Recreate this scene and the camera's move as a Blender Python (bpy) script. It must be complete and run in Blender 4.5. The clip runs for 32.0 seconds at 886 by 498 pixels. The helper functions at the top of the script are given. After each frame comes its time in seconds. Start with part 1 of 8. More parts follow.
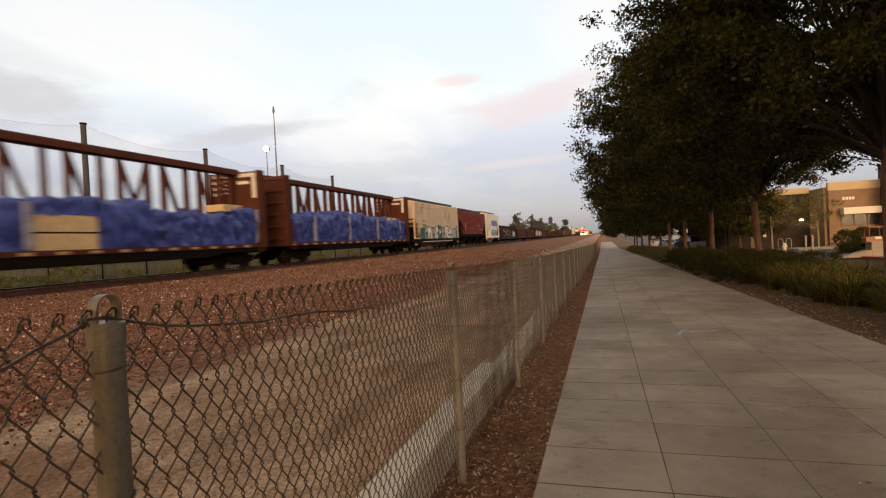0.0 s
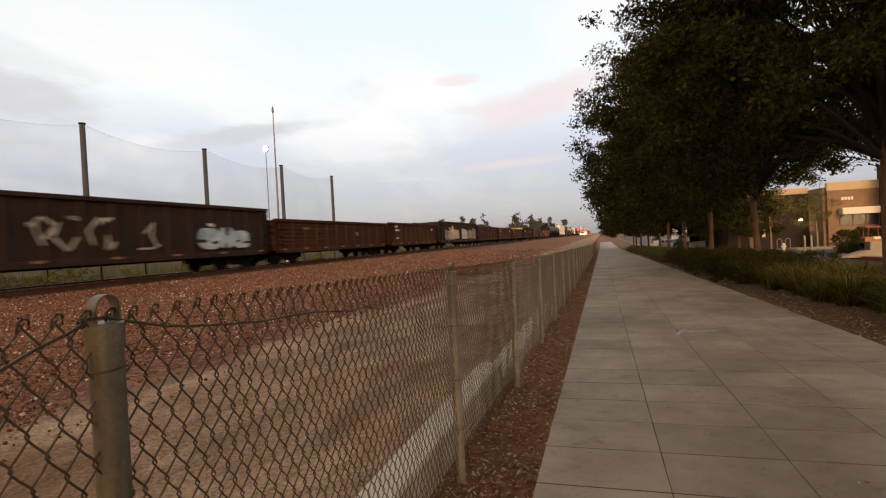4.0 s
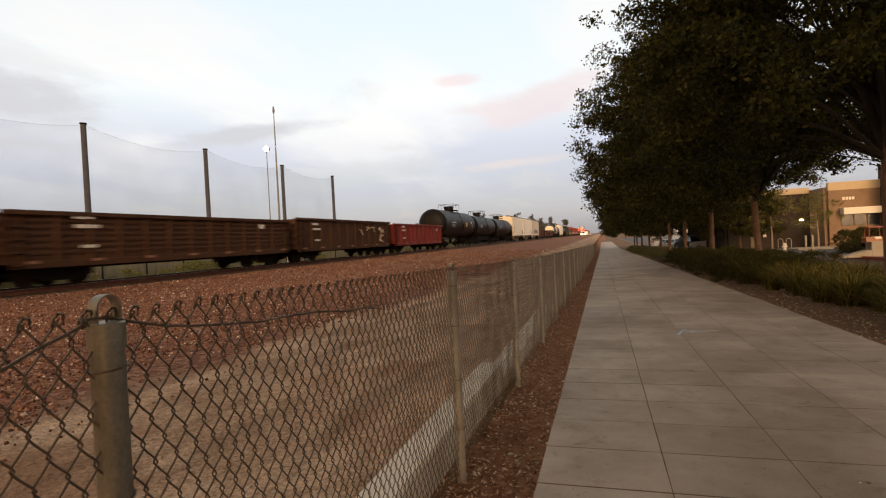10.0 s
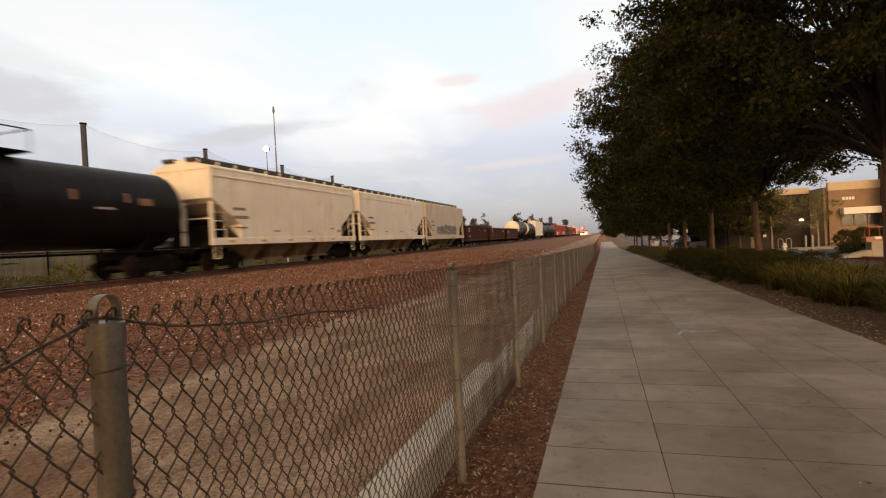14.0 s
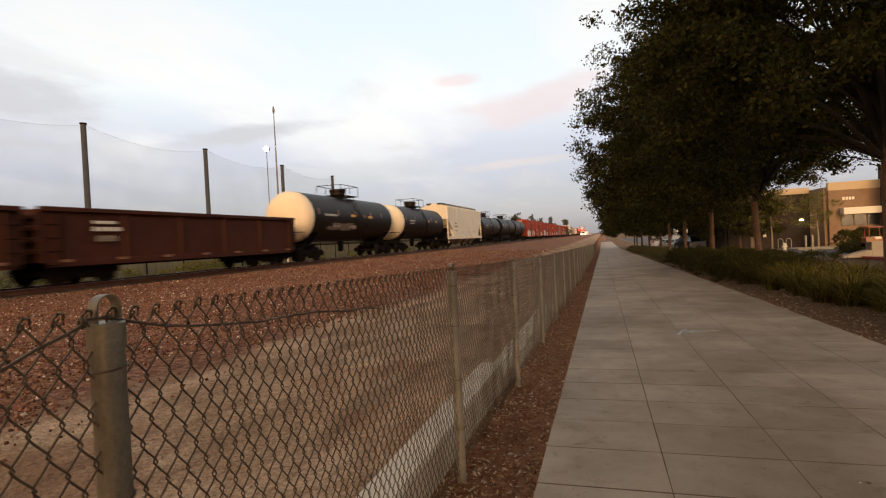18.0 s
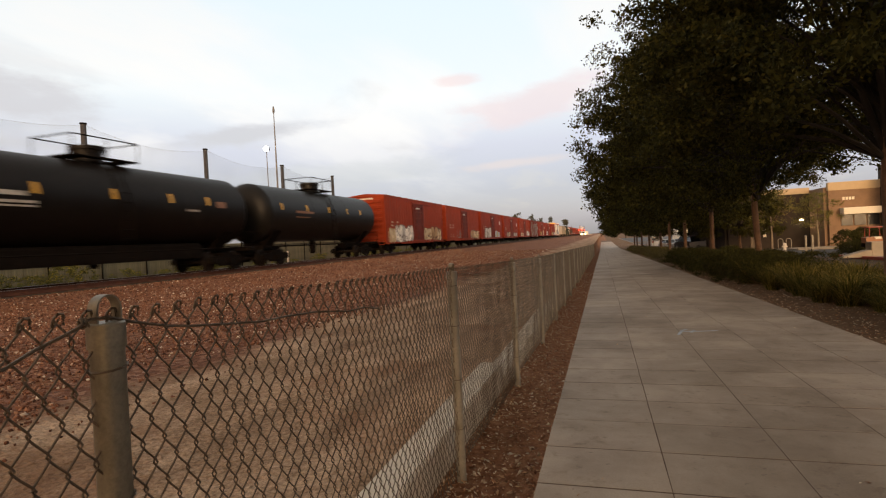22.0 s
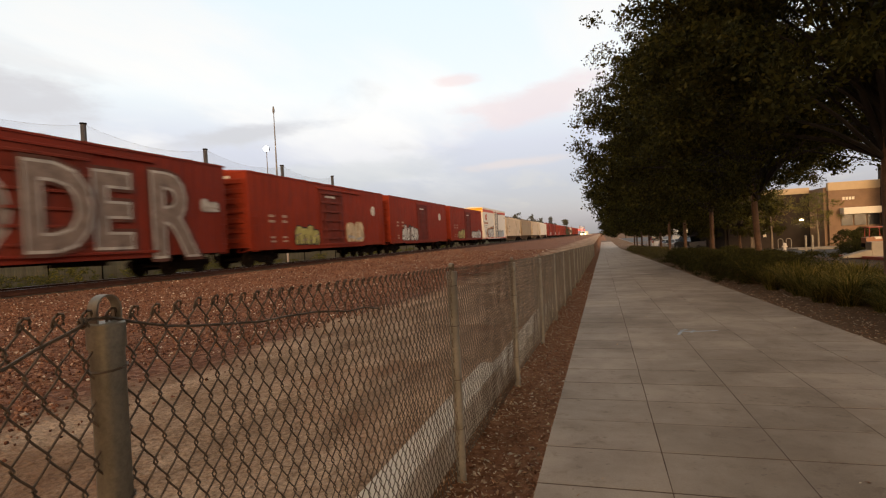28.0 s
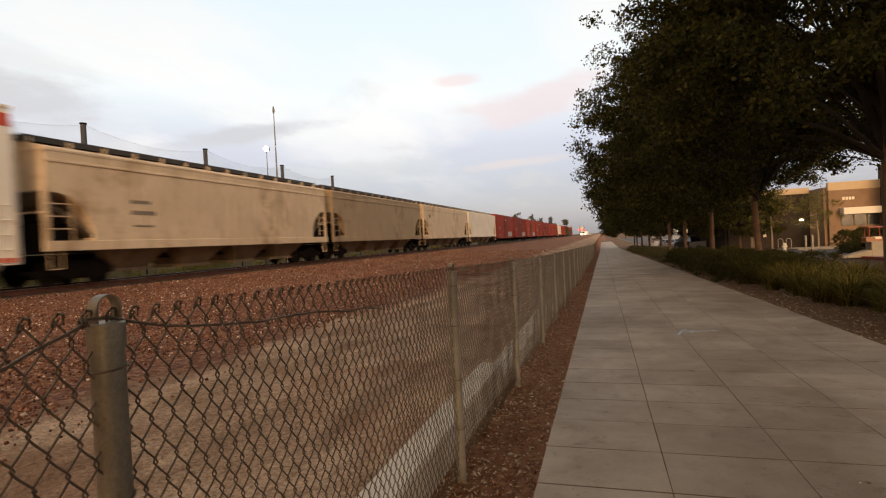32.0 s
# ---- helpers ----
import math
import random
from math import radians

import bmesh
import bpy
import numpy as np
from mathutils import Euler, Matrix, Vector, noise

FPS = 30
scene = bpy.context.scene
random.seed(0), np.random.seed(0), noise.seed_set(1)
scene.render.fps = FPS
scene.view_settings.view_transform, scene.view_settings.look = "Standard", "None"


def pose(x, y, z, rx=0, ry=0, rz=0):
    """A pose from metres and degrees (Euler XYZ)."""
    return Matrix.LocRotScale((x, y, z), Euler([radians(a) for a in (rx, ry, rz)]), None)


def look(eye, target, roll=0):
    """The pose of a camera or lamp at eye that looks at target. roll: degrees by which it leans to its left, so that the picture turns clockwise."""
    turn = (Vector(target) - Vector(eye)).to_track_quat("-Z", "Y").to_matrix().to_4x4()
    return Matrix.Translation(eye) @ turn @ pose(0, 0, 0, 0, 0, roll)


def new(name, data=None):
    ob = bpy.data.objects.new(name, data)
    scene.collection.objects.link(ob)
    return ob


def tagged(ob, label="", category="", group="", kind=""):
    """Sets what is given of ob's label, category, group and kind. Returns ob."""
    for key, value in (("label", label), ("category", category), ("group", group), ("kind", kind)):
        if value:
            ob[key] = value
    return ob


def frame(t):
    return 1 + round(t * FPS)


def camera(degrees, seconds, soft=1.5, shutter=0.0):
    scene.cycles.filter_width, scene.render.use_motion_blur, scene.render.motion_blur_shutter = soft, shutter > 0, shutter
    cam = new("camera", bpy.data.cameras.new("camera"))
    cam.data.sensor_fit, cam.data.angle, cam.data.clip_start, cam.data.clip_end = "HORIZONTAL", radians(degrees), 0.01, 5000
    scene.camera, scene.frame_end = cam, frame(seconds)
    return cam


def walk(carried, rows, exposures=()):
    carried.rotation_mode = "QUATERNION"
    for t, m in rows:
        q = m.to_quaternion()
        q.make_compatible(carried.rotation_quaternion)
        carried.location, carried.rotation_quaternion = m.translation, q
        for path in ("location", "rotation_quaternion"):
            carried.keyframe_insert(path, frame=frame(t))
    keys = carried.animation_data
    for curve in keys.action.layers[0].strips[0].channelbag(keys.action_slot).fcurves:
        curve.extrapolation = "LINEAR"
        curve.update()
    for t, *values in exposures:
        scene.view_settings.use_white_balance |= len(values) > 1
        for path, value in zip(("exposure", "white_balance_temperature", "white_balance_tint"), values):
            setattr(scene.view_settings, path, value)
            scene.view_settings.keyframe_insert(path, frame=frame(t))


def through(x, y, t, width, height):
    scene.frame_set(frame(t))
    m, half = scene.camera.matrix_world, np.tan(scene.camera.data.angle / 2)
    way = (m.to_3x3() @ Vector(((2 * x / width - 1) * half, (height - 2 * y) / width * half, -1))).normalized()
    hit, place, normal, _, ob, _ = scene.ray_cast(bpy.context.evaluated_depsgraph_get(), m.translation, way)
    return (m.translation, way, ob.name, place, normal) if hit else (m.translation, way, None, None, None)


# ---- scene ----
# ---------------------------------------------------------------- camera
# The camera rests on a support; someone nudges it at about 4 s and it settles back.
EYE = (0.0, 0.0, 1.42)
cam = camera(79.06, 32.0, soft=1.2, shutter=0.5)


def view(nudge):
    yaw, pitch = radians(16.536 + nudge), radians(0.871)
    aim = (-math.sin(yaw) * math.cos(pitch), math.cos(yaw) * math.cos(pitch), -math.sin(pitch))
    return look(EYE, [e + a for e, a in zip(EYE, aim)], -2.9)


walk(cam, [(0.0, view(0)), (3.5, view(0)), (4.2, view(-0.12)), (5.0, view(-0.19)), (5.5, view(-0.17)), (6.0, view(-0.105)),
           (7.0, view(-0.09)), (7.8, view(-0.08)), (8.4, view(-0.02)), (9.0, view(0)), (32.0, view(0))],
     exposures=[(0.0, 0.0, 7750, 12), (32.0, 0.0, 7750, 12)])

# ---------------------------------------------------------------- world and sun
SUN_AZ, SUN_EL = 162.0, 14.0     # degrees clockwise from +y: low behind the camera
world = bpy.data.worlds.new("evening_sky")
scene.world = world
world.use_nodes = True
wn, wl = world.node_tree.nodes, world.node_tree.links
wn.clear()


def node(tree, kind, **values):
    n = tree.nodes.new(kind)
    for key, value in values.items():
        n.inputs[key].default_value = value
    return n


def ramp(tree, stops, source, mode="LINEAR"):
    n = tree.nodes.new("ShaderNodeValToRGB")
    n.color_ramp.interpolation = mode
    while len(n.color_ramp.elements) < len(stops):
        n.color_ramp.elements.new(0.5)
    for e, (p, c) in zip(n.color_ramp.elements, stops):
        e.position = p
        e.color = (*c, 1) if len(c) == 3 else c
    tree.links.new(source, n.inputs[0])
    return n


def mix(tree, a, b, fac, mode="MIX"):
    n = tree.nodes.new("ShaderNodeMix")
    n.data_type, n.blend_type = "RGBA", mode
    for sock, v in ((n.inputs[0], fac), (n.inputs[6], a), (n.inputs[7], b)):
        if isinstance(v, (int, float)):
            sock.default_value = v
        elif isinstance(v, tuple):
            sock.default_value = (*v, 1) if len(v) == 3 else v
        else:
            tree.links.new(v, sock)
    return n.outputs[2]


def maths(tree, op, a, b=None, clamp=False):
    n = tree.nodes.new("ShaderNodeMath")
    n.operation, n.use_clamp = op, clamp
    for sock, v in zip(n.inputs, (a, b)):
        if v is None:
            continue
        if isinstance(v, (int, float)):
            sock.default_value = v
        else:
            tree.links.new(v, sock)
    return n.outputs[0]


def build_world():
    t = world.node_tree
    sky = t.nodes.new("ShaderNodeTexSky")
    sky.sky_type, sky.sun_disc = "NISHITA", False
    sky.sun_elevation, sky.sun_rotation = radians(SUN_EL), radians(SUN_AZ)
    sky.air_density, sky.dust_density, sky.ozone_density = 1.0, 2.0, 1.5
    coord = t.nodes.new("ShaderNodeTexCoord")
    sep = t.nodes.new("ShaderNodeSeparateXYZ")
    t.links.new(coord.outputs["Generated"], sep.inputs[0])
    base = ramp(t, [(0.0, (0.30, 0.32, 0.39)), (0.03, (0.345, 0.37, 0.51)), (0.09, (0.39, 0.425, 0.605)),
                    (0.17, (0.545, 0.585, 0.78)), (0.26, (0.78, 0.90, 1.03)), (0.44, (0.72, 0.92, 1.10)), (0.60, (0.57, 0.60, 0.62)), (1.0, (0.42, 0.42, 0.42))],
                sep.outputs["Z"]).outputs[0]
    # cloud decks are drawn on a flat layer overhead, so that they flatten towards the horizon
    up = maths(t, "ADD", maths(t, "MAXIMUM", sep.outputs["Z"], 0.0), 0.10)
    flat = t.nodes.new("ShaderNodeCombineXYZ")
    t.links.new(maths(t, "DIVIDE", sep.outputs["X"], up), flat.inputs[0])
    t.links.new(maths(t, "DIVIDE", sep.outputs["Y"], up), flat.inputs[1])

    def cloud(scale, detail, lo, hi, shift):
        m = t.nodes.new("ShaderNodeMapping")
        t.links.new(flat.outputs[0], m.inputs[0])
        m.inputs["Location"].default_value = shift
        m.inputs["Scale"].default_value = (1.0, 0.55, 1.0)
        n = node(t, "ShaderNodeTexNoise", Scale=scale, Detail=detail, Roughness=0.55, Distortion=0.35)
        t.links.new(m.outputs[0], n.inputs["Vector"])
        return ramp(t, [(lo, (0, 0, 0)), (hi, (1, 1, 1))], n.outputs["Fac"], "EASE").outputs[0]
    def wisp(mid, along, across, flat_to):
        """A long soft cloud round one direction, ragged at its edges."""
        m = t.nodes.new("ShaderNodeMapping")
        m.vector_type = "TEXTURE"
        t.links.new(coord.outputs["Generated"], m.inputs[0])
        m.inputs["Location"].default_value = mid
        m.inputs["Rotation"].default_value = (0.0, radians(flat_to), math.atan2(-mid[0], mid[1]))
        m.inputs["Scale"].default_value = (along, 0.6, across)
        ln = t.nodes.new("ShaderNodeVectorMath")
        ln.operation = "LENGTH"
        t.links.new(m.outputs[0], ln.inputs[0])
        n = node(t, "ShaderNodeTexNoise", Scale=9.0, Detail=6.0, Roughness=0.6)
        sq = t.nodes.new("ShaderNodeMapping")
        sq.inputs["Scale"].default_value = (1.0, 1.0, 3.2)
        t.links.new(coord.outputs["Generated"], sq.inputs[0])
        t.links.new(sq.outputs[0], n.inputs["Vector"])
        d = maths(t, "ADD", ln.outputs["Value"], maths(t, "MULTIPLY", maths(t, "SUBTRACT", n.outputs["Fac"], 0.5), 1.7))
        return ramp(t, [(0.25, (1, 1, 1)), (1.0, (0, 0, 0))], d, "EASE").outputs[0]
    bright = cloud(0.9, 5, 0.42, 0.66, (3.1, 1.7, 0.0))
    low = ramp(t, [(0.07, (0.03, 0.03, 0.03)), (0.22, (0.75, 0.75, 0.75))], sep.outputs["Z"]).outputs[0]
    col = mix(t, base, (0.93, 0.95, 1.0), maths(t, "MULTIPLY", bright, low))
    band = ramp(t, [(0.0, (0, 0, 0)), (0.06, (0.6, 0.6, 0.6)), (0.2, (1, 1, 1)), (0.27, (0.7, 0.7, 0.7)), (0.38, (0, 0, 0))], sep.outputs["Z"]).outputs[0]
    grey = cloud(1.5, 6, 0.55, 0.72, (8.3, 4.2, 0.0))
    col = mix(t, col, (0.55, 0.55, 0.62), maths(t, "MULTIPLY", maths(t, "MULTIPLY", grey, band), 0.5))
    for mid, along, across, tilt, tone, amount in (
            ((-0.10, 0.966, 0.236), 0.19, 0.045, -12, (0.78, 0.62, 0.68), 0.62), ((-0.228, 0.931, 0.283), 0.05, 0.014, 0, (0.84, 0.66, 0.70), 0.6),
            ((-0.56, 0.80, 0.203), 0.17, 0.022, -10, (0.52, 0.53, 0.62), 0.85), ((-0.80, 0.55, 0.235), 0.15, 0.05, 4, (0.54, 0.54, 0.62), 0.75),
            ((-0.43, 0.89, 0.128), 0.30, 0.035, -3, (0.47, 0.50, 0.60), 0.5), ((-0.16, 0.975, 0.135), 0.14, 0.012, -2, (0.72, 0.60, 0.62), 0.5)):
        col = mix(t, col, tone, maths(t, "MULTIPLY", wisp(mid, along, across, tilt), amount))
    # the afterglow: warm low sky on the sunset side, behind the camera
    glow_dir = (math.sin(radians(SUN_AZ + 44)), math.cos(radians(SUN_AZ + 44)))
    side = maths(t, "ADD", maths(t, "MULTIPLY", sep.outputs["X"], glow_dir[0]), maths(t, "MULTIPLY", sep.outputs["Y"], glow_dir[1]))
    warm = ramp(t, [(0.0, (0, 0, 0)), (0.35, (0.35, 0.35, 0.35)), (1.0, (1, 1, 1))], side).outputs[0]
    high = ramp(t, [(0.0, (1.9, 1.06, 0.52)), (0.25, (1.6, 1.0, 0.58)), (0.6, (0.5, 0.40, 0.31)), (1.0, (0.24, 0.225, 0.21))], sep.outputs["Z"]).outputs[0]
    col = mix(t, col, high, warm)
    b1 = node(t, "ShaderNodeBackground", Strength=0.05)
    t.links.new(sky.outputs[0], b1.inputs[0])
    b2 = node(t, "ShaderNodeBackground", Strength=0.92)
    t.links.new(col, b2.inputs[0])
    add = t.nodes.new("ShaderNodeAddShader")
    t.links.new(b1.outputs[0], add.inputs[0])
    t.links.new(b2.outputs[0], add.inputs[1])
    out = t.nodes.new("ShaderNodeOutputWorld")
    t.links.new(add.outputs[0], out.inputs[0])


build_world()
sun = new("evening_sun", bpy.data.lights.new("evening_sun", "SUN"))
sun.data.energy, sun.data.angle, sun.data.color = 2.2, radians(26), (1.0, 0.68, 0.42)
_a, _e = radians(SUN_AZ), radians(SUN_EL)
sun.matrix_world = look((30, -40, 30), (30 - math.sin(_a) * math.cos(_e), -40 - math.cos(_a) * math.cos(_e), 30 - math.sin(_e)))


# ---------------------------------------------------------------- mesh tools
class Geo:
    """Vertices and faces of one mesh."""

    def __init__(self):
        self.v, self.f = [], []

    def add(self, verts, faces):
        n = len(self.v)
        self.v.extend(tuple(p) for p in verts)
        self.f.extend(tuple(i + n for i in f) for f in faces)
        return self

    def box(self, x0, y0, z0, x1, y1, z1):
        p = [(x, y, z) for z in (z0, z1) for y in (y0, y1) for x in (x0, x1)]
        return self.add(p, [(0, 2, 3, 1), (4, 5, 7, 6), (0, 1, 5, 4), (2, 6, 7, 3), (0, 4, 6, 2), (1, 3, 7, 5)])

    def slab(self, x0, y0, z0, x1, y1, z1, c=0.01):
        """A box whose upper edges and upright corners are chamfered."""
        a = [(x0 + c, y0), (x1 - c, y0), (x1, y0 + c), (x1, y1 - c), (x1 - c, y1), (x0 + c, y1), (x0, y1 - c), (x0, y0 + c)]
        mx, my = (x0 + x1) / 2, (y0 + y1) / 2
        b = [(x + (c if x < mx else -c), y + (c if y < my else -c)) for x, y in a]
        v = [(x, y, z0) for x, y in a] + [(x, y, z1 - c) for x, y in a] + [(x, y, z1) for x, y in b]
        f = [tuple(reversed(range(8))), tuple(range(16, 24))]
        for r in (0, 8):
            f += [(r + i, r + (i + 1) % 8, r + 8 + (i + 1) % 8, r + 8 + i) for i in range(8)]
        return self.add(v, f)

    def tube(self, path, radius, sides=6, caps=True, closed=False):
        path = [Vector(p) for p in path]
        n = len(path)
        ring = []
        for i, p in enumerate(path):
            a, b = path[(i - 1) % n if closed else max(i - 1, 0)], path[(i + 1) % n if closed else min(i + 1, n - 1)]
            d = (b - a)
            d = d.normalized() if d.length > 1e-9 else Vector((0, 0, 1))
            side = d.cross(Vector((0, 0, 1)) if abs(d.z) < 0.9 else Vector((1, 0, 0))).normalized()
            top = side.cross(d)
            r = radius[i] if isinstance(radius, (list, tuple)) else radius
            ring += [p + side * (r * math.cos(2 * math.pi * k / sides)) + top * (r * math.sin(2 * math.pi * k / sides)) for k in range(sides)]
        f = []
        for i in range(n if closed else n - 1):
            j = (i + 1) % n
            f += [(i * sides + k, i * sides + (k + 1) % sides, j * sides + (k + 1) % sides, j * sides + k) for k in range(sides)]
        if caps and not closed:
            f += [tuple(reversed(range(sides))), tuple(range((n - 1) * sides, n * sides))]
        return self.add(ring, f)

    def prism(self, outline, axis, a, b):
        """An outline (2D) drawn out along an axis from a to b."""
        def put(u, v, w):
            return {"x": (w, u, v), "y": (u, w, v), "z": (u, v, w)}[axis]
        n = len(outline)
        v = [put(*p, a) for p in outline] + [put(*p, b) for p in outline]
        f = [tuple(reversed(range(n))), tuple(range(n, 2 * n))] + [(i, (i + 1) % n, n + (i + 1) % n, n + i) for i in range(n)]
        return self.add(v, f)

    def loft(self, rings, caps=True):
        n = len(rings[0])
        v = [p for r in rings for p in r]
        f = []
        for i in range(len(rings) - 1):
            f += [(i * n + k, i * n + (k + 1) % n, (i + 1) * n + (k + 1) % n, (i + 1) * n + k) for k in range(n)]
        if caps:
            f += [tuple(reversed(range(n))), tuple(range((len(rings) - 1) * n, len(rings) * n))]
        return self.add(v, f)

    def mesh(self, name, material, smooth=False):
        me = bpy.data.meshes.new(name)
        me.from_pydata(self.v, [], self.f)
        bm = bmesh.new()
        bm.from_mesh(me)
        bmesh.ops.recalc_face_normals(bm, faces=bm.faces)
        bm.to_mesh(me)
        bm.free()
        if smooth:
            me.shade_smooth()
            me.set_sharp_from_angle(angle=radians(38))
        me.materials.append(material)
        return me


def raw_mesh(name, verts, faces, material, smooth=False):
    """A large mesh straight from arrays; all faces have the same number of corners."""
    me = bpy.data.meshes.new(name)
    verts, faces = np.asarray(verts, np.float32), np.asarray(faces, np.int32)
    k = faces.shape[1]
    me.vertices.add(len(verts))
    me.vertices.foreach_set("co", verts.ravel())
    me.loops.add(faces.size)
    me.loops.foreach_set("vertex_index", faces.ravel())
    me.polygons.add(len(faces))
    me.polygons.foreach_set("loop_start", np.arange(0, faces.size, k, dtype=np.int32))
    me.update(calc_edges=True)
    if smooth:
        me.shade_smooth()
    me.materials.append(material)
    return me


def thing(name, label, category, m=None, group="", kind="", data=None):
    ob = new(name, data)
    if m is not None:
        ob.matrix_basis = m
    return tagged(ob, label, category, group, kind)


def part(name, geo, material, parent, label="", at=None, smooth=False):
    """One mesh object under a thing or under a part. geo: a Geo, or a mesh to share."""
    ob = new(name, geo.mesh(name, material, smooth) if isinstance(geo, Geo) else geo)
    ob.parent = parent
    if at is not None:
        ob.matrix_basis = at
    return tagged(ob, label)


# ---------------------------------------------------------------- materials
def surface(name, colour, rough=0.8, metal=0.0, vary=0.25, scale=3.0, grain=60.0, bump=0.15, stain=None, stain_at=0.6, streak=None, own=0.0, spec=0.5, fixed=False):
    """A worn surface: colour varied at two scales, a stain colour in patches, run-down streaks, fine relief."""
    m = bpy.data.materials.new(name)
    m.use_nodes = True
    t = m.node_tree
    b = t.nodes["Principled BSDF"]
    coord = t.nodes.new("ShaderNodeTexCoord")
    # things that stand still take their pattern from the place, so that alike pieces differ
    P = t.nodes.new("ShaderNodeNewGeometry").outputs["Position"] if fixed else coord.outputs["Object"]
    big = node(t, "ShaderNodeTexNoise", Scale=scale, Detail=6.0, Roughness=0.6)
    t.links.new(P, big.inputs["Vector"])
    fine = node(t, "ShaderNodeTexNoise", Scale=grain, Detail=4.0, Roughness=0.65)
    t.links.new(P, fine.inputs["Vector"])
    lo = tuple(c * (1 - vary) for c in colour)
    hi = tuple(min(1, c * (1 + vary)) for c in colour)
    col = ramp(t, [(0.3, lo), (0.7, hi)], big.outputs["Fac"]).outputs[0]
    col = mix(t, col, ramp(t, [(0.3, (1 - vary,) * 3), (0.7, (1 + vary,) * 3)], fine.outputs["Fac"]).outputs[0], 0.6, "MULTIPLY")
    if stain:
        s = node(t, "ShaderNodeTexNoise", Scale=scale * 0.7, Detail=8.0, Roughness=0.7, Distortion=0.6)
        t.links.new(P, s.inputs["Vector"])
        col = mix(t, col, stain, ramp(t, [(stain_at, (0, 0, 0)), (stain_at + 0.14, (1, 1, 1))], s.outputs["Fac"]).outputs[0])
    if streak:
        mp = t.nodes.new("ShaderNodeMapping")
        mp.inputs["Scale"].default_value = (3.0, 3.0, 0.25)
        t.links.new(P, mp.inputs[0])
        s = node(t, "ShaderNodeTexNoise", Scale=2.2, Detail=6.0, Roughness=0.7)
        t.links.new(mp.outputs[0], s.inputs["Vector"])
        col = mix(t, col, streak, ramp(t, [(0.5, (0, 0, 0)), (0.72, (0.8, 0.8, 0.8))], s.outputs["Fac"]).outputs[0])
    if own:
        info = t.nodes.new("ShaderNodeObjectInfo")
        col = mix(t, col, ramp(t, [(0, (1 - own,) * 3), (1, (1 + own,) * 3)], info.outputs["Random"]).outputs[0], 1.0, "MULTIPLY")
    t.links.new(col, b.inputs["Base Color"])
    b.inputs["Metallic"].default_value = metal
    b.inputs["Specular IOR Level"].default_value = spec
    r = ramp(t, [(0.3, (max(0.05, rough - 0.12),) * 3), (0.7, (min(1, rough + 0.12),) * 3)], fine.outputs["Fac"])
    t.links.new(r.outputs[0], b.inputs["Roughness"])
    if bump:
        bp = node(t, "ShaderNodeBump", Strength=bump, Distance=0.02)
        t.links.new(fine.outputs["Fac"], bp.inputs["Height"])
        t.links.new(bp.outputs[0], b.inputs["Normal"])
    return m


def glow(name, colour, strength):
    m = bpy.data.materials.new(name)
    m.use_nodes = True
    b = m.node_tree.nodes["Principled BSDF"]
    b.inputs["Base Color"].default_value = (*colour, 1)
    b.inputs["Emission Color"].default_value = (*colour, 1)
    b.inputs["Emission Strength"].default_value = strength
    return m




def walk_concrete():
    """Old trowelled concrete: broad grime, tyre and shoe scuffs, small dark spots, and a tone of its own for each panel."""
    m = bpy.data.materials.new("sidewalk_concrete")
    m.use_nodes = True
    t = m.node_tree
    b = t.nodes["Principled BSDF"]
    P = t.nodes.new("ShaderNodeNewGeometry").outputs["Position"]

    def tex(scale, detail, rough, dist=0.0):
        n = node(t, "ShaderNodeTexNoise", Scale=scale, Detail=detail, Roughness=rough, Distortion=dist)
        t.links.new(P, n.inputs["Vector"])
        return n.outputs["Fac"]
    fine = tex(140.0, 4.0, 0.7)
    col = ramp(t, [(0.3, (0.290, 0.217, 0.158)), (0.5, (0.375, 0.290, 0.216)), (0.7, (0.445, 0.355, 0.272))], tex(1.5, 9.0, 0.68, 0.3)).outputs[0]
    col = mix(t, col, ramp(t, [(0.35, (0.62, 0.58, 0.53)), (0.55, (1.06, 1.06, 1.06))], tex(0.55, 6.0, 0.6, 0.5)).outputs[0], 0.8, "MULTIPLY")
    col = mix(t, col, ramp(t, [(0.32, (0.50, 0.44, 0.37)), (0.44, (1.0, 1.0, 1.0)), (0.70, (1.0, 1.0, 1.0)), (0.8, (1.15, 1.15, 1.15))], tex(6.0, 10.0, 0.75)).outputs[0], 0.7, "MULTIPLY")
    col = mix(t, col, ramp(t, [(0.25, (0.7, 0.68, 0.66)), (0.5, (1.0, 1.0, 1.0)), (0.75, (1.2, 1.2, 1.2))], fine).outputs[0], 0.8, "MULTIPLY")
    spots = ramp(t, [(0.67, (0, 0, 0)), (0.73, (0.75, 0.75, 0.75))], tex(17.0, 3.0, 0.5)).outputs[0]
    col = mix(t, col, (0.16, 0.115, 0.08), spots)
    info = t.nodes.new("ShaderNodeObjectInfo")
    col = mix(t, col, ramp(t, [(0, (0.88, 0.87, 0.86)), (1, (1.09, 1.09, 1.09))], info.outputs["Random"]).outputs[0], 1.0, "MULTIPLY")
    t.links.new(col, b.inputs["Base Color"])
    b.inputs["Roughness"].default_value = 0.66
    b.inputs["Specular IOR Level"].default_value = 0.5
    bp = node(t, "ShaderNodeBump", Strength=0.2, Distance=0.01)
    t.links.new(fine, bp.inputs["Height"])
    t.links.new(bp.outputs[0], b.inputs["Normal"])
    return m


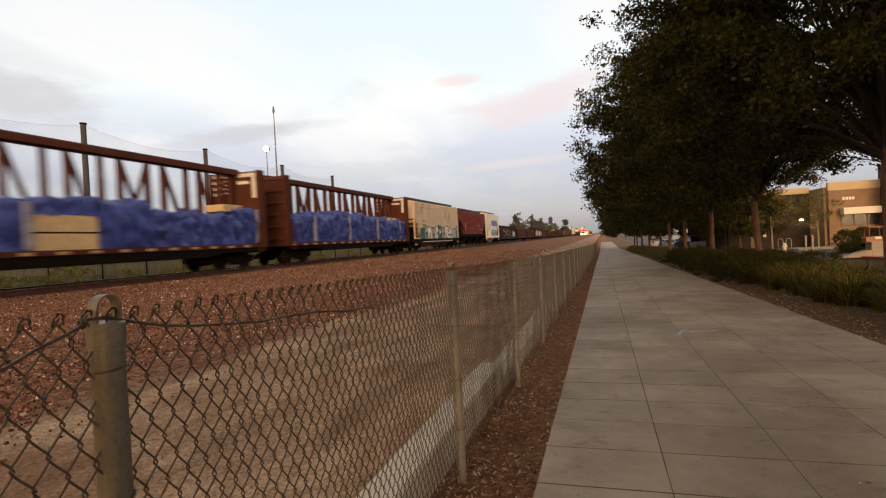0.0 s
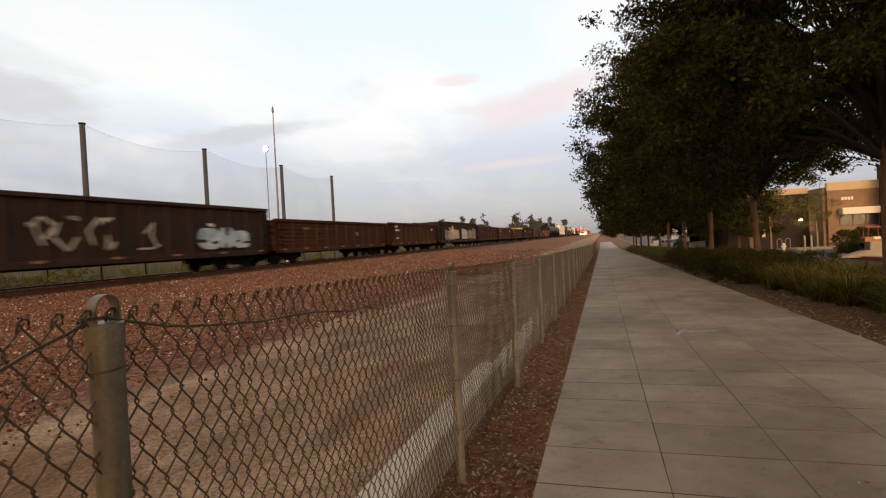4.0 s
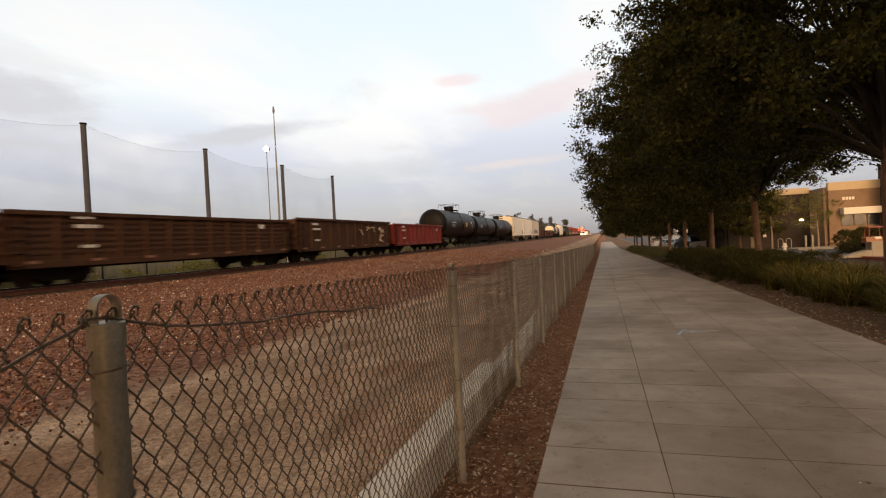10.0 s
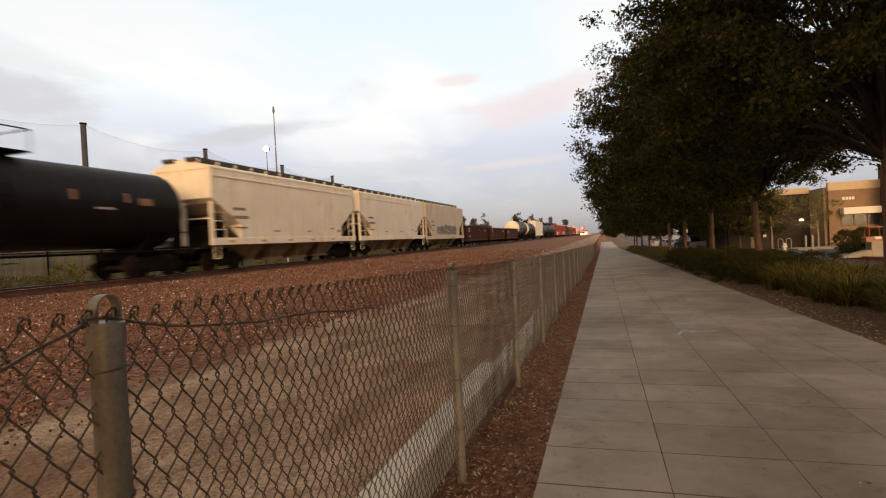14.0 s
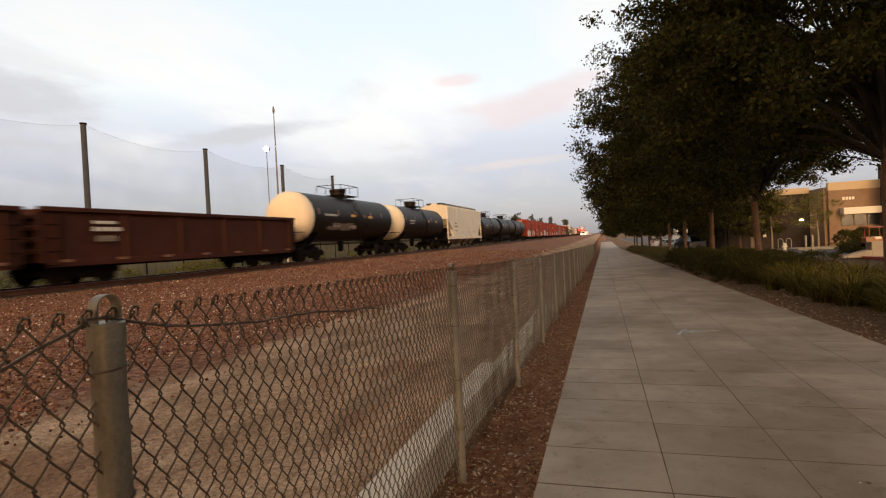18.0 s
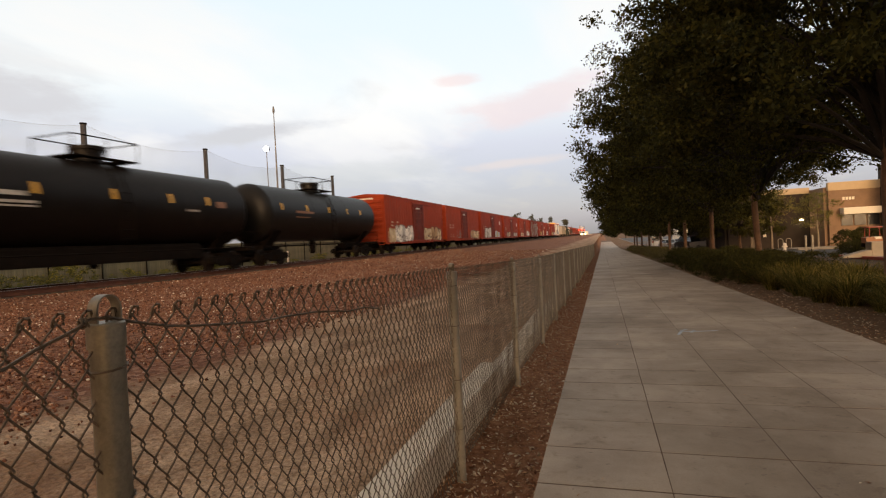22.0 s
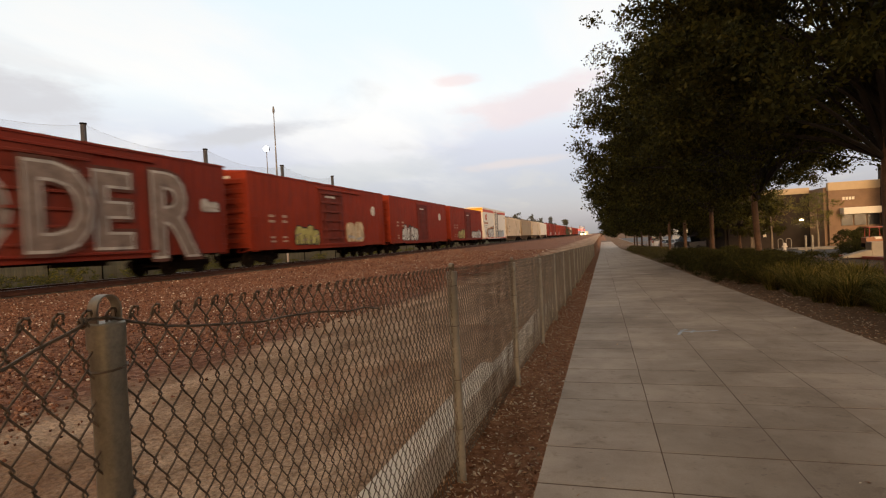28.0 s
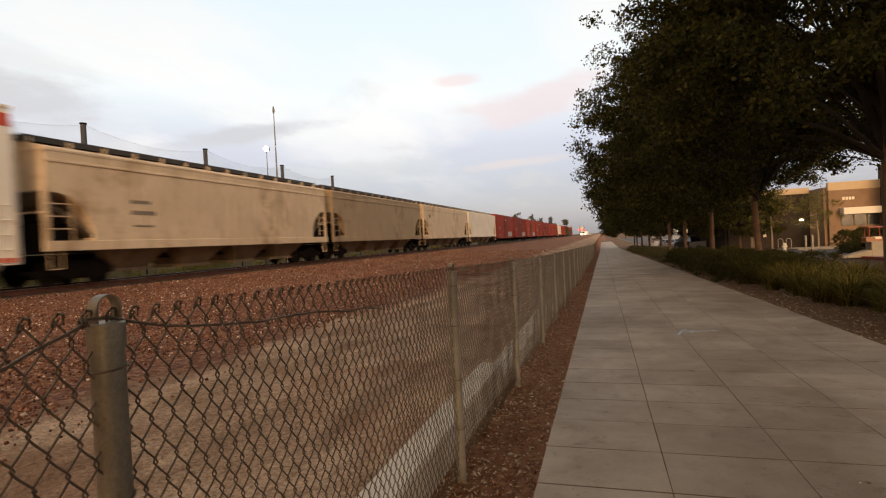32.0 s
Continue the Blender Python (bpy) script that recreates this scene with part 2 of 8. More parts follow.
CONCRETE = walk_concrete()
CURB = surface("pale_concrete", (0.60, 0.52, 0.41), 0.9, vary=0.18, scale=2.5, grain=60, bump=0.25, stain=(0.27, 0.20, 0.14), stain_at=0.57, fixed=True)
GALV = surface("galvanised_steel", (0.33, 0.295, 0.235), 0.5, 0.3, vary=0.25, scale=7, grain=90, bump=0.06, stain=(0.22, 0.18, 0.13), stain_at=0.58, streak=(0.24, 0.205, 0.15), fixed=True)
WIRE = surface("weathered_wire", (0.125, 0.088, 0.058), 0.55, 0.3, vary=0.3, scale=5, grain=50, bump=0.0)
RAILSTEEL = surface("rusty_rail_steel", (0.085, 0.030, 0.016), 0.8, 0.1, vary=0.3, scale=4, grain=60, bump=0.1)
RAILTOP = surface("polished_rail_head", (0.45, 0.44, 0.43), 0.3, 0.9, vary=0.1, scale=3, grain=60, bump=0.0)
ASPHALT = surface("asphalt", (0.055, 0.055, 0.058), 0.85, vary=0.2, scale=1.0, grain=120, bump=0.3)


def ground_material():
    """Reddish ballast stone, tan dirt, brown bark mulch and dry soil, by the strip of ground."""
    m = bpy.data.materials.new("ground_strips")
    m.use_nodes = True
    t = m.node_tree
    b = t.nodes["Principled BSDF"]
    coord = t.nodes.new("ShaderNodeTexCoord")
    P = coord.outputs["Object"]
    sep = t.nodes.new("ShaderNodeSeparateXYZ")
    t.links.new(P, sep.inputs[0])

    lengthwise = t.nodes.new("ShaderNodeMapping")
    lengthwise.inputs["Scale"].default_value = (1.6, 0.28, 1.0)
    t.links.new(P, lengthwise.inputs[0])

    def tex(scale, detail=6.0, rough=0.6, dist=0.0, along=False):
        n = node(t, "ShaderNodeTexNoise", Scale=scale, Detail=detail, Roughness=rough, Distortion=dist)
        t.links.new(lengthwise.outputs[0] if along else P, n.inputs["Vector"])
        return n.outputs["Fac"]
    wob = tex(0.35, 5.0)
    wob2 = tex(2.2, 5.0)
    x = maths(t, "ADD", sep.outputs["X"], maths(t, "ADD", maths(t, "MULTIPLY", maths(t, "SUBTRACT", wob, 0.5), 2.2), maths(t, "MULTIPLY", maths(t, "SUBTRACT", wob2, 0.5), 0.8)))
    vor = node(t, "ShaderNodeTexVoronoi", Scale=15.0)
    t.links.new(P, vor.inputs["Vector"])
    stone = ramp(t, [(0.0, (0.085, 0.036, 0.022)), (0.35, (0.185, 0.080, 0.048)), (0.7, (0.285, 0.132, 0.080)), (0.93, (0.37, 0.22, 0.155)), (1.0, (0.55, 0.46, 0.38))], vor.outputs["Color"]).outputs[0]
    stone = mix(t, stone, (0.25, 0.105, 0.032), ramp(t, [(0.55, (0, 0, 0)), (0.68, (0.6, 0.6, 0.6))], tex(1.3, 7.0, 0.7)).outputs[0])
    stone = mix(t, stone, ramp(t, [(0.3, (0.8, 0.78, 0.76)), (0.7, (1.15, 1.1, 1.05))], wob).outputs[0], 0.8, "MULTIPLY")
    dirt = ramp(t, [(0.3, (0.24, 0.147, 0.087)), (0.5, (0.395, 0.262, 0.170)), (0.7, (0.54, 0.385, 0.265))], tex(0.9, 9.0, 0.7, 0.4)).outputs[0]
    dirt = mix(t, dirt, ramp(t, [(0.36, (0.62, 0.58, 0.55)), (0.6, (1.25, 1.25, 1.25))], tex(1.1, 7.0, 0.65, 0.2, True)).outputs[0], 0.9, "MULTIPLY")
    dirt = mix(t, dirt, ramp(t, [(0.35, (0.5, 0.47, 0.44)), (0.62, (1.4, 1.4, 1.4))], tex(28.0, 6.0, 0.7)).outputs[0], 0.8, "MULTIPLY")
    red = ramp(t, [(0.52, (0, 0, 0)), (0.64, (0.55, 0.55, 0.55))], tex(0.6, 6.0)).outputs[0]
    dirt = mix(t, dirt, (0.25, 0.108, 0.050), red)
    mulch = ramp(t, [(0.3, (0.155, 0.062, 0.029)), (0.5, (0.28, 0.122, 0.060)), (0.72, (0.44, 0.24, 0.135))], tex(14.0, 6.0, 0.7)).outputs[0]
    bed = ramp(t, [(0.3, (0.085, 0.046, 0.025)), (0.5, (0.17, 0.098, 0.054)), (0.72, (0.27, 0.17, 0.10))], tex(11.0, 6.0, 0.7)).outputs[0]
    mulch = mix(t, mulch, bed, maths(t, "GREATER_THAN", sep.outputs["X"], 2.0))
    grass = ramp(t, [(0.3, (0.04, 0.035, 0.014)), (0.7, (0.09, 0.075, 0.032))], tex(1.5)).outputs[0]
    edge = maths(t, "MULTIPLY_ADD", x, 1.4)
    edge.node.inputs[2].default_value = 5.2 * 1.4 + 0.5
    edge.node.use_clamp = True
    col = mix(t, stone, dirt, edge)                                            # x about -5.2
    s2 = maths(t, "GREATER_THAN", sep.outputs["X"], -1.12)
    col = mix(t, col, mulch, s2)
    far = maths(t, "LESS_THAN", x, -23.0)
    col = mix(t, col, grass, far)
    t.links.new(col, b.inputs["Base Color"])
    b.inputs["Roughness"].default_value = 0.95
    b.inputs["Specular IOR Level"].default_value = 0.2
    bp = node(t, "ShaderNodeBump", Strength=0.9, Distance=0.04)
    t.links.new(maths(t, "ADD", vor.outputs["Distance"], tex(30.0, 5.0)), bp.inputs["Height"])
    t.links.new(bp.outputs[0], b.inputs["Normal"])
    return m


GROUND = ground_material()

# ---------------------------------------------------------------- ground
RAIL_Z, TRACK_X = 0.59, -17.85


def path_z(y):
    """The sidewalk falls gently away from the camera and levels out far off."""
    return -0.0165 * (y if y < 90 else 90 + 25 * math.tanh((y - 90) / 25.0))


def ground_z(x, y):
    right = path_z(y) - 0.06
    if x > -1.1:
        return right - 0.04
    left = -0.13 - 0.0002 * min(max(y, 0), 100)
    stops = [(-1.1, left), (-5.2, left + 0.0), (-9.0, -0.02), (-14.6, 0.12), (-16.2, 0.37), (-19.6, 0.37), (-21.4, 0.0), (-26, -0.25), (-60, -0.3), (-3000, -0.3)]
    for (xa, za), (xb, zb) in zip(stops, stops[1:]):
        if x >= xb:
            return za + (zb - za) * (xa - x) / (xa - xb)
    return -0.3


def build_ground():
    xs = [-1500, -600, -250, -120, -60, -40, -30, -26, -23, -21.4, -20.4, -19.6, -18, -16.2] + [-16.2 + 0.4 * i for i in range(1, 29)] + \
         [-4.6, -4.0, -3.4, -2.8, -2.2, -1.7, -1.3, -1.1, -1.09, -0.8, -0.44, 0.5, 2.0, 3.24, 4.5, 6.0, 8.0, 8.2, 12, 16, 22, 30, 45, 70, 120, 300, 1500]
    ys = [-1500, -400, -100, -40, -15, -6, -3] + [-2 + 0.5 * i for i in range(0, 60)] + [28 + 2 * i for i in range(0, 30)] + [90, 96, 104, 115, 130, 150, 180, 220, 280, 360, 500, 800, 1600, 3500]
    verts, faces = [], []
    for y in ys:
        for x in xs:
            h = ground_z(x, y)
            if -16 < x < -1.2 and -10 < y < 150:
                h += 0.10 * (noise.noise((x * 0.35, y * 0.22, 1.5))) + 0.035 * noise.noise((x * 1.7, y * 1.1, 7.5))
            if -9.5 < x < -1.4:
                # wheel ruts of the service track
                h -= 0.05 * (math.exp(-((x + 2.6) / 0.35) ** 2) + math.exp(-((x + 4.3) / 0.35) ** 2))
            verts.append((x, y, h))
    n = len(xs)
    for j in range(len(ys) - 1):
        for i in range(n - 1):
            faces.append((j * n + i, j * n + i + 1, (j + 1) * n + i + 1, (j + 1) * n + i))
    ob = new("ground", raw_mesh("ground", verts, faces, GROUND, True))
    tagged(ob, "reddish ballast stone and tan dirt beside the railway", "ground", kind="structure")


build_ground()
# ---------------------------------------------------------------- railway track
def build_track():
    track = thing("railway_track", "rusty steel rails with polished heads on dark ties in ballast", "railway track", pose(TRACK_X, 0, RAIL_Z), kind="structure")
    for x in (-0.75, 0.75):
        g = Geo()
        g.prism([(x - 0.075, -0.185), (x + 0.075, -0.185), (x + 0.075, -0.165), (x + 0.012, -0.14), (x + 0.012, -0.05), (x + 0.036, -0.04), (x + 0.036, -0.006),
                 (x - 0.036, -0.006), (x - 0.036, -0.04), (x - 0.012, -0.05), (x - 0.012, -0.14), (x - 0.075, -0.165)], "y", -720, 900)
        rail = part("rail", g, RAILSTEEL, track)
        part("rail_head", Geo().box(x - 0.034, -720, -0.008, x + 0.034, 900, 0.0), RAILTOP, rail, "polished steel running surface")
    tie = surface("creosoted_tie", (0.06, 0.045, 0.035), 0.9, vary=0.3, scale=3, grain=40, bump=0.4)
    me = Geo().slab(-1.3, -0.11, -0.33, 1.3, 0.11, -0.185, 0.012).mesh("tie", tie)
    for i in range(150):
        part("tie", me, tie, track, at=pose(random.uniform(-0.03, 0.03), 2 + i * 0.55, 0, 0, 0, random.uniform(-0.7, 0.7)))
    far = Geo()
    for i in range(300):
        y = 84.5 + i * 0.55
        far.box(-1.3, y - 0.11, -0.33, 1.3, y + 0.11, -0.185)
    part("distant_ties", far, tie, track)


build_track()

# ---------------------------------------------------------------- sidewalk
JOINTS_X = [-0.44, 0.318, 1.066, 1.79, 2.53, 3.26]
PANEL = 0.605


def build_sidewalk():
    walkway = thing("sidewalk", "grey-tan concrete sidewalk scored into small panels", "sidewalk", pose(0, 0, 0), kind="structure")
    bed = Geo()
    ys = [-8] + [2 * i for i in range(0, 45)] + [90 + 5 * i for i in range(1, 30)]
    for a, b in zip(ys, ys[1:]):
        v = []
        for y in (a, b):
            v += [(-0.43, y, path_z(y) - 0.10), (3.25, y, path_z(y) - 0.10), (3.25, y, path_z(y) - 0.0018), (-0.43, y, path_z(y) - 0.0018)]
        bed.add(v, [(0, 1, 5, 4), (1, 2, 6, 5), (2, 3, 7, 6), (3, 0, 4, 7)])
    joint = surface("joint_dirt", (0.115, 0.068, 0.040), 0.95, vary=0.3, scale=3, grain=60)
    part("bed", bed, joint, walkway)
    tilt = math.degrees(math.atan(-0.0165))
    shapes = []
    for k in range(5):
        w = JOINTS_X[k + 1] - JOINTS_X[k]
        shapes.append(Geo().slab(-w / 2 + 0.003, -PANEL / 2 + 0.0065, -0.05, w / 2 - 0.003, PANEL / 2 - 0.0065, 0.0, 0.0025).mesh("panel", CONCRETE))
    for j in range(-4, 56):
        y = 3.20 + (j + 0.5) * PANEL
        for k in range(5):
            x = (JOINTS_X[k] + JOINTS_X[k + 1]) / 2
            part("panel", shapes[k], CONCRETE, walkway, at=pose(x + random.uniform(-0.0012, 0.0012), y + random.uniform(-0.0025, 0.0025), path_z(y) + random.uniform(-0.0012, 0.0012), tilt + random.uniform(-0.05, 0.05), random.uniform(-0.05, 0.05), random.uniform(-0.22, 0.22)))
    rest = Geo()
    y = 3.20 + 56 * PANEL
    while y < 200:
        step = PANEL if y < 60 else PANEL * 4
        for k in range(5):
            a, b = y + 0.006, y + step - 0.006
            x0, x1 = JOINTS_X[k] + 0.006, JOINTS_X[k + 1] - 0.006
            v = [(x0, a, path_z(a)), (x1, a, path_z(a)), (x1, b, path_z(b)), (x0, b, path_z(b))]
            v += [(p[0], p[1], p[2] - 0.05) for p in v]
            rest.add(v, [(0, 1, 2, 3), (0, 4, 5, 1), (1, 5, 6, 2), (2, 6, 7, 3), (3, 7, 4, 0)])
        y += step
    tagged(part("distant_panels", rest, CONCRETE, walkway), kind="stuff")


build_sidewalk()


def build_utility_mark():
    """A faint sprayed utility mark on the walk."""
    blue = surface("faded_blue_spray", (0.42, 0.46, 0.50), 0.9, vary=0.35, scale=9, grain=80, bump=0.0)
    mark = thing("utility_mark", "faded pale blue sprayed utility mark on concrete", "paint mark", pose(0, 0, 0))
    for pts in ([(1.02, 8.55), (1.12, 8.95), (1.20, 9.05)], [(1.10, 8.85), (1.35, 8.86), (1.62, 8.93)], [(1.22, 8.75), (1.3, 8.98)]):
        g = Geo()
        for (xa, ya), (xb, yb) in zip(pts, pts[1:]):
            d = Vector((xb - xa, yb - ya)).normalized() * 0.022
            v = [(xa - d.y, ya + d.x, path_z(ya) + 0.002), (xa + d.y, ya - d.x, path_z(ya) + 0.002), (xb + d.y, yb - d.x, path_z(yb) + 0.002), (xb - d.y, yb + d.x, path_z(yb) + 0.002)]
            g.add(v, [(0, 1, 2, 3)])
        part("stroke", g, blue, mark)


build_utility_mark()

# ---------------------------------------------------------------- chain-link fence
FENCE_X = -0.945
POSTS = [(0.82 - 2.5, 1.33), (0.822, 1.294), (3.352, 1.2195)] + [(5.77 + 2.55 * i, 1.149 - 0.0165 * 2.55 * i - (0.028 if i else 0)) for i in range(0, 24)]


def chain_link(y0, y1, z0, z1, sides, bead, near):
    """Woven zigzag wires between two posts, each hooked behind the next, with knuckled ends above and below."""
    g = Geo()
    w, pitch, start = 0.0294, 0.0478, 0.6292
    rows = int(min(z1[0] - z0[0], z1[1] - z0[1]) / pitch)
    r = 0.0023
    for i in range(math.ceil((y0 - start) / w), math.ceil((y1 - start) / w)):
        path = []
        for k in range(rows + 1):
            turn = 1 if (k + i) % 2 else -1
            y = start + (i - 0.5 + turn * 0.53) * w
            top = z1[0] + (z1[1] - z1[0]) * (y - y0) / (y1 - y0)
            bend = 0.006 * noise.noise((i * 0.13, k * 0.17, 0.3)) + 0.012 * noise.noise((i * 0.021, k * 0.09, 8.3))
            p = (0.0045 * turn + 1.6 * bend, y + bend, top - k * pitch + 0.8 * bend)
            if near and path:
                # the wire bellies out between its hooks
                a = path[-1]
                for f, e in ((0.16, 0.10), (0.42, 0.38), (0.84, 0.90)):
                    path.append((a[0] + (p[0] - a[0]) * f, a[1] + (p[1] - a[1]) * e, a[2] + (p[2] - a[2]) * f))
            path.append(p)
        if bead and i % 2:
            # the two wire ends are bent over each other into a knuckle
            x, y, z = path[0]
            q = 0.0070
            knuckle = [(x - 0.004, y - q * 1.5, z - 0.014), (x, y - q * 1.25, z + 0.002), (x + 0.004, y - q * 0.5, z + 0.009), (x + 0.004, y + q * 0.7, z + 0.008), (x, y + q * 1.3, z + 0.001), (x - 0.005, y + q * 1.7, z - 0.012)]
            g.tube(knuckle, r * 1.25, sides, caps=False)
        g.tube(path, r, sides, caps=False)
    return g


# darker steel for the nearest two posts and the cap loops
GALV_DARK = surface("darker_zinc_steel", (0.225, 0.195, 0.145), 0.42, 0.45, vary=0.3, scale=8, grain=110, bump=0.08, stain=(0.33, 0.29, 0.23), stain_at=0.6, streak=(0.14, 0.118, 0.085), fixed=True)


def build_fence():
    fence = thing("chain_link_fence", "weathered galvanised chain-link fence on round steel posts", "fence", pose(FENCE_X, 0, 0))
    for i, (y, top) in enumerate(POSTS):
        base = path_z(y) - 0.12
        r = 0.0312 if i < 3 else 0.034
        g = Geo()
        g.tube([(0, y, base), (0, y, top - 0.05)], r, 20 if i < 6 else 10)
        zinc = GALV_DARK if i < 2 else GALV
        post = part("post", g, zinc, fence, "dull galvanised steel post", smooth=True)
        cap = Geo()
        cap.tube([(0, y, top - 0.0502), (0, y, top - 0.05), (0, y, top - 0.003), (0, y, top)], [r, r + 0.0035, r + 0.0035, r + 0.001], 20 if i < 6 else 10)
        part("post_cap", cap, zinc, post, smooth=True)
        loop = Geo()
        if i < 5:
            # a flat steel loop that once held a top rail
            rr, hw, hh = 0.0285, 0.012, 0.055
            prof = [(-rr, 0.0), (-rr, 0.026)] + [(-rr * math.cos(math.pi * k / 10), 0.030 + rr * math.sin(math.pi * k / 10)) for k in range(11)] + [(rr, 0.026), (rr, 0.0)]
            ring = [[(x * f, y + dy, top - 0.004 + z * (1.0 if f == 1 else 0.97)) for f, dy in ((1.0, -hw), (1.0, hw), (0.86, hw), (0.86, -hw))] for x, z in [(b, a2) for b, a2 in prof]]
            loop.loft([[(yy - y, y + xx, zz) for xx, yy, zz in s] for s in ring])
            part("cap_loop", loop, GALV_DARK, post, "flat steel loop on the post", smooth=True)
        for z in (top - 0.09, top - 0.35, top - 0.70, top - 1.02):
            if i < 8:
                loop_path = [((r + 0.003) * math.cos(q), y + (r + 0.003) * math.sin(q), z + 0.004 * math.sin(q)) for q in [2 * math.pi * k / 12 for k in range(12)]]
                part("tie_wire", Geo().tube(loop_path, 0.0024, 4, closed=True), WIRE, post)
    for i in range(len(POSTS) - 1):
        (ya, ta), (yb, tb) = POSTS[i], POSTS[i + 1]
        over = 0.012 if i > 1 else 0.018
        g = chain_link(ya, yb, (path_z(ya) - 0.06, path_z(yb) - 0.06), (ta + over, tb + over), 5 if i < 3 else (4 if i < 8 else 3), i < 8, i < 5)
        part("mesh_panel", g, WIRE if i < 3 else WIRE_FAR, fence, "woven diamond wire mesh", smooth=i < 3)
        if 1 < i < 9:
            # slack tension wire threaded along below the top
            p = []
            for k in range(25):
                f = k / 24
                dip = 0.045 * math.sin(math.pi * f) + 0.008 * math.sin(9 * f * math.pi) + (0.03 * f * (1 - f) if i % 2 else 0)
                p.append((0.008, ya + (yb - ya) * f, ta + (tb - ta) * f - 0.012 - dip))
            part("tension_wire", Geo().tube(p, 0.0030, 5), WIRE, fence)
    # the nearest run of it is bent by hand, passes through the loop on the post and ends loose
    run = [(-1.68, 1.262)] + [(0.62, 1.249), (0.678, 1.269), (0.73, 1.285), (0.749, 1.293), (0.78, 1.305), (0.815, 1.304), (0.837, 1.298), (0.871, 1.287), (0.963, 1.263), (1.034, 1.251), (1.134, 1.238), (1.305, 1.218), (1.423, 1.215), (1.615, 1.202), (1.843, 1.172), (1.978, 1.169), (2.147, 1.141)]
    g = Geo().tube([(0.012 + 0.004 * math.sin(q * 2.1), y, z) for q, (y, z) in enumerate(run)], 0.0034, 6)
    g.tube([(0.012 + 0.008 * math.cos(q), 0.757 + 0.004 * q / 3, 1.300 + 0.009 * math.sin(q)) for q in [0.7 * k for k in range(14)]], 0.0028, 5)
    part("tension_wire", g, WIRE, fence, "bent loose tension wire", smooth=True)


# paler, greyer wire for the mesh from the fourth span on
WIRE_FAR = surface("paler_far_wire", (0.20, 0.165, 0.125), 0.65, 0.2, vary=0.25, scale=2, grain=40, bump=0.0)
build_fence()


def build_low_wall():
    wall = thing("low_concrete_wall", "low pale concrete wall along the foot of the fence", "wall", pose(0, 0, 0), kind="structure")
    y = -3.0
    k = 0
    while y < 62:
        ln = 5.62 - y if k == 0 else 6.0
        top = 0.10 if k == 0 else path_z(y + ln / 2) + 0.10
        g = Geo()
        x1 = -1.08 if k == 0 else -1.06
        g.slab(-1.315, y + 0.004, top - 0.75, x1, y + ln - 0.004, top, 0.018)
        part("wall_section", g, CURB, wall)
        y += ln
        k += 1


build_low_wall()
# ---------------------------------------------------------------- train
SPEED = 20.73       # metres a second, towards the camera
moving = []         # (railcar, place of its middle along the track at 0 s)

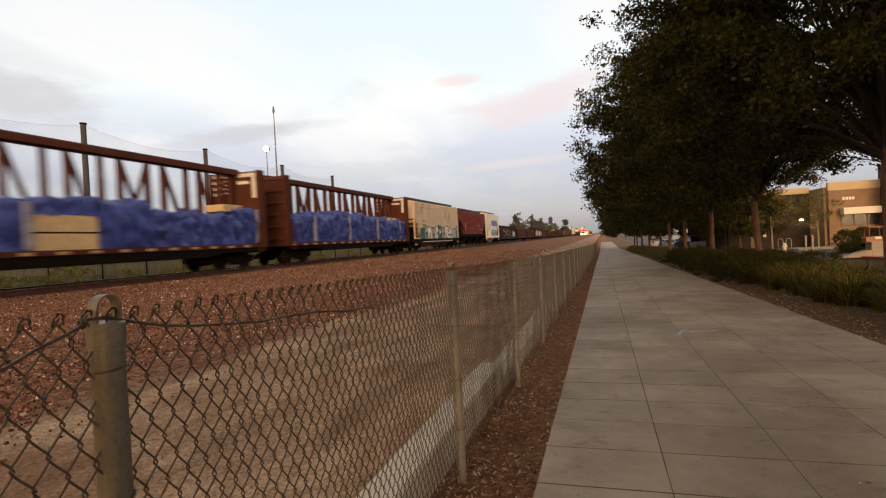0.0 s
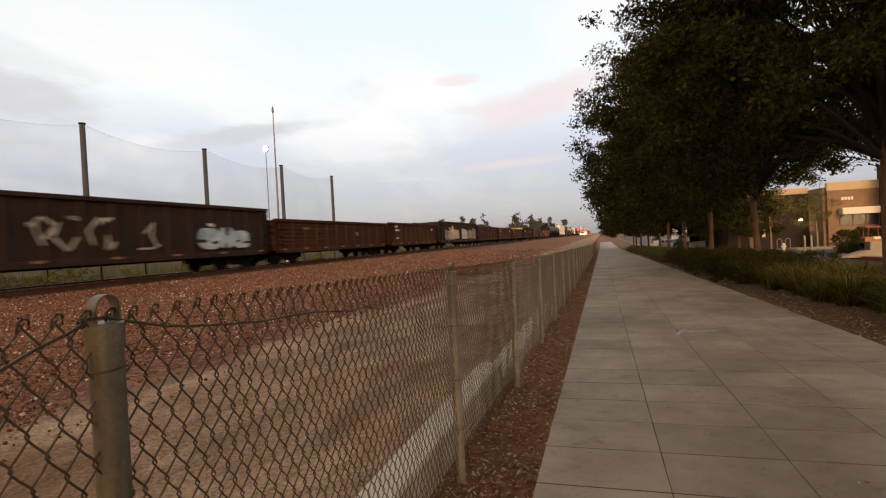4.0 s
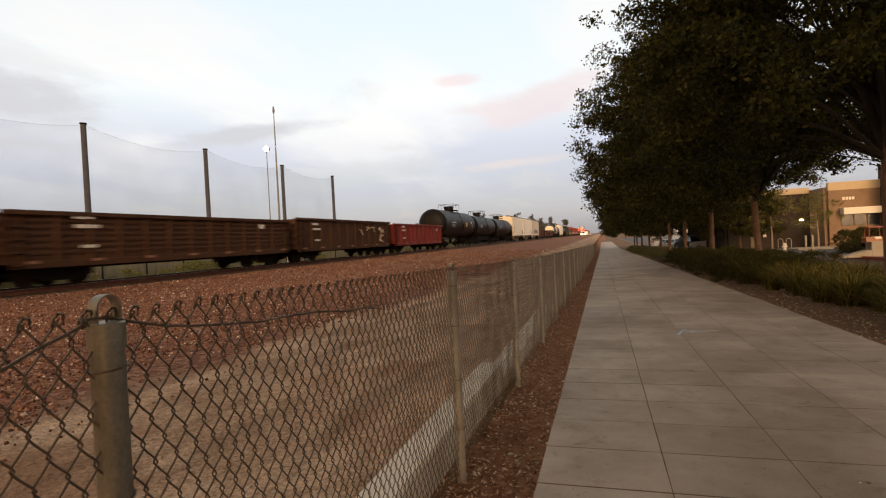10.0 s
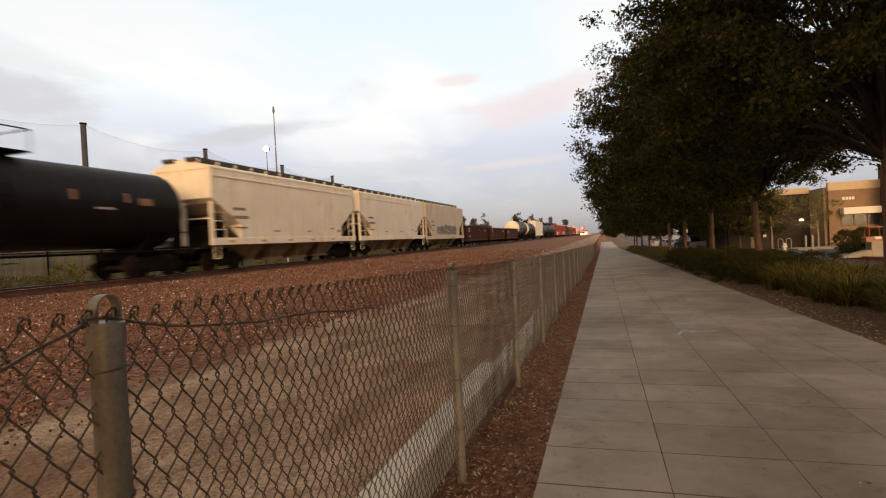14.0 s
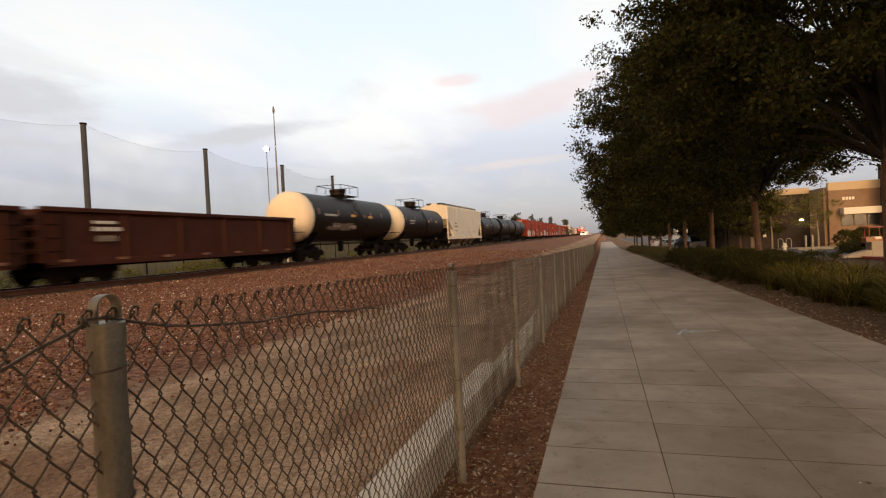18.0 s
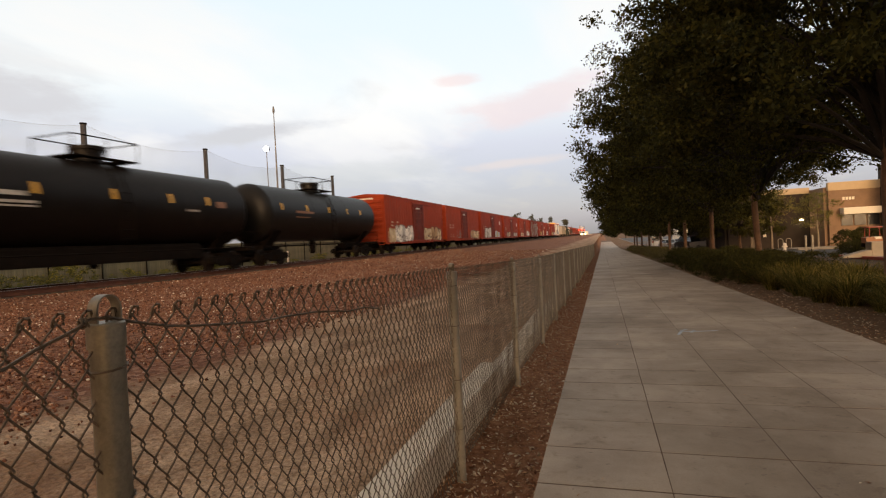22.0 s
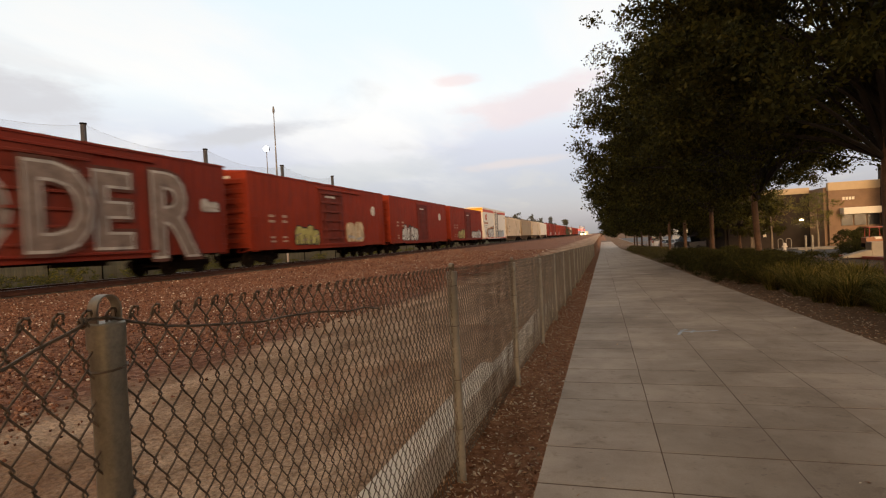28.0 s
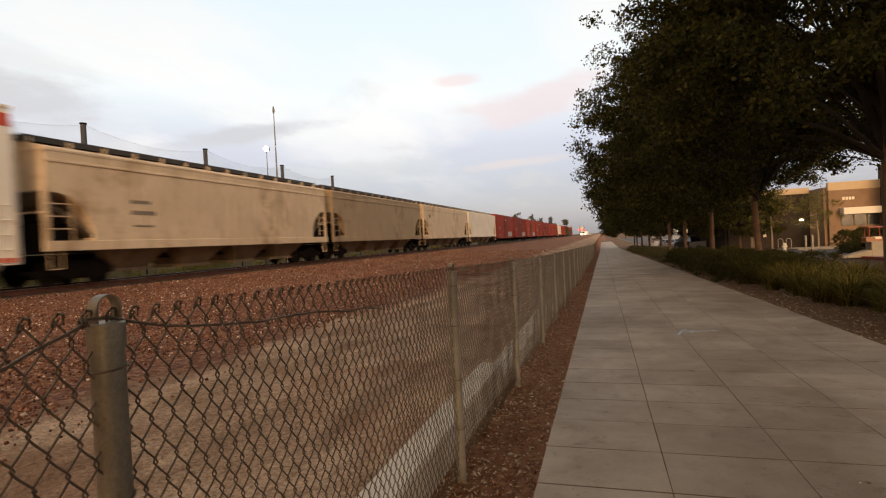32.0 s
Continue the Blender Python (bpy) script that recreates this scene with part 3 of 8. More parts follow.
RUST = (0.16, 0.06, 0.035)
IRON = surface("dirty_black_iron", (0.0075, 0.0052, 0.0040), 0.85, 0.0, vary=0.4, scale=4, grain=40, bump=0.2, stain=(0.030, 0.018, 0.012), stain_at=0.6, spec=0.08)
WHEEL = surface("worn_wheel_steel", (0.022, 0.016, 0.013), 0.75, 0.2, vary=0.3, scale=5, grain=40, bump=0.1, spec=0.1)
PAINT = {
    "boxcar_red": surface("boxcar_red_paint", (0.245, 0.029, 0.011), 0.62, vary=0.2, scale=0.6, grain=25, bump=0.05, stain=(0.18, 0.030, 0.016), stain_at=0.56, streak=(0.20, 0.032, 0.016), spec=0.15),
    "boxcar_dark": surface("boxcar_dark_red_paint", (0.180, 0.023, 0.012), 0.62, vary=0.2, scale=0.5, grain=25, bump=0.05, stain=(0.135, 0.027, 0.017), stain_at=0.54, streak=(0.135, 0.025, 0.015), spec=0.15),
    "boxcar_orange": surface("boxcar_orange_red_paint", (0.285, 0.038, 0.013), 0.62, vary=0.2, scale=0.6, grain=25, bump=0.05, stain=(0.21, 0.038, 0.019), stain_at=0.56, streak=(0.23, 0.040, 0.019), spec=0.15),
    "door_oxide": surface("worn_door_oxide_paint", (0.165, 0.026, 0.014), 0.65, vary=0.3, scale=1.1, grain=25, bump=0.08, stain=(0.09, 0.022, 0.014), stain_at=0.52, streak=(0.10, 0.024, 0.014), spec=0.15),
    "cream": surface("dusty_cream_paint", (0.82, 0.725, 0.58), 0.7, vary=0.08, scale=0.5, grain=20, bump=0.04, stain=(0.561, 0.443, 0.304), stain_at=0.6, streak=(0.585, 0.467, 0.329), spec=0.15),
    "grey_cream": surface("dusty_grey_cream_paint", (0.604, 0.506, 0.385), 0.7, vary=0.10, scale=0.5, grain=20, bump=0.04, stain=(0.435, 0.338, 0.236), stain_at=0.58, streak=(0.459, 0.349, 0.248), spec=0.15),
    "rusty_cream": surface("rust_streaked_cream_paint", (0.670, 0.530, 0.376), 0.75, vary=0.12, scale=0.5, grain=20, bump=0.08, stain=(0.438, 0.215, 0.091), stain_at=0.56, streak=(0.515, 0.340, 0.194), spec=0.15),
    "brown_dust": surface("dust_brown_cream_paint", (0.360, 0.265, 0.169), 0.75, vary=0.12, scale=0.5, grain=20, bump=0.06, stain=(0.240, 0.157, 0.094), stain_at=0.55, streak=(0.250, 0.167, 0.103), spec=0.15),
    "white": surface("off_white_paint", (0.854, 0.781, 0.675), 0.6, vary=0.08, scale=0.6, grain=20, bump=0.04, stain=(0.595, 0.487, 0.364), stain_at=0.6, streak=(0.621, 0.512, 0.389), spec=0.15),
    "hopper_brown": surface("hopper_oxide_paint", (0.165, 0.034, 0.023), 0.65, vary=0.16, scale=0.6, grain=25, bump=0.05, stain=(0.138, 0.033, 0.023), stain_at=0.6, streak=(0.150, 0.033, 0.023), spec=0.15),
    "gon_black": surface("gondola_black_brown_paint", (0.031, 0.018, 0.013), 0.75, vary=0.25, scale=0.7, grain=25, bump=0.1, stain=(0.055, 0.025, 0.014), stain_at=0.58, streak=(0.046, 0.025, 0.017), spec=0.15),
    "gon_rust": surface("gondola_rust_paint", (0.066, 0.023, 0.011), 0.8, vary=0.25, scale=0.7, grain=25, bump=0.12, stain=(0.037, 0.014, 0.009), stain_at=0.55, streak=(0.037, 0.014, 0.009), spec=0.15),
    "gon_brown": surface("gondola_brown_paint", (0.063, 0.028, 0.014), 0.8, vary=0.25, scale=0.7, grain=25, bump=0.12, stain=(0.036, 0.015, 0.009), stain_at=0.55, streak=(0.037, 0.019, 0.011), spec=0.15),
    "gon_maroon": surface("gondola_maroon_paint", (0.058, 0.018, 0.010), 0.75, vary=0.22, scale=0.7, grain=25, bump=0.1, stain=(0.046, 0.014, 0.010), stain_at=0.56, streak=(0.048, 0.015, 0.010), spec=0.15),
    "tan_dust": surface("dusty_tan_paint", (0.68, 0.52, 0.355), 0.75, vary=0.12, scale=0.5, grain=20, bump=0.06, stain=(0.40, 0.27, 0.16), stain_at=0.55, streak=(0.42, 0.29, 0.18), spec=0.15),
    "gon_red": surface("gondola_red_paint", (0.175, 0.023, 0.014), 0.6, vary=0.16, scale=0.7, grain=25, bump=0.06, stain=(0.180, 0.034, 0.024), stain_at=0.6, streak=(0.200, 0.034, 0.022), spec=0.15),
    "tank_black": surface("tank_black_paint", (0.008, 0.006, 0.005), 0.46, spec=0.12, vary=0.2, scale=0.6, grain=25, bump=0.03, stain=(0.018, 0.014, 0.011), stain_at=0.6, streak=(0.017, 0.013, 0.011)),
    "tank_brown": surface("tank_brown_black_paint", (0.013, 0.008, 0.005), 0.46, spec=0.14, vary=0.2, scale=0.6, grain=25, bump=0.03, stain=(0.024, 0.016, 0.011), stain_at=0.6),
    "tank_grey": surface("tank_grey_black_paint", (0.010, 0.009, 0.008), 0.46, spec=0.18, vary=0.15, scale=0.6, grain=25, bump=0.03, stain=(0.013, 0.011, 0.010), stain_at=0.58),
    "tank_head": surface("tank_head_cream_paint", (0.80, 0.66, 0.47), 0.6, vary=0.08, scale=0.8, grain=25, bump=0.03, stain=(0.5, 0.36, 0.22), stain_at=0.62),
    "flat_rust": surface("flatcar_oxide_paint", (0.082, 0.024, 0.014), 0.75, vary=0.25, scale=0.9, grain=25, bump=0.08, stain=(0.058, 0.018, 0.011), stain_at=0.57, streak=(0.065, 0.020, 0.013), spec=0.15),
}
STENCIL = surface("white_stencil_paint", (0.62, 0.58, 0.50), 0.8, vary=0.3, scale=6, grain=50, bump=0.0)
FADED = surface("faded_stencil_paint", (0.42, 0.30, 0.22), 0.8, vary=0.3, scale=6, grain=50, bump=0.0)
STENCIL_DARK = surface("dark_stencil_paint", (0.20, 0.16, 0.12), 0.8, vary=0.3, scale=6, grain=50, bump=0.0)
YELLOW = surface("yellow_reflector", (0.62, 0.33, 0.04), 0.5, vary=0.15, scale=5, grain=50, bump=0.0)
DARKRED = surface("dim_red_reflector", (0.22, 0.10, 0.05), 0.6, vary=0.2, scale=5, grain=50, bump=0.0)
GRATE = surface("dark_walkway_grating", (0.045, 0.038, 0.032), 0.7, 0.3, vary=0.3, scale=8, grain=60, bump=0.1)
SPRAY = {k: surface("spray_paint_" + k, c, 0.7, vary=0.3, scale=1.8, grain=12, bump=0.0, stain=tuple(v * 0.5 for v in c), stain_at=0.56, spec=0.15) for k, c in {
    "white": (0.60, 0.58, 0.53), "silver": (0.42, 0.39, 0.35), "teal": (0.06, 0.22, 0.19), "blue": (0.12, 0.22, 0.42), "pale_blue": (0.36, 0.45, 0.50),
    "black": (0.035, 0.030, 0.030), "cream": (0.58, 0.45, 0.29), "tan": (0.42, 0.26, 0.14), "purple": (0.17, 0.14, 0.25), "olive": (0.40, 0.36, 0.13), "grey": (0.22, 0.17, 0.15), "orange": (0.45, 0.17, 0.06), "scarlet": (0.55, 0.10, 0.04), "umber": (0.10, 0.042, 0.030), "dusk": (0.21, 0.16, 0.135), "chalk": (0.78, 0.72, 0.64), "jade": (0.022, 0.15, 0.11)}.items()}


# grime of hopper ends, with the shade of the end recess mixed into its colour
SHADED_GRIME = surface("shaded_brown_grime", (0.085, 0.058, 0.036), 0.9, vary=0.3, scale=1.2, grain=30, bump=0.1, streak=(0.15, 0.10, 0.06))
SLOPE_TAN = surface("tan_slope_paint", (0.42, 0.30, 0.17), 0.85, vary=0.22, scale=0.9, grain=30, bump=0.08, stain=(0.20, 0.13, 0.07), stain_at=0.55, streak=(0.24, 0.16, 0.09))
# dirty bay paint, darkened further for the shade below the car
SHADED_BAY_GRIME = surface("shaded_grimy_bay_paint", (0.20, 0.14, 0.085), 0.85, vary=0.25, scale=1.0, grain=30, bump=0.1, stain=(0.11, 0.075, 0.045), stain_at=0.52, streak=(0.13, 0.09, 0.055))


def shared_gear():
    """Meshes that all the trucks and couplers share."""
    side = Geo()
    side.prism([(-1.18, 0.52), (-0.98, 0.64), (-0.48, 0.66), (-0.32, 0.80), (0.32, 0.80), (0.48, 0.66), (0.98, 0.64), (1.18, 0.52), (1.12, 0.34), (0.80, 0.38),
                (0.52, 0.20), (-0.52, 0.20), (-0.80, 0.38), (-1.12, 0.34)], "x", -0.07, 0.07)
    for y in (-0.875, 0.875):
        side.tube([(-0.1, y, 0.42), (0.13, y, 0.42)], 0.11, 10)
    for y in (-0.16, 0.0, 0.16):
        side.tube([(0.08, y, 0.30), (0.08, y, 0.55)], 0.06, 8)
    wheels = Geo()
    wheels.tube([(-1.0, 0, 0.42), (1.0, 0, 0.42)], 0.085, 10)
    for s in (-1, 1):
        rings = []
        for x, r in ((0.685, 0.30), (0.685, 0.455), (0.715, 0.455), (0.725, 0.425), (0.82, 0.415), (0.82, 0.36), (0.79, 0.33), (0.79, 0.17), (0.83, 0.15)):
            rings.append([(s * x, r * math.cos(2 * math.pi * k / 24), 0.42 + r * math.sin(2 * math.pi * k / 24)) for k in range(24)])
        wheels.loft(rings)
    bolster = Geo().box(-1.05, -0.2, 0.48, 1.05, 0.2, 0.78).tube([(0, 0, 0.76), (0, 0, 0.95)], 0.24, 12)
    bolster.box(-0.8, -0.62, 0.45, 0.8, -0.52, 0.55).box(-0.8, 0.52, 0.45, 0.8, 0.62, 0.55)
    coupler = Geo().box(-0.11, -0.2, 0.76, 0.11, 0.45, 0.96)
    coupler.prism([(-0.14, 0.42), (0.13, 0.40), (0.19, 0.55), (0.10, 0.62), (0.06, 0.55), (-0.02, 0.54), (-0.05, 0.66), (-0.16, 0.62)], "z", 0.72, 1.0)
    hose = Geo().tube([(0.35, 0.05, 0.85), (0.34, 0.22, 0.6), (0.2, 0.5, 0.42), (0.05, 0.62, 0.5)], 0.028, 6)
    return {"sideframe": side.mesh("sideframe", IRON), "wheelset": wheels.mesh("wheelset", WHEEL, True), "truck": bolster.mesh("truck", IRON, True),
            "coupler": coupler.mesh("coupler", IRON), "brake_hose": hose.mesh("brake_hose", IRON, True)}


GEAR = shared_gear()


def running_gear(car, length, inset=2.05):
    for s in (-1, 1):
        truck = part("truck", GEAR["truck"], None, car, "dark steel truck", at=pose(0, s * (length / 2 - inset), 0))
        for x in (-1.06, 1.06):
            part("sideframe", GEAR["sideframe"], None, truck, at=pose(x, 0, 0, 0, 0, 0 if x > 0 else 180))
        for y in (-0.875, 0.875):
            part("wheelset", GEAR["wheelset"], None, truck, at=pose(0, y, 0))
        part("coupler", GEAR["coupler"], None, car, at=pose(0, s * (length / 2 - 0.05), 0, 0, 0, 0 if s > 0 else 180))
        part("brake_hose", GEAR["brake_hose"], None, car, at=pose(0, s * (length / 2 - 0.05), 0, 0, 0, 0 if s > 0 else 180))


def ladder(car, x, y, z0, z1, width=0.42, across=False, material=None):
    g = Geo()
    rungs = max(2, int((z1 - z0) / 0.38))
    for k in range(2):
        d = (k - 0.5) * width
        p = (x + d, y) if across else (x, y + d)
        g.tube([(*p, z0), (*p, z1)], 0.022, 5)
    for k in range(rungs + 1):
        z = z0 + (z1 - z0) * k / rungs
        a, b = ((x - width / 2, y, z), (x + width / 2, y, z)) if across else ((x, y - width / 2, z), (x, y + width / 2, z))
        g.tube([a, b], 0.018, 5)
    return part("ladder", g, material or IRON, car)


def stencil(car, x, rows, material):
    """Writing too small to read: bars of its size, each line broken into word-long pieces."""
    for y0, y1, z0, z1 in rows:
        g = Geo()
        y = y0
        while y < y1:
            w = min(y1 - y, random.uniform(0.10, 0.3))
            g.box(x - 0.004, y, z0, x + 0.006, y + w * 0.86, z1)
            y += w
        part("stencil", g, material, car)


def plates(car, x, ys, z, w, h, material, name="reflector"):
    me = Geo().box(-0.004, -w / 2, -h / 2, 0.006, w / 2, h / 2).mesh(name, material)
    for y in ys:
        part(name, me, material, car, at=pose(x, y, z))


def capsule(g, a, b, r, x0, x1, n=5):
    """A fat stroke with round ends, in the y-z plane."""
    (ay, az), (by, bz) = a, b
    t = math.atan2(bz - az, by - ay)
    pts = [(ay + r * math.cos(t + math.pi / 2 + math.pi * k / n), az + r * math.sin(t + math.pi / 2 + math.pi * k / n)) for k in range(n + 1)]
    pts += [(by + r * math.cos(t - math.pi / 2 + math.pi * k / n), bz + r * math.sin(t - math.pi / 2 + math.pi * k / n)) for k in range(n + 1)]
    g.prism(pts, "x", x0, x1)


LETTER_CUTS = [((0, 0.5, 0.16, 0.55),), ((2, 0.5, 0.15, 0.5), (0, 0.45, 0.12, 0.28)), ((1, 0.3, 0.1, 0.6), (1, 0.66, 0.1, 0.55)), ((3, 0.62, 0.1, 0.5), (1, 0.3, 0.1, 0.5)),
               ((0, 0.32, 0.1, 0.6), (2, 0.66, 0.1, 0.6)), ((1, 0.5, 0.14, 0.4), (0, 0.5, 0.12, 0.3)), ((0, 0.3, 0.1, 0.7), (0, 0.68, 0.1, 0.7))]


def letter_block(key, cy, w, z0, z1, lean, cuts, grow=0.0):
    """A fat sprayed letter: a leaning, bulging block with slots cut in from its sides (0 below, 1 ahead, 2 above, 3 behind)."""
    r = random.Random(key)
    swell = [r.uniform(0.0, 0.12) for _ in range(4)]
    a, b, c, d = cy - w / 2 - grow, cy + w / 2 + grow, z0 - grow * 0.6, z1 + grow
    corner = [(a, c), (b, c), (b, d), (a, d)]
    pts = []
    for k in range(4):
        (ya, za), (yb, zb) = corner[k], corner[(k + 1) % 4]
        iy, iz = {0: (0, 1), 1: (-1, 0), 2: (0, -1), 3: (1, 0)}[k]
        size = d - c if k in (0, 2) else b - a

        def edge(f, deep=0.0):
            # the edge swells outward in its middle
            out = deep * size - swell[k] * size * 4 * f * (1 - f) * (0.2 if k == 0 else 1.0)
            return (ya + (yb - ya) * f + iy * out, za + (zb - za) * f + iz * out)
        cut = [] if grow else [q for q in cuts if q[0] == k]
        stops = [(0.13, 0.03), (0.24, 0.0)] + [p for _, at, wide, deep in sorted(cut, key=lambda q: q[1]) for p in ((at - wide, 0.0), (at - wide * 0.6, deep * 0.9), (at, deep), (at + wide * 0.5, deep * 0.85), (at + wide, 0.0))]
        if not cut:
            stops += [(0.5, 0.0)]
        stops += [(0.76, 0.0), (0.87, 0.03)]
        pts += [edge(f, deep) for f, deep in sorted(stops)]
    return [(y + lean * (z - c) / (d - c) + r.uniform(-0.022, 0.022) * w, max(z0 - 0.03, z + r.uniform(-0.02, 0.02) * (d - c))) for y, z in pts]


def graffiti(car, x, y0, y1, z0, z1, fill, line="black", cloud=None, letters=5, seed=1, accent=None):
    """Sprayed block lettering that cannot be read: fat slotted blocks with a dark rim, over a cloud of a second colour."""
    rnd = random.Random(seed)
    h, w = z1 - z0, (y1 - y0) / letters
    back = None
    if cloud:
        n = 36
        rim = []
        for k in range(n):
            a = 2 * math.pi * k / n
            c, s = math.cos(a), math.sin(a)
            f = 1.04 + rnd.uniform(-0.10, 0.12)
            rim.append(((y0 + y1) / 2 + (y1 - y0) * 0.56 * f * math.copysign(abs(c) ** 0.5, c), max(z0 - 0.02, (z0 + z1) / 2 + h * 0.58 * f * math.copysign(abs(s) ** 0.6, s))))
        back = part("graffiti", Geo().prism(rim, "x", x - 0.004, x + 0.003), SPRAY[cloud], car, "sprayed patch of paint")
    for i in range(letters):
        cy = y0 + (i + 0.5) * w
        lean, key, cuts = rnd.uniform(-0.12, 0.16) * h, rnd.random(), LETTER_CUTS[rnd.randrange(len(LETTER_CUTS))]
        top, low, wide = z1 - rnd.uniform(0, 0.26) * h, z0 + rnd.uniform(0, 0.05) * h, w * rnd.uniform(0.92, 1.2)
        step = 0.0012 * (i % 3)
        piece = part("graffiti_stroke", Geo().prism(letter_block(key, cy, wide, low, top, lean, cuts, min(0.07, 0.06 * h)), "x", x - 0.004, x + 0.004 + step), SPRAY[line], back or car, "dark sprayed outline")
        tone = accent if accent and rnd.random() < 0.3 else fill
        part("stroke_fill", Geo().prism(letter_block(key, cy, wide * 0.94, low, top, lean, cuts), "x", x - 0.003, x + 0.009 + step), SPRAY[tone], back or piece, "sprayed block letter")
        if accent:
            acc = Geo()
            r = min(w, h) * rnd.uniform(0.05, 0.09)
            za = low + h * rnd.uniform(0.12, 0.5)
            capsule(acc, (cy - w * 0.3, za), (cy + w * 0.3, za + h * rnd.uniform(-0.12, 0.2)), r, x - 0.002, x + 0.014 + step)
            part("letter_accent", acc, SPRAY[accent if tone == fill else line], back or car)


def scrawl(car, x, y0, y1, z0, z1, colour, seed=1, n=9):
    """Loose sprayed scribbles and drips."""
    rnd = random.Random(seed)
    for i in range(n):
        g = Geo()
        y, z = rnd.uniform(y0, y1), rnd.uniform(z0, z1)
        for k in range(3):
            y2, z2 = min(max(y + rnd.uniform(-0.5, 0.5), y0), y1), min(max(z + rnd.uniform(-0.5, 0.5), z0), z1)
            capsule(g, (y, z), (y2, z2), 0.04, x - 0.004, x + 0.005 + 0.0006 * i, 4)
            y, z = y2, z2
        part("scrawl", g, SPRAY[colour], car, "loose sprayed scribble")


def railcar(name, label, category, a, b, group):
    car = thing(name, label, category, pose(TRACK_X, (a + b) / 2, RAIL_Z), group)
    moving.append((car, (a + b) / 2))
    return car


# ---- open gondolas
def gondola(a, b, top, paint, label, posts=13, corr=False, end_paint=None, marks=(), sill=0.0):
    L = b - a - 0.35
    car = railcar("gondola", label, "gondola car", a, b, "open gondolas of the train")
    p = PAINT[paint]
    W, h, z0 = 1.52, L / 2, 0.78
    part("floor", Geo().box(-W + 0.17, -h, z0, W - 0.17, h, z0 + 0.14), p, car)
    part("side_wall", Geo().box(W - 0.16, -h, z0 - 0.02, W - 0.09, h, top - 0.08), p, car)
    part("side_wall", Geo().box(-W + 0.09, -h, z0 - 0.02, -W + 0.16, h, top - 0.08), p, car)
    for s in (-1, 1):
        e = PAINT[end_paint] if end_paint and s < 0 else p
        end = part("end_wall", Geo().box(-W + 0.1, s * h - 0.05, z0, W - 0.1, s * h + 0.05, top - 0.08), e, car)
        rib = Geo().slab(-W + 0.08, -0.06, -0.07, W - 0.08, 0.06, 0.07, 0.03).mesh("end_rib", e)
        for k in range(4):
            part("end_rib", rib, e, end, at=pose(0, s * (h + 0.08), z0 + 0.35 + k * (top - z0 - 0.5) / 3.4))
        ladder(car, W + 0.02, s * (h - 0.3), z0 - 0.1, top - 0.15)
    # rounded rim along the top
    for s in (-1, 1):
        part("top_chord", Geo().slab(s * (W - 0.06) - 0.09, -h - 0.06, top - 0.14, s * (W - 0.06) + 0.09, h + 0.06, top, 0.03), p, car)
    part("side_sill", Geo().slab(W - 0.16, -h + 0.2, z0 - 0.16 - sill, W - 0.02, h - 0.2, z0 + 0.06, 0.02), p, car)
    part("side_sill", Geo().slab(-W + 0.02, -h + 0.2, z0 - 0.16 - sill, -W + 0.16, h - 0.2, z0 + 0.06, 0.02), p, car)
    part("centre_sill", Geo().box(-0.3, -h + 0.3, z0 - 0.25, 0.3, h - 0.3, z0), IRON, car)
    t = 0.10
    hoop = Geo().loft([[(W - 0.10, -t, z0), (W - 0.01, -t * 0.6, z0), (W - 0.01, t * 0.6, z0), (W - 0.10, t, z0)],
                       [(W - 0.10, -t, top - 0.12), (W - 0.01, -t * 0.6, top - 0.12), (W - 0.01, t * 0.6, top - 0.12), (W - 0.10, t, top - 0.12)]]).mesh("side_post", p)
    for k in range(posts):
        y = -h + 0.45 + (L - 0.9) * k / (posts - 1)
        part("side_post", hoop, p, car, at=pose(0, y, 0))
        part("side_post", hoop, p, car, at=pose(0, y, 0, 0, 0, 180))
    if corr:
        bar = Geo().slab(W - 0.12, -h + 0.1, -0.05, W - 0.055, h - 0.1, 0.05, 0.02).mesh("corrugation", p)
        for k in range(6):
            part("corrugation", bar, p, car, at=pose(0, 0, z0 + 0.3 + k * (top - z0 - 0.5) / 5.5))
    running_gear(car, b - a)
    X = W + 0.0
    for y, z, w, hh, kind in marks:
        stencil(car, X, [(y, y + w, z, z + hh)], STENCIL if kind else STENCIL_DARK)
    plates(car, X, [-h + 0.7 + k * (L - 1.4) / 6 for k in range(7)], z0 + 0.02, 0.42, 0.09, DARKRED)
    return car, X, h


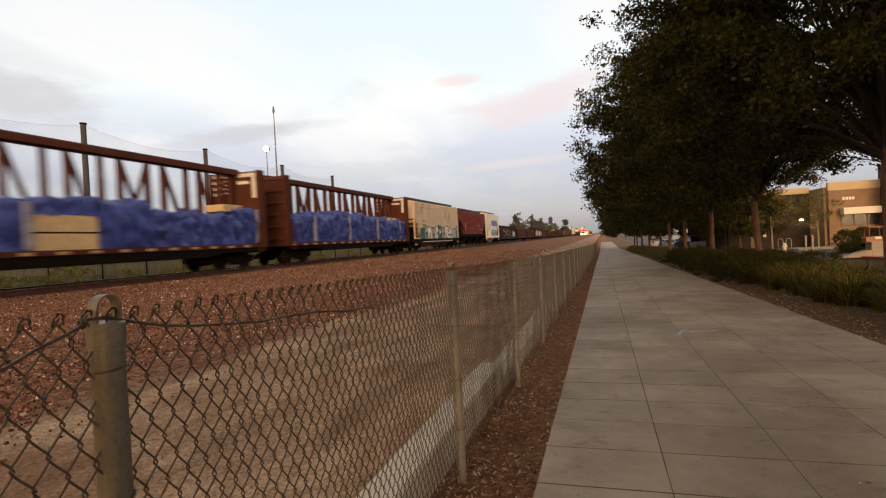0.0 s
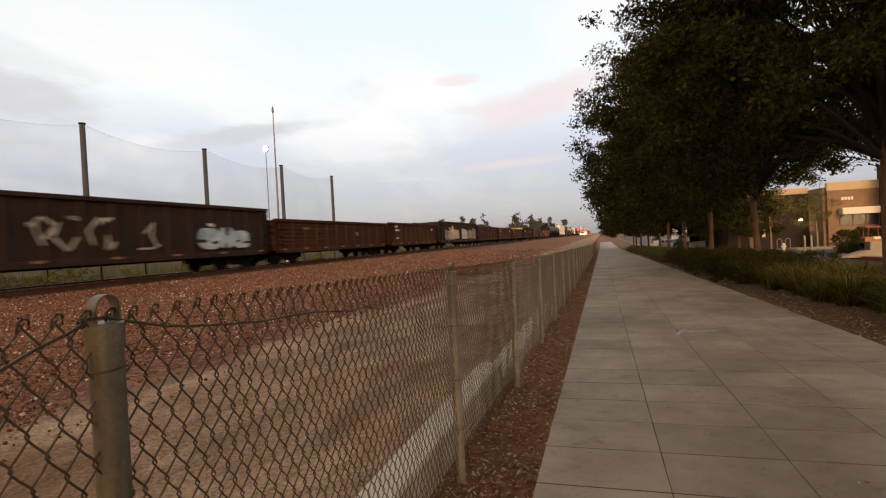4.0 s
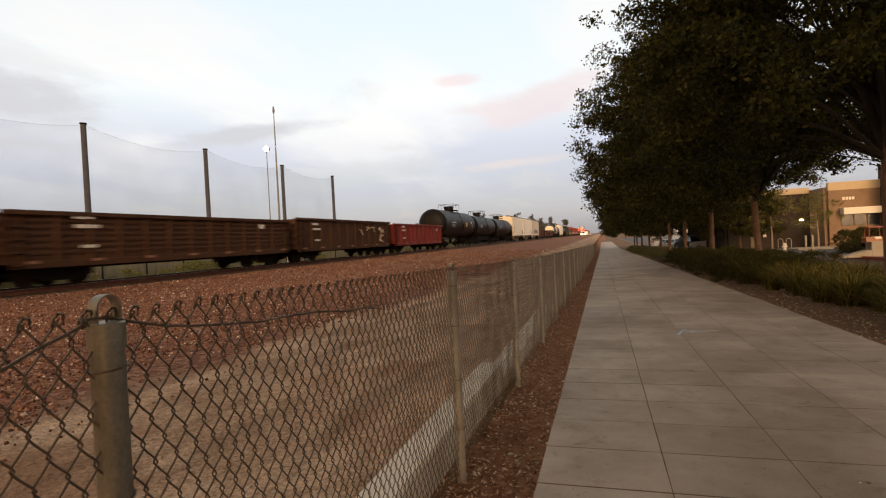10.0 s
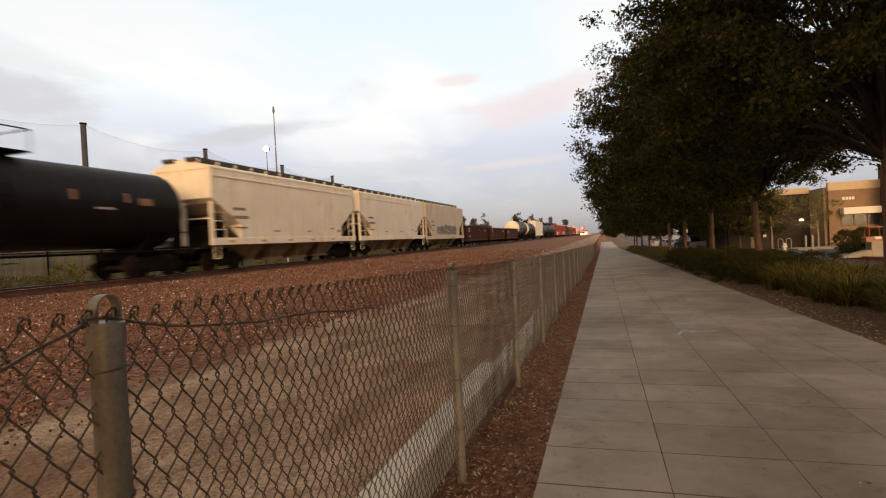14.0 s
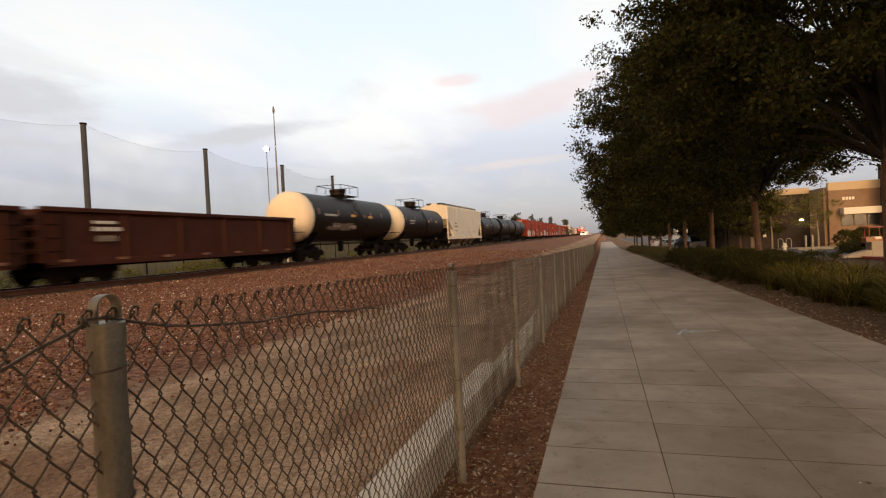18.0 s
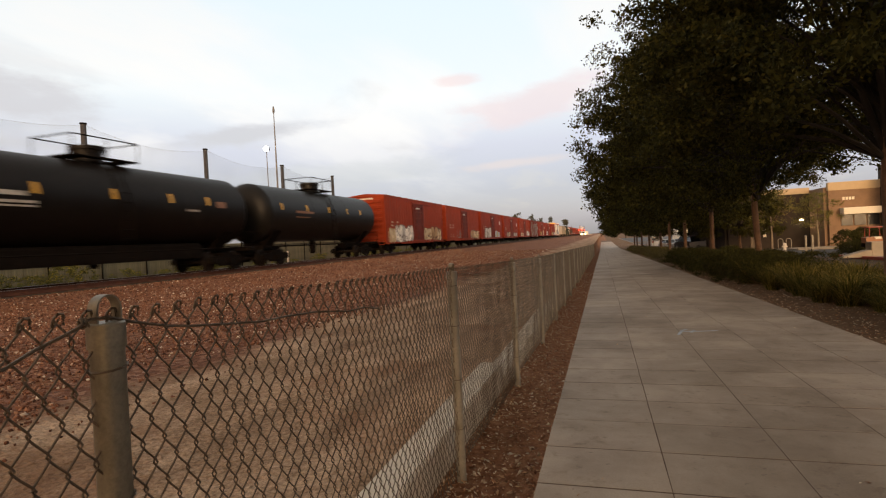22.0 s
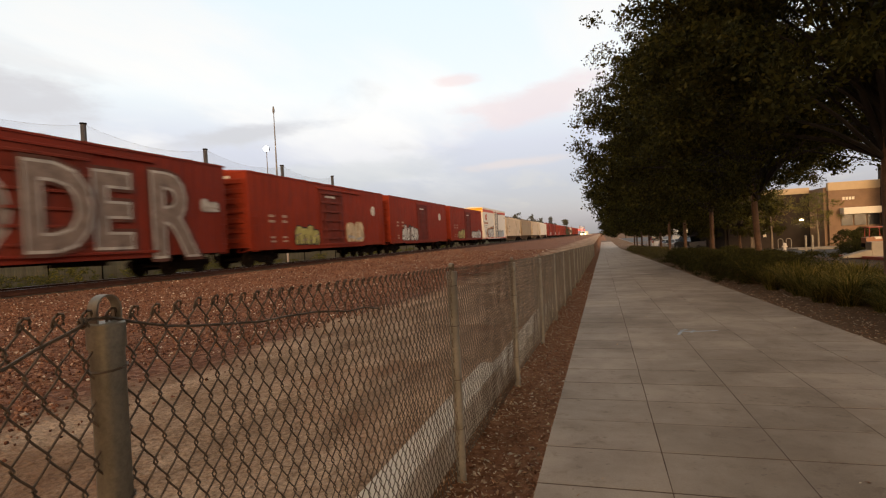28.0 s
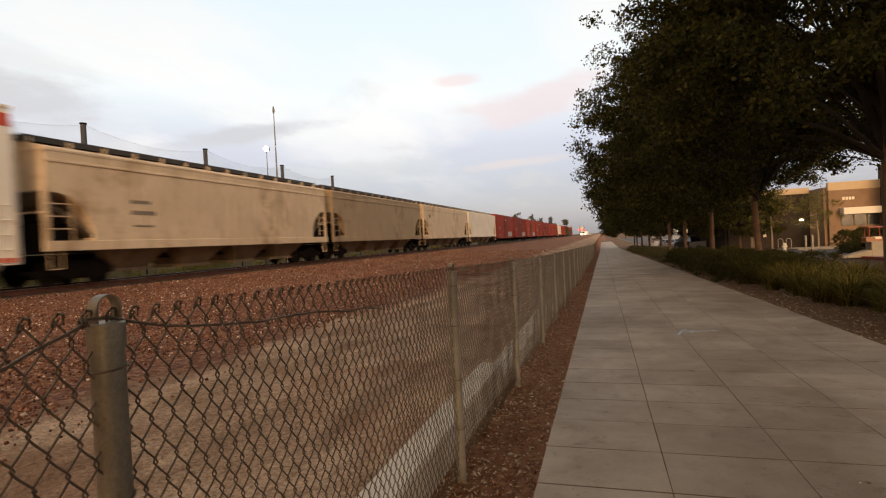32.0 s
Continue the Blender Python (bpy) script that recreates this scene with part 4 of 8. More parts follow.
# ---- covered hoppers
def hopper(a, b, top, paint, label, bays=4, sill=1.42, ribs=0, seams=0, board=True, marks=(), stencil_mat=None, roof_paint=None, round_end=False, slope=None):
    L = b - a - 0.7
    car = railcar("covered_hopper", label, "hopper car", a, b, "covered hoppers of the train")
    p = PAINT[paint]
    W, h = 1.55, L / 2
    zt = top - 0.14
    cut = []
    for k in range(7):
        u = k / 6
        if round_end:
            q = math.pi / 2 * u
            cut.append((-h + 0.25 + 1.35 * math.sin(q), sill + 1.55 * math.cos(q)))
        else:
            cut.append((-h + 0.02 + 1.9 * min(1.0, u / 0.66), 3.25 - 1.15 * min(1.0, u / 0.66) - max(0.0, u - 0.66) / 0.34 * (2.10 - sill)))
    q = IRON if paint == "hopper_brown" else p
    lip = cut[0][1]
    outline = [(-h, zt), (-h, lip)] + cut[0 if round_end else 1:] + [(-y, z) for y, z in reversed(cut[0 if round_end else 1:])] + [(h, lip), (h, zt)]
    body = part("body", Geo().prism(outline, "x", -W, W), p, car)
    roof = Geo()
    arc = [(-W - 0.02, zt - 0.02), (-W - 0.02, zt + 0.05), (-W + 0.08, zt + 0.14), (-0.7, zt + 0.30), (0.0, zt + 0.34), (0.7, zt + 0.30), (W - 0.08, zt + 0.14), (W + 0.02, zt + 0.05), (W + 0.02, zt - 0.02)]
    roof.prism(arc, "y", -h - 0.04, h + 0.04)
    part("roof", roof, PAINT[roof_paint] if roof_paint else p, car)
    part("eave_rail", Geo().slab(W - 0.02, -h, zt - 0.36, W + 0.035, h, zt - 0.28, 0.015), p, car)
    frame_paint = IRON if paint in ("hopper_brown", "rusty_cream") else p
    part("side_sill", Geo().slab(W - 0.12, -h - 0.1, sill - 0.30, W + 0.03, h + 0.1, sill + 0.02, 0.02), frame_paint, car)
    part("side_sill", Geo().slab(-W - 0.03, -h - 0.1, sill - 0.30, -W + 0.12, h + 0.1, sill + 0.02, 0.02), frame_paint, car)
    part("centre_sill", Geo().box(-0.35, -h - 0.1, 0.72, 0.35, h + 0.1, 1.02), IRON, car)
    inner = h - 2.0
    step = 2 * inner / bays
    for k in range(bays):
        y = -inner + (k + 0.5) * step
        g = Geo().loft([[(-W + 0.1, y - step * 0.47, sill - 0.1), (W - 0.1, y - step * 0.47, sill - 0.1), (W - 0.1, y + step * 0.47, sill - 0.1), (-W + 0.1, y + step * 0.47, sill - 0.1)],
                        [(-0.75, y - step * 0.2, 0.42), (0.75, y - step * 0.2, 0.42), (0.75, y + step * 0.2, 0.42), (-0.75, y + step * 0.2, 0.42)]])
        g.box(-0.8, y - step * 0.24, 0.30, 0.8, y + step * 0.24, 0.43)
        part("hopper_bay", g, {"hopper_brown": IRON, "white": PAINT["grey_cream"]}.get(paint, SHADED_BAY_GRIME), car)
    for s in (-1, 1):
        for x in (-1, 1):
            part("corner_post", Geo().slab(x * (W - 0.07) - 0.07, s * h - 0.07, sill - 0.3, x * (W - 0.07) + 0.07, s * h + 0.07, 3.1, 0.015), q, car)
        y0, y1 = sorted((s * (h - 0.10), s * (h - 1.86)))
        part("end_slope_sheet", Geo().prism([(s * (h + 0.02), 3.02), (s * (h - 0.28), 2.62), (s * (h - 1.86), sill + 0.02), (s * (h - 1.80), sill - 0.04), (s * (h - 0.18), 2.55), (s * (h + 0.06), 2.98)], "x", -W + 0.03, W - 0.10), slope or SHADED_GRIME, car, "grimy end slope sheet coloured darker for the shaded recess")
        part("end_post", Geo().slab(-0.12, s * h - 0.06, 1.0, 0.12, s * h + 0.06, 3.1, 0.015), q, car)
        part("end_platform", Geo().slab(-W + 0.1, s * (h - 0.55) - 0.65, sill - 0.36, W - 0.1, s * (h - 0.55) + 0.65, sill - 0.28, 0.01), IRON, car)
        part("end_rail", Geo().tube([(-W + 0.05, s * h, 2.35), (W - 0.05, s * h, 2.35)], 0.03, 6), q, car)
        ya, yb = sorted((s * (h - 0.35), s * (h - 1.25)))
        gear = part("brake_gear", Geo().slab(-1.15, ya, sill - 0.28, 1.15, yb, sill + 0.62, 0.06), IRON, car, "dark brake cylinder and valve box")
        part("reservoir", Geo().tube([(-1.3, s * (h - 0.62), sill + 0.82), (1.3, s * (h - 0.62), sill + 0.82)], 0.24, 12), IRON, gear, smooth=True)
        ladder(car, W - 0.02, s * (h - 0.45), sill, 3.0, 0.75, material=q)
        ladder(car, -0.9, s * (h + 0.07), sill, zt, 0.45, True, material=q)
        part("step", Geo().tube([(W - 0.05, s * (h - 0.25) - 0.2, sill - 0.3), (W - 0.05, s * (h - 0.25) - 0.2, 0.55), (W - 0.05, s * (h - 0.25) + 0.2, 0.55), (W - 0.05, s * (h - 0.25) + 0.2, sill - 0.3)], 0.022, 5), q, car)
    if ribs:
        me = Geo().slab(W - 0.01, -0.05, sill, W + 0.05, 0.05, zt - 0.28, 0.02).mesh("side_rib", p)
        for k in range(ribs):
            part("side_rib", me, p, body, at=pose(0, -h + 2.1 + (L - 4.2) * k / (ribs - 1), 0))
    for k in range(seams):
        z = zt - 0.75 - k * 0.45
        part("seam", Geo().slab(W - 0.006, -h + 0.02, z - 0.014, W + 0.012, h - 0.02, z + 0.014, 0.005), p, body)
    if board:
        for x in (-0.62, 0.62):
            g = Geo().prism([(x - 0.23, zt + 0.34), (x + 0.23, zt + 0.34), (x + 0.23, zt + 0.53), (x + 0.20, zt + 0.53), (x + 0.20, zt + 0.51), (x - 0.20, zt + 0.51), (x - 0.20, zt + 0.53), (x - 0.23, zt + 0.53)], "y", -h - 0.15, h + 0.15)
            boards = part("running_board", g, GRATE, car, "dark steel grating walkway on the roof")
        n = int(L / 1.25)
        stand = Geo().box(-0.9, -0.03, zt + 0.25, 0.9, 0.03, zt + 0.46).mesh("board_bracket", GRATE if frame_paint == IRON else p)
        for k in range(n + 1):
            part("board_bracket", stand, None, boards, at=pose(0, -h + 0.1 + (L - 0.2) * k / n, 0))
        hatch = Geo().slab(-0.33, -0.9, zt + 0.3, 0.33, 0.9, zt + 0.45, 0.04).mesh("hatch_cover", p)
        for k in range(int(L / 2.4)):
            part("hatch_cover", hatch, p, car, at=pose(0, -h + 1.4 + k * 2.4, 0))
    X = W + 0.004
    for y, z, w, hh in marks:
        stencil(car, X, [(y, y + w, z, z + hh)], stencil_mat or STENCIL_DARK)
    running_gear(car, b - a, 1.75)
    return car, X, h


# ---- tank cars
def tank(a, b, r, zc, paint, label, white_front=False, white_rear=False, ring=0, marks=(), bars="dull", skid=False):
    L = b - a - 0.9
    car = railcar("tank_car", label, "tank car", a, b, "tank cars of the train")
    p = PAINT[paint]
    h = L / 2
    N = 40

    def round_(y, rr):
        return [(rr * math.sin(2 * math.pi * k / N), y, zc + rr * math.cos(2 * math.pi * k / N)) for k in range(N)]
    dish = [(0.02, 0.0), (0.35, 0.04), (0.62, 0.13), (0.82, 0.27), (0.94, 0.43), (1.0, 0.62)]
    shell = Geo().loft([round_(-h + 0.62, r), round_(h - 0.62, r)], caps=False)
    part("shell", shell, p, car, smooth=True)
    for s, white in ((-1, white_front), (1, white_rear)):
        g = Geo().loft([round_(s * (h - d), r * f) for f, d in dish] + ([round_(s * (h - 0.95), r + 0.004)] if white else []), caps=False)
        part("tank_head", g, PAINT["tank_head"] if white else p, car, "cream-painted dished end" if white else "", smooth=True)
    for k in range(ring):
        y = -h + 0.62 + (L - 1.24) * (k + 1) / (ring + 1)
        part("weld_band", Geo().loft([round_(y - 0.05, r + 0.001), round_(y - 0.03, r + 0.010), round_(y + 0.03, r + 0.010), round_(y + 0.05, r + 0.001)], caps=False), p, car, smooth=True)
    # manway, platform and its rail
    dome = Geo()
    zt = zc + r
    dome.tube([(0, 0, zt - 0.12), (0, 0, zt + 0.44), (0, 0, zt + 0.45), (0, 0, zt + 0.56), (0, 0, zt + 0.61)], [0.52, 0.52, 0.60, 0.60, 0.40], 18)
    bolt = Geo().tube([(0.56, 0, zt + 0.3), (0.56, 0, zt + 0.6)], 0.03, 5).mesh("lid_bolt", IRON)
    manway = part("manway", dome, p, car, smooth=True)
    for k in range(8):
        part("lid_bolt", bolt, IRON, manway, at=pose(0, 0, 0, 0, 0, 45 * k))
    deck = Geo()
    for y0, y1 in ((-1.35, -0.62), (0.62, 1.35)):
        deck.box(-0.95, y0, zt + 0.06, 0.95, y1, zt + 0.10)
    deck.box(0.60, -0.62, zt + 0.06, 0.95, 0.62, zt + 0.10).box(-0.95, -0.62, zt + 0.06, -0.60, 0.62, zt + 0.10)
    deck.box(-0.06, -1.3, zt - 0.03, 0.06, -1.2, zt + 0.06).box(-0.06, 1.2, zt - 0.03, 0.06, 1.3, zt + 0.06)
    plat = part("platform", deck, IRON, car)
    rail = Geo()
    c = [(0.93, -1.33), (0.93, 1.33), (-0.93, 1.33), (-0.93, -1.33)]
    rail.tube([(x, y, zt + 0.78) for x, y in c], 0.024, 6, closed=True)
    for x, y in c + [(0.93, 0.0), (-0.93, 0.0)]:
        rail.tube([(x, y, zt + 0.08), (x, y, zt + 0.78)], 0.02, 5)
    part("guard_rail", rail, IRON, plat)
    g = Geo()
    for y in (-0.22, 0.22):
        g.tube([(r + 0.12, y, 0.75), (r + 0.12, y, zc), (r * 0.8, y, zc + r * 0.72), (0.93, y, zt + 0.1)], 0.02, 5)
    for k in range(8):
        z = 0.8 + k * 0.33
        x = r + 0.12 if z < zc else 0.12 + math.sqrt(max(0.1, r * r - (z - zc) ** 2))
        g.tube([(x, -0.22, z), (x, 0.22, z)], 0.017, 5)
    part("ladder", g, IRON, car)
    for s in (-1, 1):
        yb = s * (h - 1.5)
        part("saddle", Geo().prism([(-1.25, zc - r * 0.62), (-0.5, 0.88), (0.5, 0.88), (1.25, zc - r * 0.62), (0.0, zc - r + 0.02)], "y", yb - 0.35, yb + 0.35), IRON, car)
        part("stub_sill", Geo().box(-0.28, yb - s * 1.6 if s < 0 else yb - 1.6, 0.72, 0.28, s * (h + 0.35), 1.0) if s > 0 else Geo().box(-0.28, -h - 0.35, 0.72, 0.28, yb + 1.6, 1.0), IRON, car)
        part("end_sill", Geo().slab(-1.4, s * (h + 0.1) - 0.1, 0.85, 1.4, s * (h + 0.1) + 0.1, 1.05, 0.02), IRON, car)
        part("end_rail", Geo().tube([(1.4, s * (h + 0.1), 1.0), (1.4, s * (h + 0.1), 1.75), (-1.4, s * (h + 0.1), 1.75), (-1.4, s * (h + 0.1), 1.0)], 0.022, 5), IRON, car)
    if skid:
        # plain dark block standing in for deep shade and underframe below the belly
        part("dark_belly_block", Geo().slab(-0.9, -h + 2.8, 0.62, 0.9, h - 2.8, zc - r + 0.12, 0.1), IRON, car)
    for x in (-1.42, 1.42):
        part("side_rail", Geo().tube([(x, -h - 0.05, 1.0), (x, h + 0.05, 1.0)], 0.03, 5), IRON, car)
    part("outlet_valve", Geo().tube([(0, 0, zc - r + 0.05), (0, 0, 0.55), (0, 0, 0.45)], [0.22, 0.2, 0.12], 12), IRON, car)

    def patch(y0, y1, a0, a1, material, name):
        g = Geo()
        n = 5
        ring_ = [[((r + o) * math.cos(radians(a0 + (a1 - a0) * k / n)), y, zc + (r + o) * math.sin(radians(a0 + (a1 - a0) * k / n))) for k in range(n + 1)] for o in (0.002, 0.010) for y in (y0, y1)]
        v = [q for rr in ring_ for q in rr]
        m = n + 1
        f = [(2 * m + k, 2 * m + k + 1, 3 * m + k + 1, 3 * m + k) for k in range(n)] + [(0, m, 3 * m, 2 * m), (n, 2 * m + n, 3 * m + n, m + n)]
        part(name, g.add(v, f), material, car)
    for y in [-h * 0.78, -h * 0.42, -h * 0.05, h * 0.3, h * 0.58]:
        patch(y - 0.09, y + 0.09, 5, 18, DARKRED if bars == "dull" else YELLOW, "reflector")
    for y, w, a0, a1, kind in marks:
        if kind == "g":
            # a tangle of sprayed blobs
            rnd = random.Random(17)
            for k in range(16):
                py, pw, pa = y + rnd.uniform(0, 0.86) * w, rnd.uniform(0.12, 0.3) * w, a0 + rnd.uniform(0, 0.6) * (a1 - a0)
                patch(py, py + pw, pa, pa + rnd.uniform(0.15, 0.4) * (a1 - a0), SPRAY[rnd.choice(("silver", "grey", "dusk"))], "graffiti")
            continue
        patch(y, y + w, a0, a1, {"w": SPRAY["silver"], "y": YELLOW, "g": SPRAY["silver"], "d": DARKRED}[kind], "stencil" if kind == "w" else ("placard" if kind != "g" else "graffiti"))
    running_gear(car, b - a, 1.9)
    return car


# ---- boxcars
def boxcar(a, b, top, paint, label, roof_paint=None, end_paint=None, ribs=27, door_at=0.0, step_sill=True, trim=None):
    L = b - a - 0.75
    car = railcar("boxcar", label, "boxcar", a, b, "boxcars of the train")
    p = PAINT[paint]
    W, h = 1.55, L / 2
    zb = 0.98
    body = part("body", Geo().box(-W, -h, zb, W, h, top - 0.1), p, car)
    g = Geo().prism([(-W - 0.03, top - 0.12), (-W - 0.03, top - 0.04), (0, top + 0.10), (W + 0.03, top - 0.04), (W + 0.03, top - 0.12)], "y", -h - 0.04, h + 0.04)
    rp = PAINT[roof_paint] if roof_paint else p
    roof = part("roof", g, rp, car)
    me = Geo().prism([(-W - 0.02, top - 0.05), (0, top + 0.09), (W + 0.02, top - 0.05), (W + 0.02, top - 0.01), (0, top + 0.135), (-W - 0.02, top - 0.01)], "y", -0.04, 0.04).mesh("roof_rib", rp)
    for k in range(11):
        part("roof_rib", me, rp, roof, at=pose(0, -h + 0.5 + (L - 1.0) * k / 10, 0))
    # deeper sill between the trucks
    sill = [(-h, zb + 0.02), (-h, zb - 0.16), (-h + 3.3, zb - 0.16), (-h + 3.7, zb - 0.22), (h - 3.7, zb - 0.22), (h - 3.3, zb - 0.16), (h, zb - 0.16), (h, zb + 0.02)]
    for s in (-1, 1):
        x0, x1 = sorted((s * (W - 0.08), s * (W + 0.012)))
        part("side_sill", Geo().prism(sill, "x", x0, x1), p, car)
    part("underframe", Geo().box(-0.3, -h, zb - 0.3, 0.3, h, zb - 0.01).box(-1.3, -2.2, zb - 0.42, 1.3, -2.0, zb - 0.01).box(-1.3, 2.0, zb - 0.42, 1.3, 2.2, zb - 0.01), IRON, car)
    if ribs:
        me = Geo().loft([[(W - 0.005, -0.07, z), (W + 0.024, -0.035, z), (W + 0.024, 0.035, z), (W - 0.005, 0.07, z)] for z in (zb + 0.03, top - 0.2)]).mesh("side_post", p)
        for k in range(ribs):
            y = -h + 0.35 + (L - 0.7) * k / (ribs - 1)
            if abs(y - door_at) > 1.75:
                part("side_post", me, p, body, at=pose(0, y, 0))
                part("side_post", me, p, body, at=pose(0, y, 0, 0, 0, 180))
    ep = PAINT[end_paint] if end_paint else p
    if end_paint:
        for s in (-1, 1):
            part("end_cap", Geo().slab(-W + 0.02, s * (h + 0.012) - 0.012, top - 0.75, W - 0.02, s * (h + 0.012) + 0.012, top - 0.12, 0.004), ep, car)
    else:
        rib = Geo().loft([[(-W + 0.12, -0.11, -0.16), (-W + 0.22, 0, -0.10), (-W + 0.22, 0, 0.10), (-W + 0.12, -0.11, 0.16)],
                          [(-W + 0.3, -0.11, -0.16), (-W + 0.3, 0.0, -0.10), (-W + 0.3, 0.0, 0.10), (-W + 0.3, -0.11, 0.16)],
                          [(W - 0.3, -0.11, -0.16), (W - 0.3, 0.0, -0.10), (W - 0.3, 0.0, 0.10), (W - 0.3, -0.11, 0.16)],
                          [(W - 0.12, -0.11, -0.16), (W - 0.22, 0, -0.10), (W - 0.22, 0, 0.10), (W - 0.12, -0.11, 0.16)]]).mesh("end_rib", p)
        for s in (-1, 1):
            for k in range(7):
                part("end_rib", rib, p, body, at=pose(0, s * (h + 0.10), zb + 0.35 + k * (top - zb - 0.6) / 6.6, 0, 0, 0 if s > 0 else 180))
    # sliding plug door with cross ribs, its tracks and lock bars
    d0, d1 = door_at - 1.5, door_at + 1.5
    dp = PAINT["door_oxide"] if paint.startswith("boxcar") else p
    door = part("sliding_door", Geo().slab(W, d0, zb + 0.05, W + 0.06, d1, top - 0.42, 0.02), dp, car, "ribbed sliding door")
    rib = Geo().slab(W + 0.05, d0 + 0.12, -0.05, W + 0.13, d1 - 0.12, 0.05, 0.025).mesh("door_rib", dp)
    for k in range(6):
        part("door_rib", rib, dp, door, at=pose(0, 0, zb + 0.35 + k * (top - zb - 1.0) / 5))
    part("door_track", Geo().slab(W - 0.01, d0 - 0.3, top - 0.42, W + 0.10, d1 + 2.6, top - 0.33, 0.015), p, car)
    part("door_track", Geo().slab(W - 0.01, d0 - 0.3, zb - 0.04, W + 0.09, d1 + 2.6, zb + 0.05, 0.015), p, car)
    for y in (d0 + 0.55, d1 - 0.55):
        part("lock_bar", Geo().tube([(W + 0.11, y, zb + 0.15), (W + 0.11, y, top - 0.55)], 0.026, 6), dp, door)
    part("far_door", Geo().slab(-W - 0.06, d0, zb + 0.05, -W, d1, top - 0.42, 0.02), p, car)
    for s in (-1, 1):
        ladder(car, W + 0.07, s * (h - 0.32), zb - 0.2, zb + 1.5, 0.42, material=p)
        ladder(car, W - 0.35, s * (h + 0.16), zb - 0.2, top - 0.5, 0.42, True, material=p)
    if trim:
        part("top_stripe", Geo().slab(W - 0.004, -h, top - 0.66, W + 0.008, h, top - 0.28, 0.003), trim, car)
        part("top_stripe", Geo().slab(W + 0.058, d0, top - 0.66, W + 0.066, d1, top - 0.44, 0.003), trim, car)
    X = W + 0.049
    # white corner plate on the end, as on the real cars
    part("end_plate", Geo().box(-1.2, -h - 0.014, top - 0.36, 0.6, -h - 0.004, top - 0.24), STENCIL, car)
    running_gear(car, b - a, 2.2)
    return car, X, h
# ---- centre-beam flatcars with wrapped lumber
TARP = surface("blue_tarp", (0.040, 0.060, 0.27), 0.36, vary=0.4, scale=3.5, grain=14, bump=0.6, stain=(0.022, 0.034, 0.16), stain_at=0.5)
TARP_END = surface("grey_tarp_strap", (0.28, 0.28, 0.33), 0.6, vary=0.25, scale=3, grain=30, bump=0.2)
LUMBER = surface("fresh_lumber", (0.58, 0.41, 0.22), 0.8, vary=0.15, scale=4, grain=60, bump=0.15, stain=(0.42, 0.27, 0.13), stain_at=0.6)
SHEET = surface("white_wrap", (0.60, 0.58, 0.56), 0.5, vary=0.15, scale=3, grain=20, bump=0.2)


def tarp_pack(car, x0, x1, y0, y1, z0, z1, seed, bare=False):
    """A stack of lumber under a slack blue tarp with folds and a sagging, lumpy top."""
    rnd = random.Random(seed)
    if bare:
        pack = part("lumber_pack", Geo().slab(x0, y0, z0, x1, y1, z0 + 0.52, 0.015), LUMBER, car, "stacked pale boards")
        part("lumber_layer", Geo().slab(x0, y0, z0 + 0.58, x1, y1, z0 + 1.12, 0.015), LUMBER, pack)
        z0 = z0 + 1.1
    ny, nz, nx = 26, 11, 6
    verts, faces = [], []
    for j in range(ny + 1):
        y = y0 + (y1 - y0) * j / ny
        ring = []
        for k in range(nz + 1):
            ring.append((x1, z0 + (z1 - z0) * k / nz))
        for k in range(1, nx):
            ring.append((x1 + (x0 - x1) * k / nx, z1))
        for k in range(nz + 1):
            ring.append((x0, z1 + (z0 - z1) * k / nz))
        for x, z in ring:
            f = (z - z0) / (z1 - z0)
            n = noise.noise((y * 1.3 + seed * 7.1, z * 1.6, x))
            n2 = noise.noise((y * 4.5 + seed * 3.3, z * 3.1, x * 2))
            lump = (0.45 * noise.noise((y * 0.9 + seed * 5.7, 3.3, 0.0)) + 0.16 * n2) * max(0.0, f - 0.6) * 2.5
            n3 = noise.noise((y * 9.0 + z * 5.0 + seed, z * 2.0, 4.4))
            out = (0.09 * n + 0.10 * n2 + 0.10 * n3 - 0.10 * max(0.0, f - 0.75)) * (1 if x > (x0 + x1) / 2 else -1)
            verts.append((x + out - (0.10 if f > 0.97 and x == x1 else 0.0), y + 0.04 * n2, z + lump))
    m = len(ring)
    for j in range(ny):
        for k in range(m - 1):
            faces.append((j * m + k, (j + 1) * m + k, (j + 1) * m + k + 1, j * m + k + 1))
    faces += [tuple(range(m)), tuple(reversed(range(ny * m, ny * m + m)))]
    tarp = part("tarp", Geo().add(verts, faces), TARP, car, "slack blue tarpaulin over lumber", smooth=True)
    if not bare:
        for y in (y0 + 0.03, y1 - 0.03):
            if rnd.random() < 0.3:
                part("strap", Geo().slab(x1 + 0.03, y - 0.12, z0 + 0.05, x1 + 0.075, y + 0.12, z1 - 0.05, 0.02), TARP_END, tarp)


